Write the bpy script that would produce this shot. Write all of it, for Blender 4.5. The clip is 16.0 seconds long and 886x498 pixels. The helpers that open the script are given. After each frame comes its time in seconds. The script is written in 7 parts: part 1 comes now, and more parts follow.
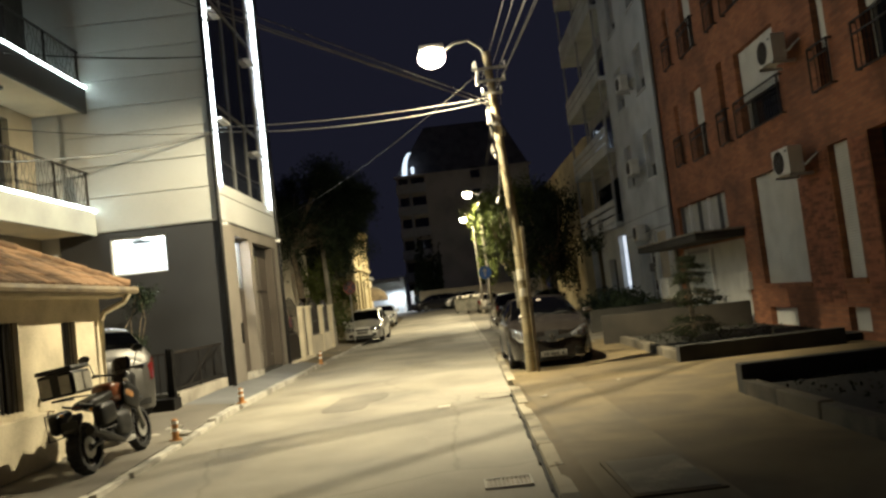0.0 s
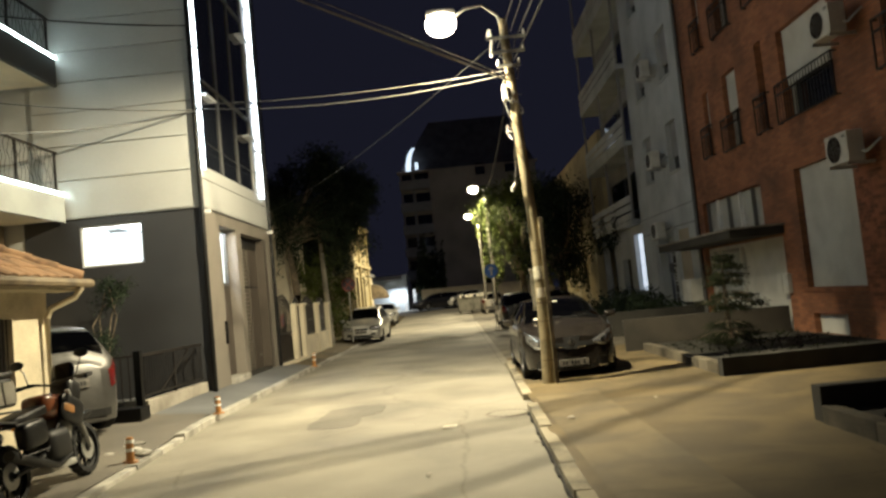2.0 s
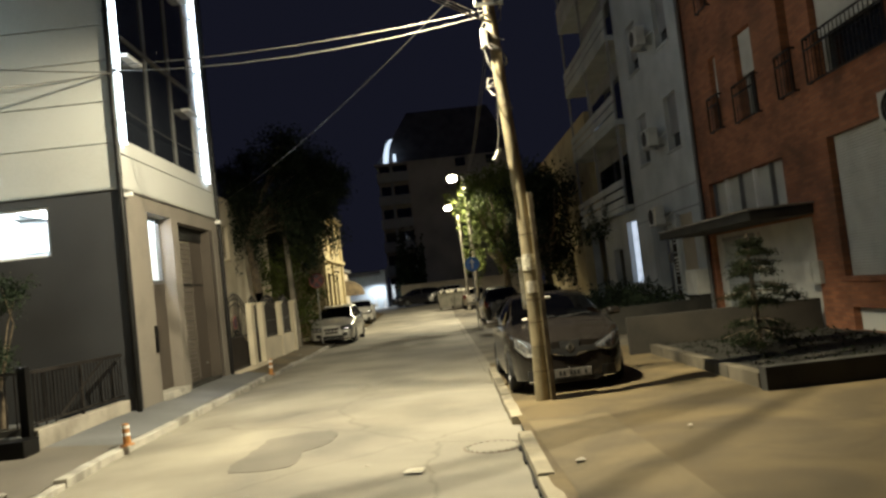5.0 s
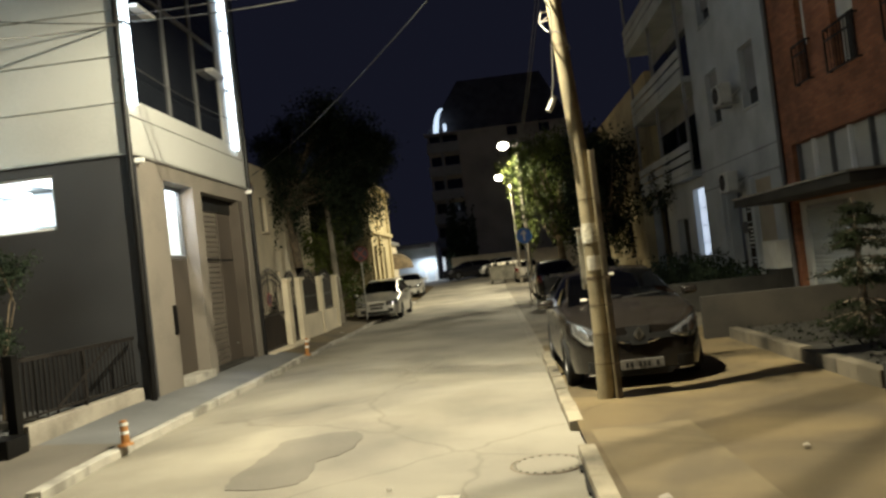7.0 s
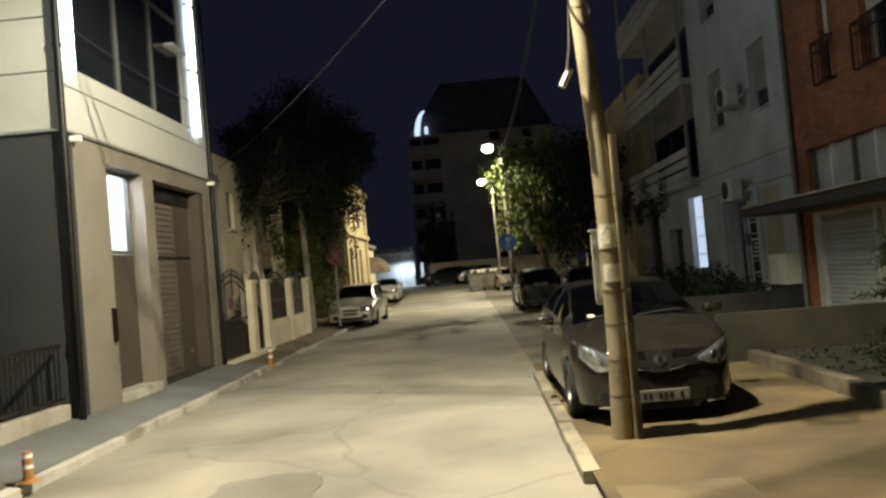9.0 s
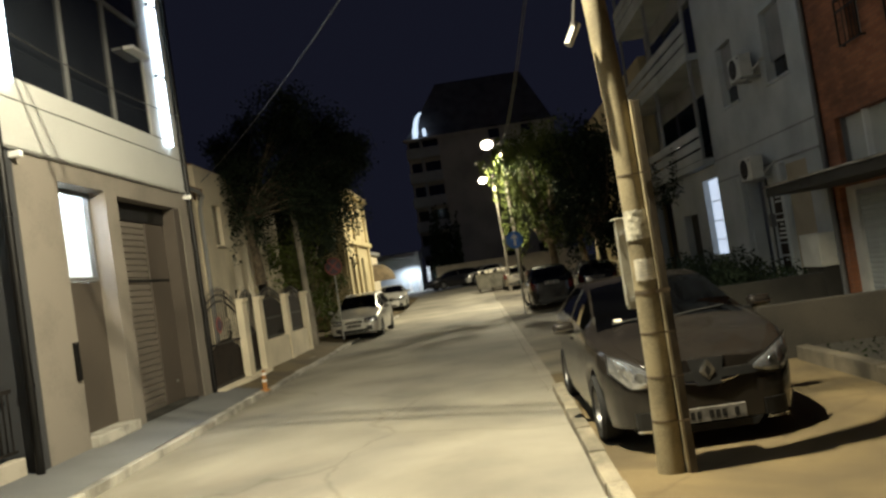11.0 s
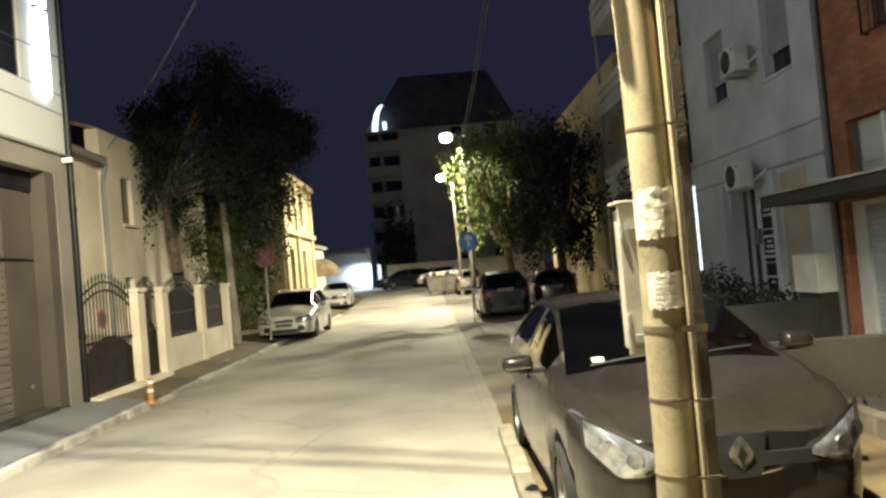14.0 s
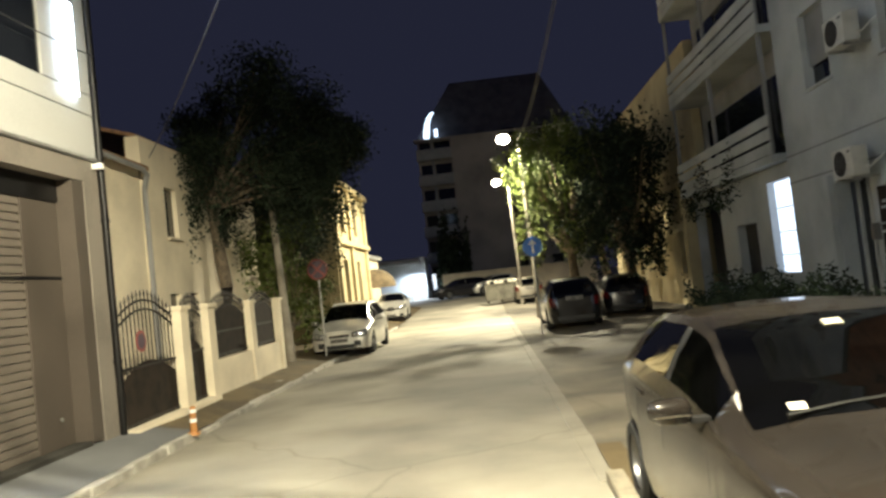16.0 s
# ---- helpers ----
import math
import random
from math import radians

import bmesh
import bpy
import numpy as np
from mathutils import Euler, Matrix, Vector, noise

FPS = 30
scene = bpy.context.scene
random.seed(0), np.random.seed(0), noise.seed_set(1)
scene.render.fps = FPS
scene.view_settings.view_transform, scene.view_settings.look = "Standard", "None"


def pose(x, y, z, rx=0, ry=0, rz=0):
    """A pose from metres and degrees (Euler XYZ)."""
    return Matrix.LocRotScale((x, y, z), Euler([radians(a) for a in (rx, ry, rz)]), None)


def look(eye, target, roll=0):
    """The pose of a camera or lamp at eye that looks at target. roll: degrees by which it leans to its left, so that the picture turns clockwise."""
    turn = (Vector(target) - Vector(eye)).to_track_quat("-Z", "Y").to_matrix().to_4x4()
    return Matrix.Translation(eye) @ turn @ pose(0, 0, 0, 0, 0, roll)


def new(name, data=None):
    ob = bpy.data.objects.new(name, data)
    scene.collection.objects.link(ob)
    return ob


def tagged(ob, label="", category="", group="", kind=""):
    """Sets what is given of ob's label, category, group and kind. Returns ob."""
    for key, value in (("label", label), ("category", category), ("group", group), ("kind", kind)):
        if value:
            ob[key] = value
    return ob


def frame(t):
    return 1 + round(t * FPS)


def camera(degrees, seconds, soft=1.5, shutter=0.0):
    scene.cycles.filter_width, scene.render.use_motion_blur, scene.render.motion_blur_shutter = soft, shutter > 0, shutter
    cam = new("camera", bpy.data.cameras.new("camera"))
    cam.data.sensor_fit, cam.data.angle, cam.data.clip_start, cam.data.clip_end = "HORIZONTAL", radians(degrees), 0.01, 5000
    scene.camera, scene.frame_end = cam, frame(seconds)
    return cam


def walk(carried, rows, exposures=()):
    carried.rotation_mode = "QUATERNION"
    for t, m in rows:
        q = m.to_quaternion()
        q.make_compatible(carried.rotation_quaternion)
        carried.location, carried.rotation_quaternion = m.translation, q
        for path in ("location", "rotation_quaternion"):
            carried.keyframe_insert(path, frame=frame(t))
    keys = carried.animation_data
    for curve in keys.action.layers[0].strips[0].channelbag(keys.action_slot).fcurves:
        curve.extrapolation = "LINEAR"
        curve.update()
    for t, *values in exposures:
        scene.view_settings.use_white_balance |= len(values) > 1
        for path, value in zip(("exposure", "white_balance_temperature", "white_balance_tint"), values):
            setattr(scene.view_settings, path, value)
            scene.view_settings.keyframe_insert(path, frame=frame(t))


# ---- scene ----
cam = camera(59.9, 16.0, soft=2.6, shutter=0.5)
PATH = [
    (0, (-0.165, -0.044, 1.648), (-0.181, 1.952, 1.776), -6.5),
    (0.5, (-0.206, 0.478, 1.639), (-0.23, 2.475, 1.749), -6.3),
    (1, (-0.219, 0.892, 1.626), (-0.207, 2.891, 1.707), -6.1),
    (1.5, (-0.219, 1.317, 1.659), (-0.231, 3.315, 1.74), -8.1),
    (2, (-0.267, 1.756, 1.676), (-0.29, 3.752, 1.801), -5.6),
    (2.5, (-0.244, 2.171, 1.677), (-0.264, 4.166, 1.822), -4.8),
    (3, (-0.264, 2.609, 1.676), (-0.292, 4.605, 1.811), -5.5),
    (3.5, (-0.31, 3.063, 1.683), (-0.299, 5.059, 1.805), -4.8),
    (3.7, (-0.29, 3.249, 1.657), (-0.257, 5.245, 1.773), -4.7),
    (6, (-0.019, 5.233, 1.686), (-0.018, 7.231, 1.787), -7.1),
    (6.5, (-0.015, 5.639, 1.695), (-0.015, 7.639, 1.734), -4.8),
    (7, (0.022, 6.052, 1.721), (-0.1, 8.048, 1.772), -6.5),
    (7.5, (-0.02, 6.494, 1.695), (-0.141, 8.49, 1.737), -5.3),
    (8, (-0.077, 6.83, 1.705), (-0.125, 8.829, 1.719), -5.0),
    (8.5, (-0.059, 7.253, 1.742), (-0.114, 9.252, 1.78), -6.5),
    (9, (-0.157, 7.645, 1.734), (-0.219, 9.644, 1.794), -4.9),
    (9.5, (-0.195, 8.027, 1.722), (-0.253, 10.025, 1.766), -4.6),
    (9.7, (-0.159, 8.226, 1.727), (-0.235, 10.224, 1.783), -6.1),
    (11.8, (-0.042, 9.521, 1.786), (-0.121, 11.518, 1.855), -8.7),
    (12, (-0.013, 9.727, 1.772), (-0.047, 11.725, 1.832), -7.2),
    (12.5, (0.112, 10.127, 1.771), (0.245, 12.122, 1.774), -5.1),
    (13, (0.249, 10.487, 1.79), (0.319, 12.484, 1.854), -7.1),
    (13.5, (0.182, 10.913, 1.781), (0.23, 12.912, 1.838), -5.6),
    (14, (0.151, 11.455, 1.765), (0.184, 13.454, 1.821), -5.0),
    (14.5, (0.11, 11.726, 1.785), (0.074, 13.724, 1.874), -7.0),
    (15, (-0.026, 12.163, 1.787), (-0.087, 14.16, 1.879), -6.5),
    (15.5, (-0.059, 12.6, 1.765), (-0.105, 14.598, 1.842), -5.0),
    (16, (-0.134, 12.999, 1.802), (-0.234, 14.994, 1.894), -6.3),
]
walk(cam, [(t, look(eye, target, roll)) for t, eye, target, roll in PATH], exposures=[(0, 0.29, 6350, 10), (3.5, 0.06, 6150, 10), (6.5, -0.06, 5950, 10), (9.5, -0.10, 5800, 10), (12, 0.15, 6000, 10), (12.5, 0.49, 5750, 10), (13.2, 0.60, 5700, 10), (14, 1.08, 5750, 10), (15, 0.80, 5850, 10), (15.5, 0.76, 5800, 10), (16, 1.12, 5850, 10)])

# ---------- light ----------
world = bpy.data.worlds.new("night")
scene.world = world
world.use_nodes = True
bg = world.node_tree.nodes["Background"]
bg.inputs[0].default_value = (0.098, 0.101, 0.178, 1)
bg.inputs[1].default_value = 0.074

WARM = (1.0, 0.86, 0.55)


def street_bulb(name, at, watts, tilt=0.0, cone=172, colour=WARM, radius=0.05, blend=0.65, along=0.0):
    """The light of a hooded street lantern: downwards in a wide cone, tilted over the road."""
    d = bpy.data.lights.new(name, "SPOT")
    d.energy, d.color, d.shadow_soft_size = watts, colour, radius
    d.spot_size, d.spot_blend = radians(cone), blend
    o = new(name, d)
    o.matrix_basis = pose(*at, along, tilt, 0)
    return o


LAMP1 = (0.02, 14.75, 6.35)
LAMP2 = (1.35, 45.0, 7.55)
LAMP3 = (1.25, 58.0, 7.4)
street_bulb("street_bulb", (LAMP1[0] - 0.1, LAMP1[1] - 0.1, LAMP1[2] + 0.085), 5650, 19.5, 147, radius=0.03, blend=0.38, along=12)
street_bulb("street_bulb", (LAMP2[0] - 0.1, LAMP2[1], LAMP2[2] - 0.16), 6000, 8, 150, blend=0.3)
street_bulb("street_bulb", (LAMP3[0] - 0.1, LAMP3[1], LAMP3[2] - 0.16), 3400, 6, 156, blend=0.3)
# unseen lamp added behind the camera to fill light on the near road
street_bulb("street_bulb", (-1.5, -14.0, 6.4), 260, 14)


# ---------- materials ----------
def mat(name, colour, rough=0.6, metal=0.0, vary=0.15, scale=3.0, fine=60.0, bump=0.15, dark=None, coat=0.0, object_random=0.0, spec=0.5):
    """A painted, cast or stone surface: two scales of noise in colour and roughness, fine relief."""
    m = bpy.data.materials.new(name)
    m.use_nodes = True
    t = m.node_tree
    n, ln = t.nodes, t.links
    b = n["Principled BSDF"]
    geo = n.new("ShaderNodeNewGeometry")
    big = n.new("ShaderNodeTexNoise")
    big.inputs["Scale"].default_value, big.inputs["Detail"].default_value = scale, 6
    small = n.new("ShaderNodeTexNoise")
    small.inputs["Scale"].default_value, small.inputs["Detail"].default_value = fine, 4
    ln.new(geo.outputs["Position"], big.inputs["Vector"])
    ln.new(geo.outputs["Position"], small.inputs["Vector"])
    ramp = n.new("ShaderNodeValToRGB")
    d = dark or [c * (1 - 2.2 * vary) for c in colour]
    ramp.color_ramp.elements[0].color = (*[max(0.0, c) for c in d], 1)
    ramp.color_ramp.elements[1].color = (*[min(1.0, c * (1 + 0.6 * vary)) for c in colour], 1)
    ramp.color_ramp.elements[0].position, ramp.color_ramp.elements[1].position = 0.3, 0.62
    mixf = n.new("ShaderNodeMath")
    mixf.operation = "MULTIPLY_ADD"
    mixf.inputs[1].default_value, mixf.inputs[2].default_value = 0.35, -0.17
    ln.new(small.outputs[0], mixf.inputs[0])
    add = n.new("ShaderNodeMath")
    ln.new(big.outputs[0], add.inputs[0])
    ln.new(mixf.outputs[0], add.inputs[1])
    last = add
    if object_random:
        info = n.new("ShaderNodeObjectInfo")
        r = n.new("ShaderNodeMath")
        r.operation = "MULTIPLY_ADD"
        r.inputs[1].default_value, r.inputs[2].default_value = object_random, -object_random / 2
        ln.new(info.outputs["Random"], r.inputs[0])
        last = n.new("ShaderNodeMath")
        ln.new(add.outputs[0], last.inputs[0])
        ln.new(r.outputs[0], last.inputs[1])
    ln.new(last.outputs[0], ramp.inputs[0])
    ln.new(ramp.outputs[0], b.inputs["Base Color"])
    rr = n.new("ShaderNodeMath")
    rr.operation = "MULTIPLY_ADD"
    rr.inputs[1].default_value, rr.inputs[2].default_value = 0.25, rough - 0.12
    ln.new(big.outputs[0], rr.inputs[0])
    ln.new(rr.outputs[0], b.inputs["Roughness"])
    b.inputs["Metallic"].default_value = metal
    b.inputs["Coat Weight"].default_value = coat
    b.inputs["Specular IOR Level"].default_value = spec
    if bump:
        bp = n.new("ShaderNodeBump")
        bp.inputs["Strength"].default_value, bp.inputs["Distance"].default_value = bump, 0.01
        ln.new(small.outputs[0], bp.inputs["Height"])
        ln.new(bp.outputs[0], b.inputs["Normal"])
    return m


def glow(name, colour, strength):
    m = bpy.data.materials.new(name)
    m.use_nodes = True
    b = m.node_tree.nodes["Principled BSDF"]
    b.inputs["Base Color"].default_value = (*colour, 1)
    b.inputs["Emission Color"].default_value = (*colour, 1)
    b.inputs["Emission Strength"].default_value = strength
    return m


def glass(name, tint=(0.9, 0.95, 0.95), rough=0.02):
    m = bpy.data.materials.new(name)
    m.use_nodes = True
    b = m.node_tree.nodes["Principled BSDF"]
    b.inputs["Base Color"].default_value = (*tint, 1)
    b.inputs["Roughness"].default_value = rough
    b.inputs["Transmission Weight"].default_value = 1.0
    b.inputs["IOR"].default_value = 1.05
    return m


def asphalt(name, colour, crack=True, rough=0.85, stain=0.72, spread=0.22):
    m = mat(name, colour, rough, vary=0.16, scale=0.55, fine=160, bump=0.5)
    t = m.node_tree
    n, ln = t.nodes, t.links
    b = n["Principled BSDF"]
    src = b.inputs["Base Color"].links[0].from_socket
    geo = n["Geometry"]
    # coarse stains and fine light grit over the base
    st = n.new("ShaderNodeTexNoise")
    st.inputs["Scale"].default_value, st.inputs["Detail"].default_value, st.inputs["Distortion"].default_value = spread, 8, 1.2
    ln.new(geo.outputs["Position"], st.inputs["Vector"])
    r1 = n.new("ShaderNodeValToRGB")
    r1.color_ramp.elements[0].position, r1.color_ramp.elements[1].position = 0.35, 0.65
    r1.color_ramp.elements[0].color, r1.color_ramp.elements[1].color = (stain, stain, stain * 1.02, 1), (1.08, 1.07, 1.04, 1)
    ln.new(st.outputs[0], r1.inputs[0])
    mu = n.new("ShaderNodeMix")
    mu.data_type, mu.blend_type = "RGBA", "MULTIPLY"
    mu.inputs[0].default_value = 1
    ln.new(src, mu.inputs[6])
    ln.new(r1.outputs[0], mu.inputs[7])
    out = mu.outputs[2]
    if crack:
        vo = n.new("ShaderNodeTexVoronoi")
        vo.feature = "DISTANCE_TO_EDGE"
        vo.inputs["Scale"].default_value = 0.33
        wob = n.new("ShaderNodeTexNoise")
        wob.inputs["Scale"].default_value, wob.inputs["Detail"].default_value = 1.3, 6
        ln.new(geo.outputs["Position"], wob.inputs["Vector"])
        va = n.new("ShaderNodeMix")
        va.data_type = "VECTOR"
        va.inputs[0].default_value = 0.32
        ln.new(geo.outputs["Position"], va.inputs[4])
        ln.new(wob.outputs["Color"], va.inputs[5])
        ln.new(va.outputs[1], vo.inputs["Vector"])
        r2 = n.new("ShaderNodeValToRGB")
        r2.color_ramp.elements[0].position, r2.color_ramp.elements[1].position = 0.0, 0.006
        r2.color_ramp.elements[0].color, r2.color_ramp.elements[1].color = (0.78, 0.77, 0.75, 1), (1, 1, 1, 1)
        ln.new(vo.outputs["Distance"], r2.inputs[0])
        m2 = n.new("ShaderNodeMix")
        m2.data_type, m2.blend_type = "RGBA", "MULTIPLY"
        m2.inputs[0].default_value = 1
        ln.new(out, m2.inputs[6])
        ln.new(r2.outputs[0], m2.inputs[7])
        out = m2.outputs[2]
    ln.new(out, b.inputs["Base Color"])
    return m


def brickwork(name):
    m = mat(name, (0.30, 0.125, 0.06), 0.85, vary=0.2, scale=1.2, fine=90, bump=0.3)
    t = m.node_tree
    n, ln = t.nodes, t.links
    b = n["Principled BSDF"]
    src = b.inputs["Base Color"].links[0].from_socket
    sep = n.new("ShaderNodeSeparateXYZ")
    com = n.new("ShaderNodeCombineXYZ")
    ln.new(n["Geometry"].outputs["Position"], sep.inputs[0])
    su = n.new("ShaderNodeMath")
    ln.new(sep.outputs[0], su.inputs[0])
    ln.new(sep.outputs[1], su.inputs[1])
    ln.new(su.outputs[0], com.inputs[0])
    ln.new(sep.outputs[2], com.inputs[1])
    br = n.new("ShaderNodeTexBrick")
    br.inputs["Scale"].default_value = 1.0
    br.inputs["Brick Width"].default_value, br.inputs["Row Height"].default_value = 0.26, 0.075
    br.inputs["Mortar Size"].default_value, br.inputs["Bias"].default_value = 0.006, -0.2
    br.inputs["Color1"].default_value, br.inputs["Color2"].default_value = (1.0, 0.95, 0.9, 1), (0.62, 0.55, 0.55, 1)
    br.inputs["Mortar"].default_value = (0.62, 0.8, 1.0, 1)
    ln.new(com.outputs[0], br.inputs["Vector"])
    mu = n.new("ShaderNodeMix")
    mu.data_type, mu.blend_type = "RGBA", "MULTIPLY"
    mu.inputs[0].default_value = 1
    ln.new(src, mu.inputs[6])
    ln.new(br.outputs[0], mu.inputs[7])
    ln.new(mu.outputs[2], b.inputs["Base Color"])
    bp = n.new("ShaderNodeBump")
    bp.inputs["Strength"].default_value, bp.inputs["Distance"].default_value = 0.7, 0.008
    bp.invert = True
    ln.new(br.outputs["Fac"], bp.inputs["Height"])
    ln.new(bp.outputs[0], b.inputs["Normal"])
    return m


M_ROAD = asphalt("worn_asphalt", (0.285, 0.262, 0.212))
M_PATCH = asphalt("asphalt_patch", (0.20, 0.184, 0.152), crack=False)
M_WALKL = asphalt("fresh_asphalt_walk", (0.165, 0.17, 0.175), crack=False)
M_WALKD = asphalt("dark_asphalt", (0.16, 0.145, 0.12))
M_YARD = asphalt("worn_forecourt", (0.128, 0.094, 0.043), stain=0.62, spread=0.8)
M_STRIP = asphalt("worn_concrete_strip", (0.150, 0.115, 0.060), stain=0.65, spread=0.9)
M_CASTI = mat("cast_iron", (0.15, 0.115, 0.075), 0.6, metal=0.4, vary=0.25, scale=9, fine=70, bump=0.3)
M_BEDK = mat("dirty_bed_edging", (0.095, 0.08, 0.055), 0.92, vary=0.28, scale=2.2, fine=60, bump=0.5, object_random=0.4)
M_KERB = mat("concrete_kerb", (0.42, 0.40, 0.35), 0.9, vary=0.22, scale=2.5, fine=70, bump=0.5, object_random=0.35)
M_KERBR = mat("dusty_kerb_concrete", (0.29, 0.255, 0.185), 0.92, vary=0.26, scale=2.0, fine=60, bump=0.5, object_random=0.5)
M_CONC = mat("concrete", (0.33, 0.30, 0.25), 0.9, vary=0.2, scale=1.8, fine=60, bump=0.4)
# dark concrete, which also colours in shade: canopy body and unlit upper storey
M_DKCONC = mat("dark_shaded_concrete", (0.03, 0.028, 0.023), 0.9, vary=0.25, scale=2, fine=60, bump=0.4)
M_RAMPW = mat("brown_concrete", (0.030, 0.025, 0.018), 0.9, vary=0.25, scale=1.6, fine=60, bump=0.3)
M_SOIL = mat("soil", (0.014, 0.012, 0.008), 0.95, vary=0.35, scale=4, fine=40, bump=0.8)
M_BRICK = brickwork("red_brickwork")
M_BRICKP = mat("single_brick", (0.24, 0.09, 0.045), 0.85, vary=0.22, scale=9, fine=120, bump=0.4, object_random=0.45)
M_GREYPL = mat("grey_plaster", (0.40, 0.42, 0.42), 0.9, vary=0.12, scale=0.8, fine=50, bump=0.2)
M_GREYDK = mat("dark_grey_plaster", (0.24, 0.24, 0.24), 0.9, vary=0.14, scale=0.8, fine=50, bump=0.2)
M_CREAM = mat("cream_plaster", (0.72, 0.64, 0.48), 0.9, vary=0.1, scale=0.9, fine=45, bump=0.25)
M_YELLOW = mat("yellow_plaster", (0.42, 0.35, 0.20), 0.9, vary=0.12, scale=1.0, fine=45, bump=0.25)
M_HUT = mat("old_cream_plaster", (0.56, 0.49, 0.35), 0.92, vary=0.16, scale=1.6, fine=40, bump=0.35)
M_PANEL = mat("white_facade_panel", (0.44, 0.445, 0.43), 0.55, vary=0.05, scale=0.6, fine=30, bump=0.05, object_random=0.12)
M_CLAD = mat("dark_grey_cladding", (0.036, 0.037, 0.041), 0.6, vary=0.12, scale=0.7, fine=40, bump=0.12)
M_STONE = mat("taupe_stone_cladding", (0.198, 0.176, 0.15), 0.6, vary=0.12, scale=1.5, fine=30, bump=0.1, object_random=0.2)
M_GARAGED = mat("dark_brown_garage_steel", (0.078, 0.064, 0.052), 0.5, metal=0.1, vary=0.1, scale=1.2, fine=40, bump=0.04)
M_GARAGE = mat("brown_grey_garage_steel", (0.152, 0.130, 0.108), 0.42, metal=0.2, vary=0.06, scale=1.2, fine=40, bump=0.03)
M_BLACK = mat("black_metal", (0.008, 0.0075, 0.0075), 0.45, metal=0.5, vary=0.2, scale=4, fine=60, bump=0.1)
M_IRON = mat("wrought_iron", (0.03, 0.026, 0.024), 0.55, metal=0.6, vary=0.3, scale=5, fine=60, bump=0.2)
M_WHITE = mat("white_paint", (0.78, 0.78, 0.76), 0.45, vary=0.06, scale=3, fine=40, bump=0.05)
M_SHUT = mat("pale_roller_shutter", (0.50, 0.50, 0.46), 0.6, vary=0.08, scale=2, fine=50, bump=0.1)
M_FRAME = mat("grey_window_frame", (0.12, 0.12, 0.12), 0.5, vary=0.1, bump=0.05)
M_DGLASS = mat("dark_window_glass", (0.012, 0.014, 0.018), 0.05, vary=0.1, bump=0.0, spec=0.7)
M_TILE = mat("clay_roof_tile", (0.27, 0.16, 0.085), 0.85, vary=0.25, scale=5, fine=60, bump=0.4, object_random=0.5)
M_WOOD = mat("weathered_pale_pole", (0.255, 0.212, 0.125), 0.8, vary=0.2, scale=3.2, fine=55, bump=0.06)
M_STEELG = mat("galvanised_steel", (0.42, 0.42, 0.40), 0.45, metal=0.7, vary=0.12, scale=5, fine=50, bump=0.1)
M_ACW = mat("air_conditioner_white", (0.50, 0.50, 0.46), 0.5, vary=0.08, scale=3, fine=30, bump=0.05)
M_ORANGE = mat("orange_plastic", (0.36, 0.165, 0.045), 0.5, vary=0.12, scale=8, fine=60, bump=0.1)
# sign paints with the dulling of warm night lamplight put into their colour
M_LAMPR = mat("lamplit_red_paint", (0.26, 0.07, 0.06), 0.6, vary=0.2, bump=0.03)
M_LAMPB = mat("lamplit_dark_paint", (0.07, 0.05, 0.07), 0.6, vary=0.2, bump=0.03)
# taupe plaster; on the balcony house front it holds painted shade
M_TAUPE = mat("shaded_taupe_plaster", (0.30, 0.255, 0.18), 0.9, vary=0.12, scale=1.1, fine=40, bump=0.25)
M_GREYFA = mat("grey_fascia_plaster", (0.34, 0.36, 0.35), 0.8, vary=0.1, scale=1.1, fine=40, bump=0.15)
M_BLUE = mat("blue_sign_paint", (0.03, 0.17, 0.62), 0.4, vary=0.08, bump=0.02)
M_RUBBER = mat("black_rubber", (0.008, 0.008, 0.008), 0.8, vary=0.2, scale=10, fine=80, bump=0.2)
M_BOXW = mat("aged_cream_paint", (0.33, 0.315, 0.26), 0.5, vary=0.12, scale=5, fine=50, bump=0.06)
# weathered wood with the shade of an unlit face in its colour
M_SHADEWOOD = mat("shaded_weathered_wood", (0.075, 0.058, 0.036), 0.85, vary=0.25, scale=3, fine=60, bump=0.3)
M_DKSHEET = mat("dark_sheet_iron", (0.022, 0.016, 0.012), 0.85, vary=0.3, scale=4, fine=60, bump=0.2, spec=0.2)
M_CABLE = mat("black_cable", (0.03, 0.03, 0.03), 0.5, vary=0.1, bump=0.0)
M_CABLEG = mat("grey_cable", (0.115, 0.11, 0.105), 0.4, vary=0.1, bump=0.0)
M_PAPER = mat("white_paper", (0.58, 0.54, 0.44), 0.7, vary=0.12, scale=14, fine=70, bump=0.5)
M_TAPE = mat("clear_packing_tape", (0.52, 0.49, 0.39), 0.18, vary=0.2, scale=18, fine=50, bump=0.4)
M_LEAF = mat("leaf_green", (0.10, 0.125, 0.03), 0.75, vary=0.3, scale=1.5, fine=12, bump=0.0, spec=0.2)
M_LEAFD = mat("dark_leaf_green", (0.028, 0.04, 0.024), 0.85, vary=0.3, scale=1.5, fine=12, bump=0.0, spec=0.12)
M_NEEDLE = mat("spruce_needles", (0.016, 0.021, 0.009), 0.75, vary=0.3, scale=3, fine=20, bump=0.0, spec=0.12)
M_BARK = mat("bark", (0.14, 0.11, 0.075), 0.9, vary=0.35, scale=6, fine=30, bump=0.9)
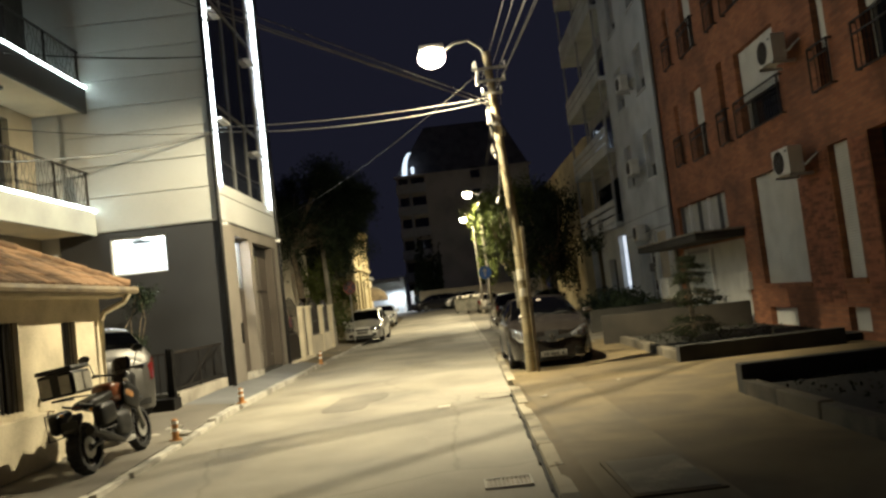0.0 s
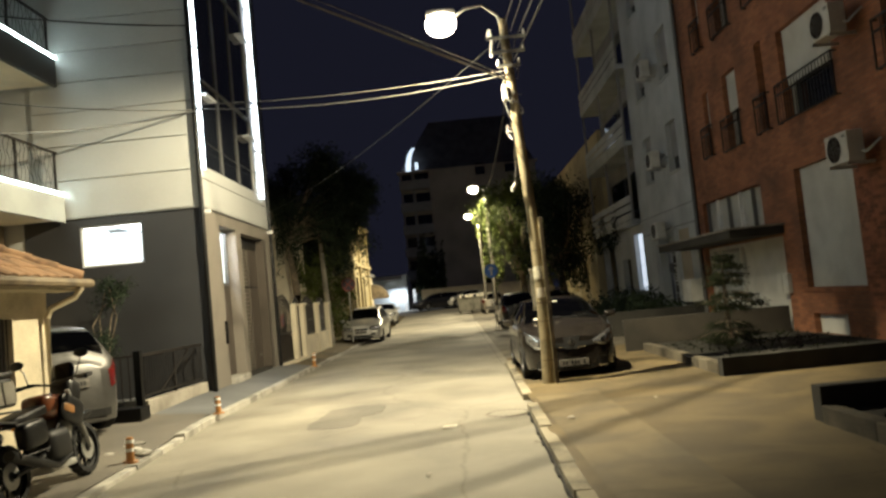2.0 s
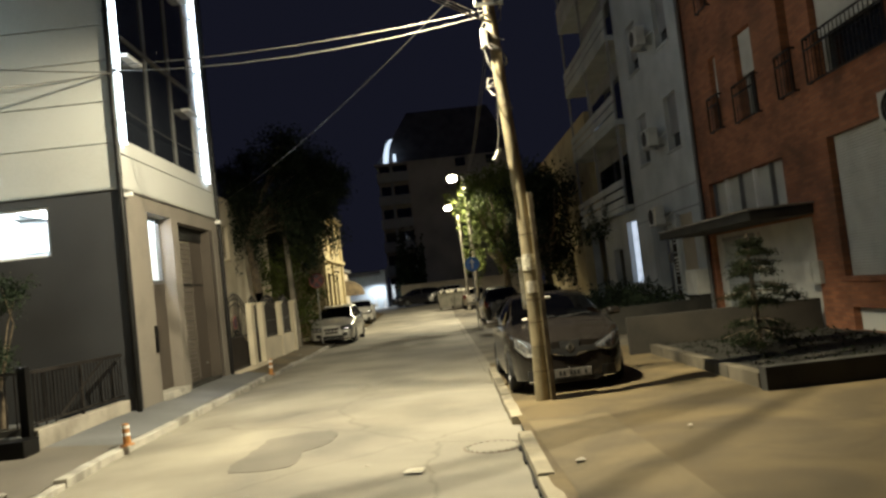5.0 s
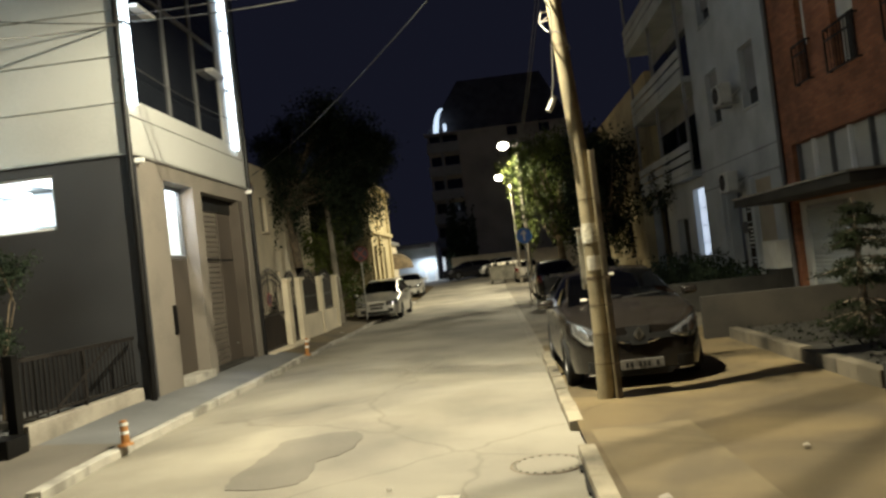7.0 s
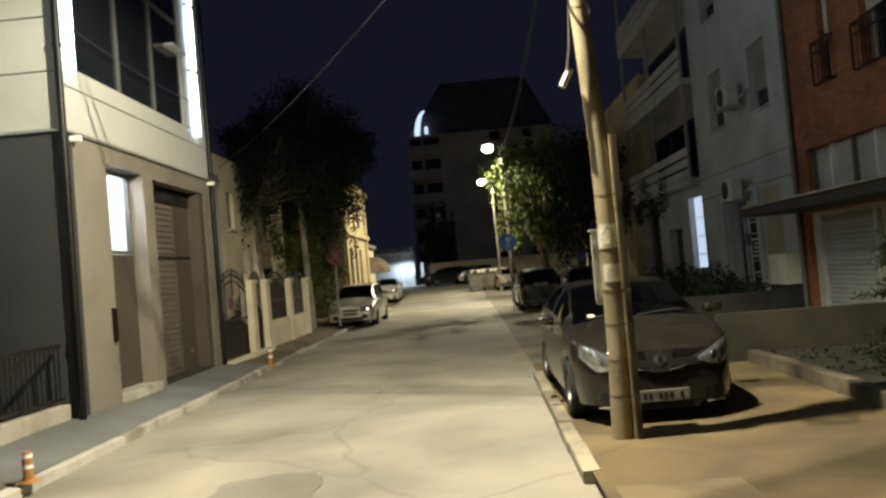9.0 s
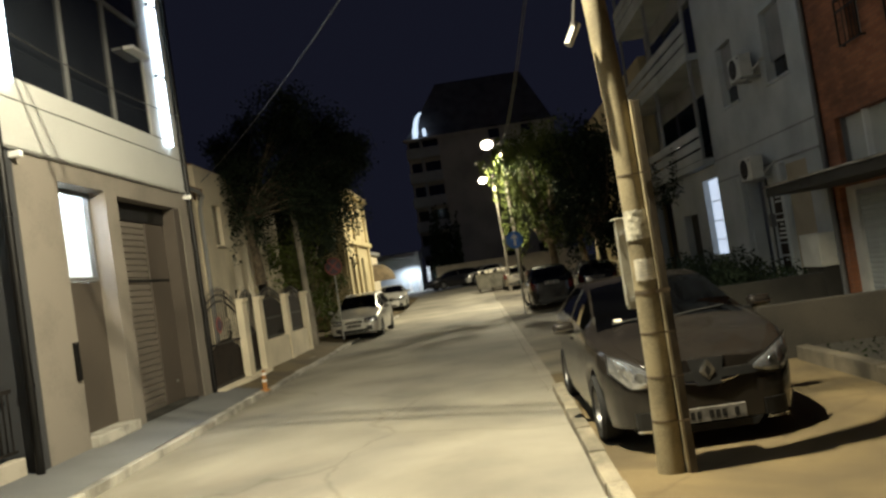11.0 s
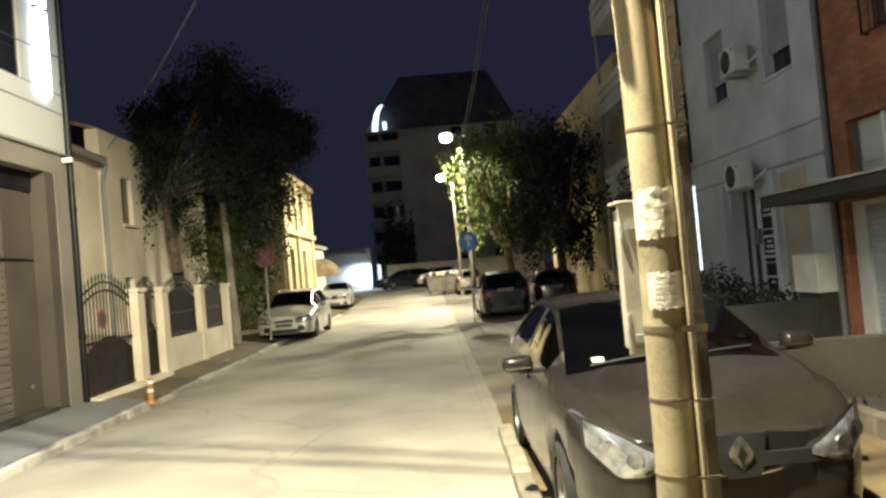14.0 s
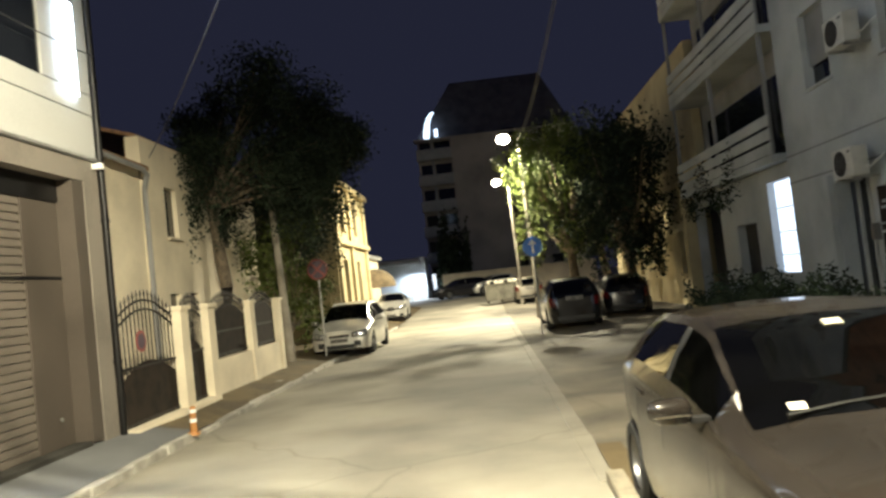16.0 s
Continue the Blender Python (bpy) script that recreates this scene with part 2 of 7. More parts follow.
M_BIN = mat("galvanised_bin", (0.15, 0.14, 0.11), 0.5, metal=0.4, vary=0.2, scale=3, fine=40, bump=0.2)
M_LED = glow("led_strip", (0.84, 0.94, 1.0), 9.0)
M_LEDSOFT = glow("led_line", (0.80, 1.0, 0.95), 17.0)
M_BULB = glow("lamp_diffuser", (1.0, 0.86, 0.60), 40.0)
M_LIT = glow("lit_ceiling_panel", (0.95, 0.98, 1.0), 15.0)
M_HALL = glow("hall_ceiling_lamp", (0.93, 0.97, 1.0), 30.0)
M_LITWALL = glow("lit_doorway_glass", (0.80, 0.88, 1.0), 0.75)
M_ROOMW = mat("room_white", (0.75, 0.77, 0.78), 0.8, vary=0.05, bump=0.05)
M_PANE = glass("clear_pane")


# ---------- mesh helpers ----------
def box(bm, x0, x1, y0, y1, z0, z1, bevel=0.0, m=None):
    r = bmesh.ops.create_cube(bm, size=1.0)
    vs = r["verts"]
    bmesh.ops.scale(bm, verts=vs, vec=(abs(x1 - x0), abs(y1 - y0), abs(z1 - z0)))
    bmesh.ops.translate(bm, verts=vs, vec=((x0 + x1) / 2, (y0 + y1) / 2, (z0 + z1) / 2))
    if m is not None:
        bmesh.ops.transform(bm, matrix=m, verts=vs)
    if bevel:
        es = {e for v in vs for e in v.link_edges}
        bmesh.ops.bevel(bm, geom=list(es), offset=bevel, segments=2, affect="EDGES", profile=0.6)
    return bm


def rod(bm, a, b, r0, r1=None, n=10, caps=True):
    a, b = Vector(a), Vector(b)
    r1 = r0 if r1 is None else r1
    d = b - a
    q = d.to_track_quat("Z", "Y").to_matrix().to_4x4()
    bmesh.ops.create_cone(bm, cap_ends=caps, segments=n, radius1=r0, radius2=r1, depth=d.length, matrix=Matrix.Translation((a + b) / 2) @ q)
    return bm


def tube(bm, pts, r, n=8):
    """A bent pipe through points."""
    rings = []
    pts = [Vector(p) for p in pts]
    for i, p in enumerate(pts):
        d = (pts[min(i + 1, len(pts) - 1)] - pts[max(i - 1, 0)]).normalized()
        side = d.cross(Vector((0, 0, 1)))
        if side.length < 1e-3:
            side = Vector((1, 0, 0))
        side.normalize()
        up = side.cross(d)
        rr = r[i] if isinstance(r, (list, tuple)) else r
        rings.append([bm.verts.new(p + rr * (math.cos(a) * side + math.sin(a) * up)) for a in (2 * math.pi * k / n for k in range(n))])
    for a, b in zip(rings, rings[1:]):
        for k in range(n):
            bm.faces.new((a[k], a[(k + 1) % n], b[(k + 1) % n], b[k]))
    bm.faces.new(rings[0][::-1])
    bm.faces.new(rings[-1])
    return bm


def disc(bm, c, normal, r, depth, n=24):
    c, nv = Vector(c), Vector(normal).normalized()
    return rod(bm, c - nv * depth / 2, c + nv * depth / 2, r, n=n)


def plate(bm, loop, thick, axis=(0, 0, -1)):
    """A closed plate from a loop of points, thickened along axis."""
    top = [bm.verts.new(p) for p in loop]
    low = [bm.verts.new(Vector(p) + Vector(axis) * thick) for p in loop]
    bm.faces.new(top)
    bm.faces.new(low[::-1])
    k = len(loop)
    for i in range(k):
        bm.faces.new((top[i], low[i], low[(i + 1) % k], top[(i + 1) % k]))
    bmesh.ops.recalc_face_normals(bm, faces=bm.faces[:])
    return bm


def B():
    return bmesh.new()


def mesh_of(bm, name, material, smooth=False):
    me = bpy.data.meshes.new(name)
    bm.normal_update()
    bm.to_mesh(me)
    bm.free()
    me.materials.append(material)
    if smooth:
        me.polygons.foreach_set("use_smooth", [True] * len(me.polygons))
        me.set_sharp_from_angle(angle=radians(38))
    return me


def thing(name, label, category, group="", kind="", at=None):
    o = new(name)
    o.empty_display_size = 0.2
    if at is not None:
        o.matrix_basis = at
    return tagged(o, label, category, group, kind)


def part(name, bm, material, parent, label="", smooth=False, world=True):
    """One mesh object under a thing or a part; world: the mesh is given in the world's metres."""
    if world:
        m = Matrix.Identity(4)
        p = parent
        while p is not None:
            m = p.matrix_basis @ m
            p = p.parent
        bmesh.ops.transform(bm, matrix=m.inverted(), verts=bm.verts[:])
    o = new(name, mesh_of(bm, name, material, smooth))
    o.parent = parent
    if label:
        tagged(o, label)
    return o


def piece(name, me, parent, m=None):
    o = new(name, me)
    o.parent = parent
    if m is not None:
        o.matrix_basis = m
    return o


def structure(name, bm, material, label, category, smooth=False):
    return tagged(new(name, mesh_of(bm, name, material, smooth)), label, category, "", "structure")


def wall_with_holes(bm, plane, at, thick, u0, u1, z0, z1, holes):
    """A wall in the plane x = at (plane 'x') or y = at, its thickness going to at + thick, with rectangular openings (u0, u1, z0, z1)."""
    us = sorted({u0, u1, *[h[0] for h in holes], *[h[1] for h in holes]})
    zs = sorted({z0, z1, *[h[2] for h in holes], *[h[3] for h in holes]})
    us = [u for u in us if u0 <= u <= u1]
    zs = [z for z in zs if z0 <= z <= z1]

    def solid(i, j):
        if i < 0 or j < 0 or i >= len(us) - 1 or j >= len(zs) - 1:
            return False
        u, z = (us[i] + us[i + 1]) / 2, (zs[j] + zs[j + 1]) / 2
        return not any(h[0] < u < h[1] and h[2] < z < h[3] for h in holes)

    def P(d, u, z):
        return (at + d, u, z) if plane == "x" else (u, at + d, z)

    def quad(*ps):
        bm.faces.new([bm.verts.new(p) for p in ps])

    for i in range(len(us) - 1):
        for j in range(len(zs) - 1):
            if not solid(i, j):
                continue
            a, b, c, d = us[i], us[i + 1], zs[j], zs[j + 1]
            for o in (0, thick):
                quad(P(o, a, c), P(o, b, c), P(o, b, d), P(o, a, d))
            if not solid(i - 1, j):
                quad(P(0, a, c), P(thick, a, c), P(thick, a, d), P(0, a, d))
            if not solid(i + 1, j):
                quad(P(0, b, c), P(thick, b, c), P(thick, b, d), P(0, b, d))
            if not solid(i, j - 1):
                quad(P(0, a, c), P(thick, a, c), P(thick, b, c), P(0, b, c))
            if not solid(i, j + 1):
                quad(P(0, a, d), P(thick, a, d), P(thick, b, d), P(0, b, d))
    bmesh.ops.remove_doubles(bm, verts=bm.verts[:], dist=1e-4)
    bmesh.ops.recalc_face_normals(bm, faces=bm.faces[:])
    return bm


def corrugated(bm, x, depth, y0, y1, z0, z1, pitch=0.05):
    """One ribbed shutter curtain, facing -x."""
    n = max(2, int((z1 - z0) / pitch))
    rows = []
    for i in range(n * 3 + 1):
        z = min(z1, z0 + (z1 - z0) * i / (n * 3))
        o = (0.0, -depth, -depth)[i % 3]
        rows.append((bm.verts.new((x + o, y0, z)), bm.verts.new((x + o, y1, z))))
    for a, b in zip(rows, rows[1:]):
        bm.faces.new((a[0], a[1], b[1], b[0]))
    lo, hi = rows[0], rows[-1]
    bk = [bm.verts.new((x + 0.02, y0, z0)), bm.verts.new((x + 0.02, y1, z0)), bm.verts.new((x + 0.02, y1, z1)), bm.verts.new((x + 0.02, y0, z1))]
    bm.faces.new(bk[::-1])
    bm.faces.new((lo[0], bk[0], bk[1], lo[1]))
    bm.faces.new((hi[0], hi[1], bk[2], bk[3]))
    return bm


def rise(y):
    """The street climbs a little at its far end."""
    return 0.0 if y < 50 else 0.75 * min(1.0, (y - 50) / 25.0) ** 1.3


def sheet(bm, xs, ys, zfun):
    g = [[bm.verts.new((x, y, zfun(x, y))) for x in xs] for y in ys]
    for a, b in zip(g, g[1:]):
        for i in range(len(xs) - 1):
            bm.faces.new((a[i], a[i + 1], b[i + 1], b[i]))
    return bm


# ---------- ground ----------
def wob(x, y, a):
    return a * noise.noise(Vector((x * 0.45, y * 0.45, 0.0)))


YS = [-60, -30, -14] + [v * 0.75 - 8 for v in range(0, 78)] + [52, 55, 58, 62, 66, 70, 75, 85, 120, 300, 900]
bm = sheet(B(), [-900, -60, -20, -10, -7, -5.6, -4.6, -4.0, -3.3, -2.6, -1.9, -1.2, -0.5, 0.1, 0.7, 1.5, 3, 5, 8, 20, 60, 900], YS,
           lambda x, y: rise(y) + (wob(x, y, 0.012) - 0.03 * max(0, abs(x + 1.9) - 1.2) / 1.5 if -4.6 <= x <= 0.7 else -0.06))
structure("ground", bm, M_ROAD, "pale worn asphalt street with cracks and patches", "road")

# left walk: rises to the house fronts, drops to the road at the yard gate
def walk_z(x, y):
    k = min(1, max(0, (-4.62 - x) / 0.85))
    z = 0.085 + (0.06 + 0.08 * min(1, max(0, (y - 14.5) / 2.5))) * k
    if y > 24.2:
        d = min(1, (y - 24.2) / 0.8)
        z = z * (1 - d) + d * (0.03 + 0.16 * k)
    near = min(1, max(0, (14.5 - y) / 2.0))
    z = z * (1 - near) + near * (0.05 + 0.06 * k)
    return z + wob(x, y, 0.01)

bm = sheet(B(), [-14, -11, -8, -6.5, -5.6, -5.2, -4.9, -4.62], [-14, -6, 0] + [2 + 0.5 * i for i in range(0, 27)], walk_z)
for v in bm.verts:
    if v.co.x > -4.7:
        v.co.x += 0.07 * max(0.0, 14.5 - max(v.co.y, 8.5))
structure("pavement_yard", bm, M_WALKD, "dark worn asphalt pavement before the low house", "pavement")
bm = sheet(B(), [-14, -11, -8, -6.5, -5.6, -5.2, -4.9, -4.62], [15.0 + 0.4 * i for i in range(0, 24)], walk_z)
structure("pavement_left", bm, M_WALKL, "newer grey asphalt pavement along the grey building", "pavement")
bm = sheet(B(), [-14, -7, -6.2, -5.6, -5.2, -4.9, -4.62], [24.1 + 0.6 * i for i in range(0, 70)], lambda x, y: walk_z(x, y) + 0.002 + rise(y))
structure("pavement_far_left", bm, M_YARD, "worn pavement beside the yard fence", "pavement")

# right forecourt and parking strip
def yard_z(x, y):
    sunk = 0.05 * min(1, max(0, (y - 15.0) / 0.6)) * min(1, max(0, 3.2 - x))
    return 0.068 - sunk + 0.02 * min(1, max(0, (x - 0.8) / 3)) + wob(x, y, 0.014) * min(1, max(0, (x - 0.8) * 2)) + rise(y)

def kerb_x(y):
    """The street edge of the right kerb: it runs a little askew."""
    return 0.585 + 0.017 * (y - 13.0)


bm = sheet(B(), [0.62, 1.2, 1.7, 2.2, 2.8, 3.4, 4.2, 5.5, 7.0], [-14, -6] + [0.7 * i for i in range(0, 31)], yard_z)
for v in bm.verts:
    if v.co.x < 0.63:
        v.co.x = kerb_x(v.co.y) + 0.08
structure("pavement_right", bm, M_YARD, "dusty worn asphalt forecourt beside the brick house", "pavement")
bm = sheet(B(), [0.76, 1.1, 1.4, 1.66], [0.7 * i for i in range(0, 20)], lambda x, y: yard_z(x, y) + 0.012)
structure("pavement_strip", bm, M_STRIP, "paler cracked concrete strip along the kerb", "pavement")
bm = sheet(B(), [0.60, 0.83, 1.05, 1.6, 2.4, 3.2, 4.5, 6.8, 9.0], [20.2 + 0.8 * i for i in range(0, 58)], lambda x, y: rise(y) - 0.05 if x < 0.7 else rise(y) - 0.012 if x < 0.9 else yard_z(x, y) - 0.035 * min(1, max(0.0, y - 21) / 1.6))
structure("pavement_parking", bm, asphalt("parking_asphalt", (0.18, 0.158, 0.118), stain=0.55, spread=0.5), "dark asphalt parking strip under the trees", "pavement")

# kerbs
def kerb_mesh(w, l, h, seed, material=None):
    rng = random.Random(seed)
    bm = box(B(), 0, w, 0, l, -0.2, h, 0.012)
    for v in bm.verts:
        v.co += Vector((rng.uniform(-1, 1), rng.uniform(-1, 1), rng.uniform(-1, 1))) * 0.006
    return mesh_of(bm, "kerbstone", material or M_KERB)

kerb_r = tagged(new("kerb_right"), "row of worn concrete kerbstones, one sunken gap", "kerb", "", "structure")
shapes = [kerb_mesh(0.15, l_, 0.075, s, M_KERBR) for s, l_ in enumerate((0.965, 0.97, 0.955, 0.96))]
y = 1.0
while y < 19.6:
    if not 12.6 < y < 13.5:
        piece("kerbstone", shapes[random.randrange(4)], kerb_r, pose(kerb_x(y) + random.uniform(-0.007, 0.007), y, random.uniform(-0.014, 0.006), random.uniform(-0.25, 0.25), 0, -1.0 + random.uniform(-0.35, 0.35)))
    y += 0.985
flush = kerb_mesh(0.21, 1.0, 0.036, 40)
flush.materials[0] = M_ROAD
while y < 50:
    piece("kerbstone", flush, kerb_r, pose(0.642, y, -0.052, 0, 0, random.uniform(-0.4, 0.4)))
    y += 0.985
bm = B()
rg = random.Random(9)
ya = 5.6
while ya < 12.4:
    yb = ya + rg.uniform(0.12, 0.3)
    wd = rg.uniform(0.018, 0.04)
    plate(bm, [(kerb_x(ya) - wd, ya, 0.006), (kerb_x(ya) + 0.02, ya, 0.006), (kerb_x(yb) + 0.02, yb, 0.006), (kerb_x(yb) - wd, yb, 0.006)], 0.03)
    ya = yb
structure("gutter_dirt", bm, M_SOIL, "dark dirt in the gap along the kerb", "road gap")


def kerb_lx(y):
    """The left kerb swings out towards the road before the low house."""
    return -4.66 + 0.07 * max(0.0, 14.5 - max(y, 8.5))


kerb_l = tagged(new("kerb_left"), "pale weathered concrete kerb, chipped", "kerb", "", "structure")
shapes = [kerb_mesh(0.15, 0.985, 0.082, s) for s in range(10, 14)]
y = 1.0
while y < 24.0:
    drop = -0.035 if y < 12.9 else 0.0
    piece("kerbstone", shapes[random.randrange(4)], kerb_l, pose(kerb_lx(y) + random.uniform(-0.015, 0.015), y, drop + random.uniform(-0.012, 0.006), 0, 0, (4.0 if y < 14 else 0) + random.uniform(-0.4, 0.4)))
    y += 1.0
shapes = [kerb_mesh(0.15, 0.98, 0.045, s) for s in range(20, 24)]
while y < 50:
    piece("kerbstone", shapes[random.randrange(4)], kerb_l, pose(-4.7 + random.uniform(-0.02, 0.02), y, random.uniform(-0.01, 0.01), 0, 0, random.uniform(-1, 1)))
    y += 1.0

# patches, covers and litter in the road
def road_z(x, y):
    return wob(x, y, 0.012) - 0.03 * max(0, abs(x + 1.9) - 1.2) / 1.5

def blob(bm, loop, lift=0.010):
    plate(bm, [(x, y, road_z(x, y) + lift) for x, y in loop], 0.02)
    return bm

PATCH = [(-2.50, 14.6), (-2.1, 14.72), (-1.71, 14.75), (-1.60, 14.4), (-1.58, 13.92), (-1.70, 13.6), (-1.86, 13.45), (-1.84, 13.0), (-1.87, 12.68), (-2.2, 12.62), (-2.55, 12.72), (-2.62, 13.1), (-2.55, 13.6), (-2.52, 14.1)]
rg = random.Random(15)
edge = []
for (xa, ya), (xb, yb) in zip(PATCH, PATCH[1:] + PATCH[:1]):
    for q in (0.0, 0.33, 0.66):
        edge.append((xa + (xb - xa) * q + rg.uniform(-0.025, 0.025), ya + (yb - ya) * q + rg.uniform(-0.03, 0.03)))
bm = blob(B(), edge, 0.006)
structure("road_patch", bm, M_PATCH, "darker irregular asphalt patch in the road", "road patch")
def lathe_ring(r0, r1, top):
    """A flat iron ring lying in the road."""
    bm = B()
    loops = [[bm.verts.new((r * math.cos(math.pi * k / 20), r * math.sin(math.pi * k / 20), z)) for k in range(40)] for r, z in ((r0, -0.02), (r0, top), (r1, top), (r1, -0.02))]
    for la, lb in zip(loops, loops[1:]):
        for k in range(40):
            bm.faces.new((la[k], la[(k + 1) % 40], lb[(k + 1) % 40], lb[k]))
    return bm


cover = thing("manhole_cover", "round iron manhole cover with a ring of dark holes, set in the road", "manhole cover", at=pose(0.29, 12.6, road_z(0.29, 12.6) + 0.002))
part("lid", disc(B(), (0, 0, -0.005), (0, 0, 1), 0.29, 0.02, 32), M_ROAD, cover, world=False)
# small dark blocks stand for the shaded holes around the lid
for k in range(22):
    a = 2 * math.pi * k / 22
    part("hole_mark", box(B(), 0.262, 0.284, -0.014, 0.014, -0.01, 0.0065, m=Matrix.Rotation(a, 4, "Z")), M_DKSHEET, cover, world=False)
part("rim", lathe_ring(0.293, 0.318, 0.004), M_CASTI, cover, "rusty iron rim", world=False)
drain = thing("drain_grate", "pale rectangular cast drain grate beside the kerb", "drain", at=pose(0.12, 6.8, road_z(0.12, 6.8) + 0.004))
bm = B()
for a in (-0.21, 0.19):
    box(bm, a, a + 0.02, -0.17, 0.17, -0.02, 0.016)
for a in (-0.17, 0.15):
    box(bm, -0.21, 0.21, a, a + 0.02, -0.02, 0.016)
part("rim", bm, M_KERB, drain, world=False)
for k in range(10):
    part("bar", box(B(), -0.185 + 0.038 * k, -0.163 + 0.038 * k, -0.15, 0.15, -0.02, 0.012), M_CONC, drain, world=False)
part("pit", box(B(), -0.19, 0.19, -0.15, 0.15, -0.03, -0.004), M_CASTI, drain, world=False)
bm = B()
plate(bm, [(-0.62, 11.70, 0.024), (-0.44, 11.67, 0.016), (-0.41, 11.83, 0.028), (-0.58, 11.89, 0.018)], 0.003)
tagged(new("paper_scrap", mesh_of(bm, "paper_scrap", M_PAPER)), "white scrap of paper lying on the road", "litter")
for i, (x, y, s) in enumerate([(0.95, 11.1, 0.05), (0.45, 10.4, 0.035), (-1.0, 12.2, 0.025), (-0.7, 9.2, 0.03), (2.2, 12.0, 0.03), (-4.2, 28.6, 0.09), (-4.8, 29.5, 0.08)]):
    bm = B()
    plate(bm, [(x - s, y - s, 0.11), (x + s, y - s * 0.6, 0.105), (x + s * 0.7, y + s, 0.115), (x - s * 0.5, y + s * 0.8, 0.104)], 0.004)
    if x < 0.66:
        bmesh.ops.translate(bm, verts=bm.verts, vec=(0, 0, road_z(x, y) - 0.085 if x > -4.6 else 0.02))
    tagged(new("leaf_litter", mesh_of(bm, "leaf_litter", M_CONC)), "small pale scrap lying on the ground", "litter")
slab = thing("access_slab", "rectangular concrete access cover set in the forecourt", "manhole cover", at=pose(1.26, 6.2, 0.098, 0, 0, 1))
part("cover", box(B(), -0.30, 0.31, -0.62, 0.46, -0.05, 0.010, 0.004), M_KERBR, slab, world=False)
part("rim", box(B(), -0.34, 0.35, -0.66, 0.50, -0.06, 0.003, 0.001), M_STRIP, slab, world=False)

# ---------- grey corner building with LED strips ----------
GX, GY0, GY1, GTOP = -5.45, 17.75, 23.65, 15.5
gb = thing("corner_building", "dark grey building with white upper panels and vertical LED strips", "building", at=pose(-8, 20, 0.2))
FRONTHOLES = [(-8.03, -6.70, 3.02, 3.89)]
bm = wall_with_holes(B(), "y", GY0, 0.25, -9.2, GX, 0.0, 4.06, FRONTHOLES)
part("front_wall", bm, M_CLAD, gb, "dark grey rendered lower front")
SIDE = [(18.98, 20.28, 0.2, 3.79), (20.67, 23.2, 0.2, 3.75)]
bm = wall_with_holes(B(), "x", GX, -0.35, GY0 + 0.26, GY1, 0.0, 4.06, SIDE)
part("street_wall", bm, M_STONE, gb, "taupe stone lower street front")
bm = B()
box(bm, -9.2, GX + 0.05, GY0 - 0.05, GY1 + 0.02, 4.062, 4.10)
part("cornice", bm, M_STEELG, gb, "thin metal cornice")
core = B()
box(core, -13.8, GX - 0.05, GY0 + 0.05, GY1 - 0.02, 4.104, GTOP - 0.3)
box(core, -13.8, -6.2, 20.4, GY1 - 0.02, 0.0, 4.06)
box(core, -13.8, -9.2, GY0 + 0.02, 20.4, 0.0, 4.06)
part("core", core, M_PANEL, gb)
zz = [4.108, 4.90, 5.64, 6.37, 7.01, 7.68, 8.36, 9.06, 9.78, 10.5, 11.2, 11.9, 12.6, 13.3, 14.0, 14.75, GTOP]
for a, b in zip(zz, zz[1:]):
    part("panel", box(B(), -8.9, GX, GY0, GY0 + 0.05, a, b - 0.022, 0.006), M_PANEL, gb)
# street side: white apron, dark glazed strip between two LED piers
part("panel", box(B(), GX - 0.05, GX, GY0 + 0.052, GY1 - 0.02, 4.108, 4.72, 0.006), M_PANEL, gb)
part("panel", box(B(), GX - 0.05, GX, GY0 + 0.052, GY1 - 0.02, 4.74, 5.02, 0.006), M_PANEL, gb)
part("pier", box(B(), GX - 0.05, GX, GY0 + 0.052, 18.26, 5.04, GTOP, 0.006), M_PANEL, gb)
part("pier", box(B(), GX - 0.05, GX, 22.42, GY1 - 0.02, 5.04, GTOP, 0.006), M_PANEL, gb)
gl = part("curtain_wall", box(B(), GX - 0.052, GX - 0.03, 18.264, 22.416, 5.04, GTOP - 0.1), M_DGLASS, gb, "dark reflective glazing")
for yv in (19.65, 21.05):
    part("mullion", box(B(), GX - 0.03, GX + 0.01, yv - 0.025, yv + 0.025, 5.04, GTOP - 0.1), M_FRAME, gl)
for zv in (7.0, 9.75, 12.5):
    part("transom", box(B(), GX - 0.03, GX + 0.012, 18.27, 22.41, zv - 0.03, zv + 0.03), M_FRAME, gl)
    part("ledge", box(B(), GX - 0.02, GX + 0.16, 18.28, 19.0, zv - 0.42, zv - 0.36, 0.004), M_WHITE, gl, "white ledge")
    part("ledge", box(B(), GX - 0.02, GX + 0.16, 21.7, 22.40, zv - 0.62, zv - 0.56, 0.004), M_WHITE, gl, "white ledge")
for yv, w in ((18.04, 0.10), (23.03, 0.14)):
    z = 4.92
    while z < GTOP - 0.4:
        part("led_strip", box(B(), GX + 0.05, GX + 0.068, yv - w, yv + w, z, min(z + 1.28, GTOP - 0.2), 0.004), M_LED, gb, "glowing white LED strip")
        part("strip_clamp", box(B(), GX + 0.001, GX + 0.075, yv - w - 0.02, yv + w + 0.02, z + 1.29, z + 1.33), M_FRAME, gb)
        z += 1.36
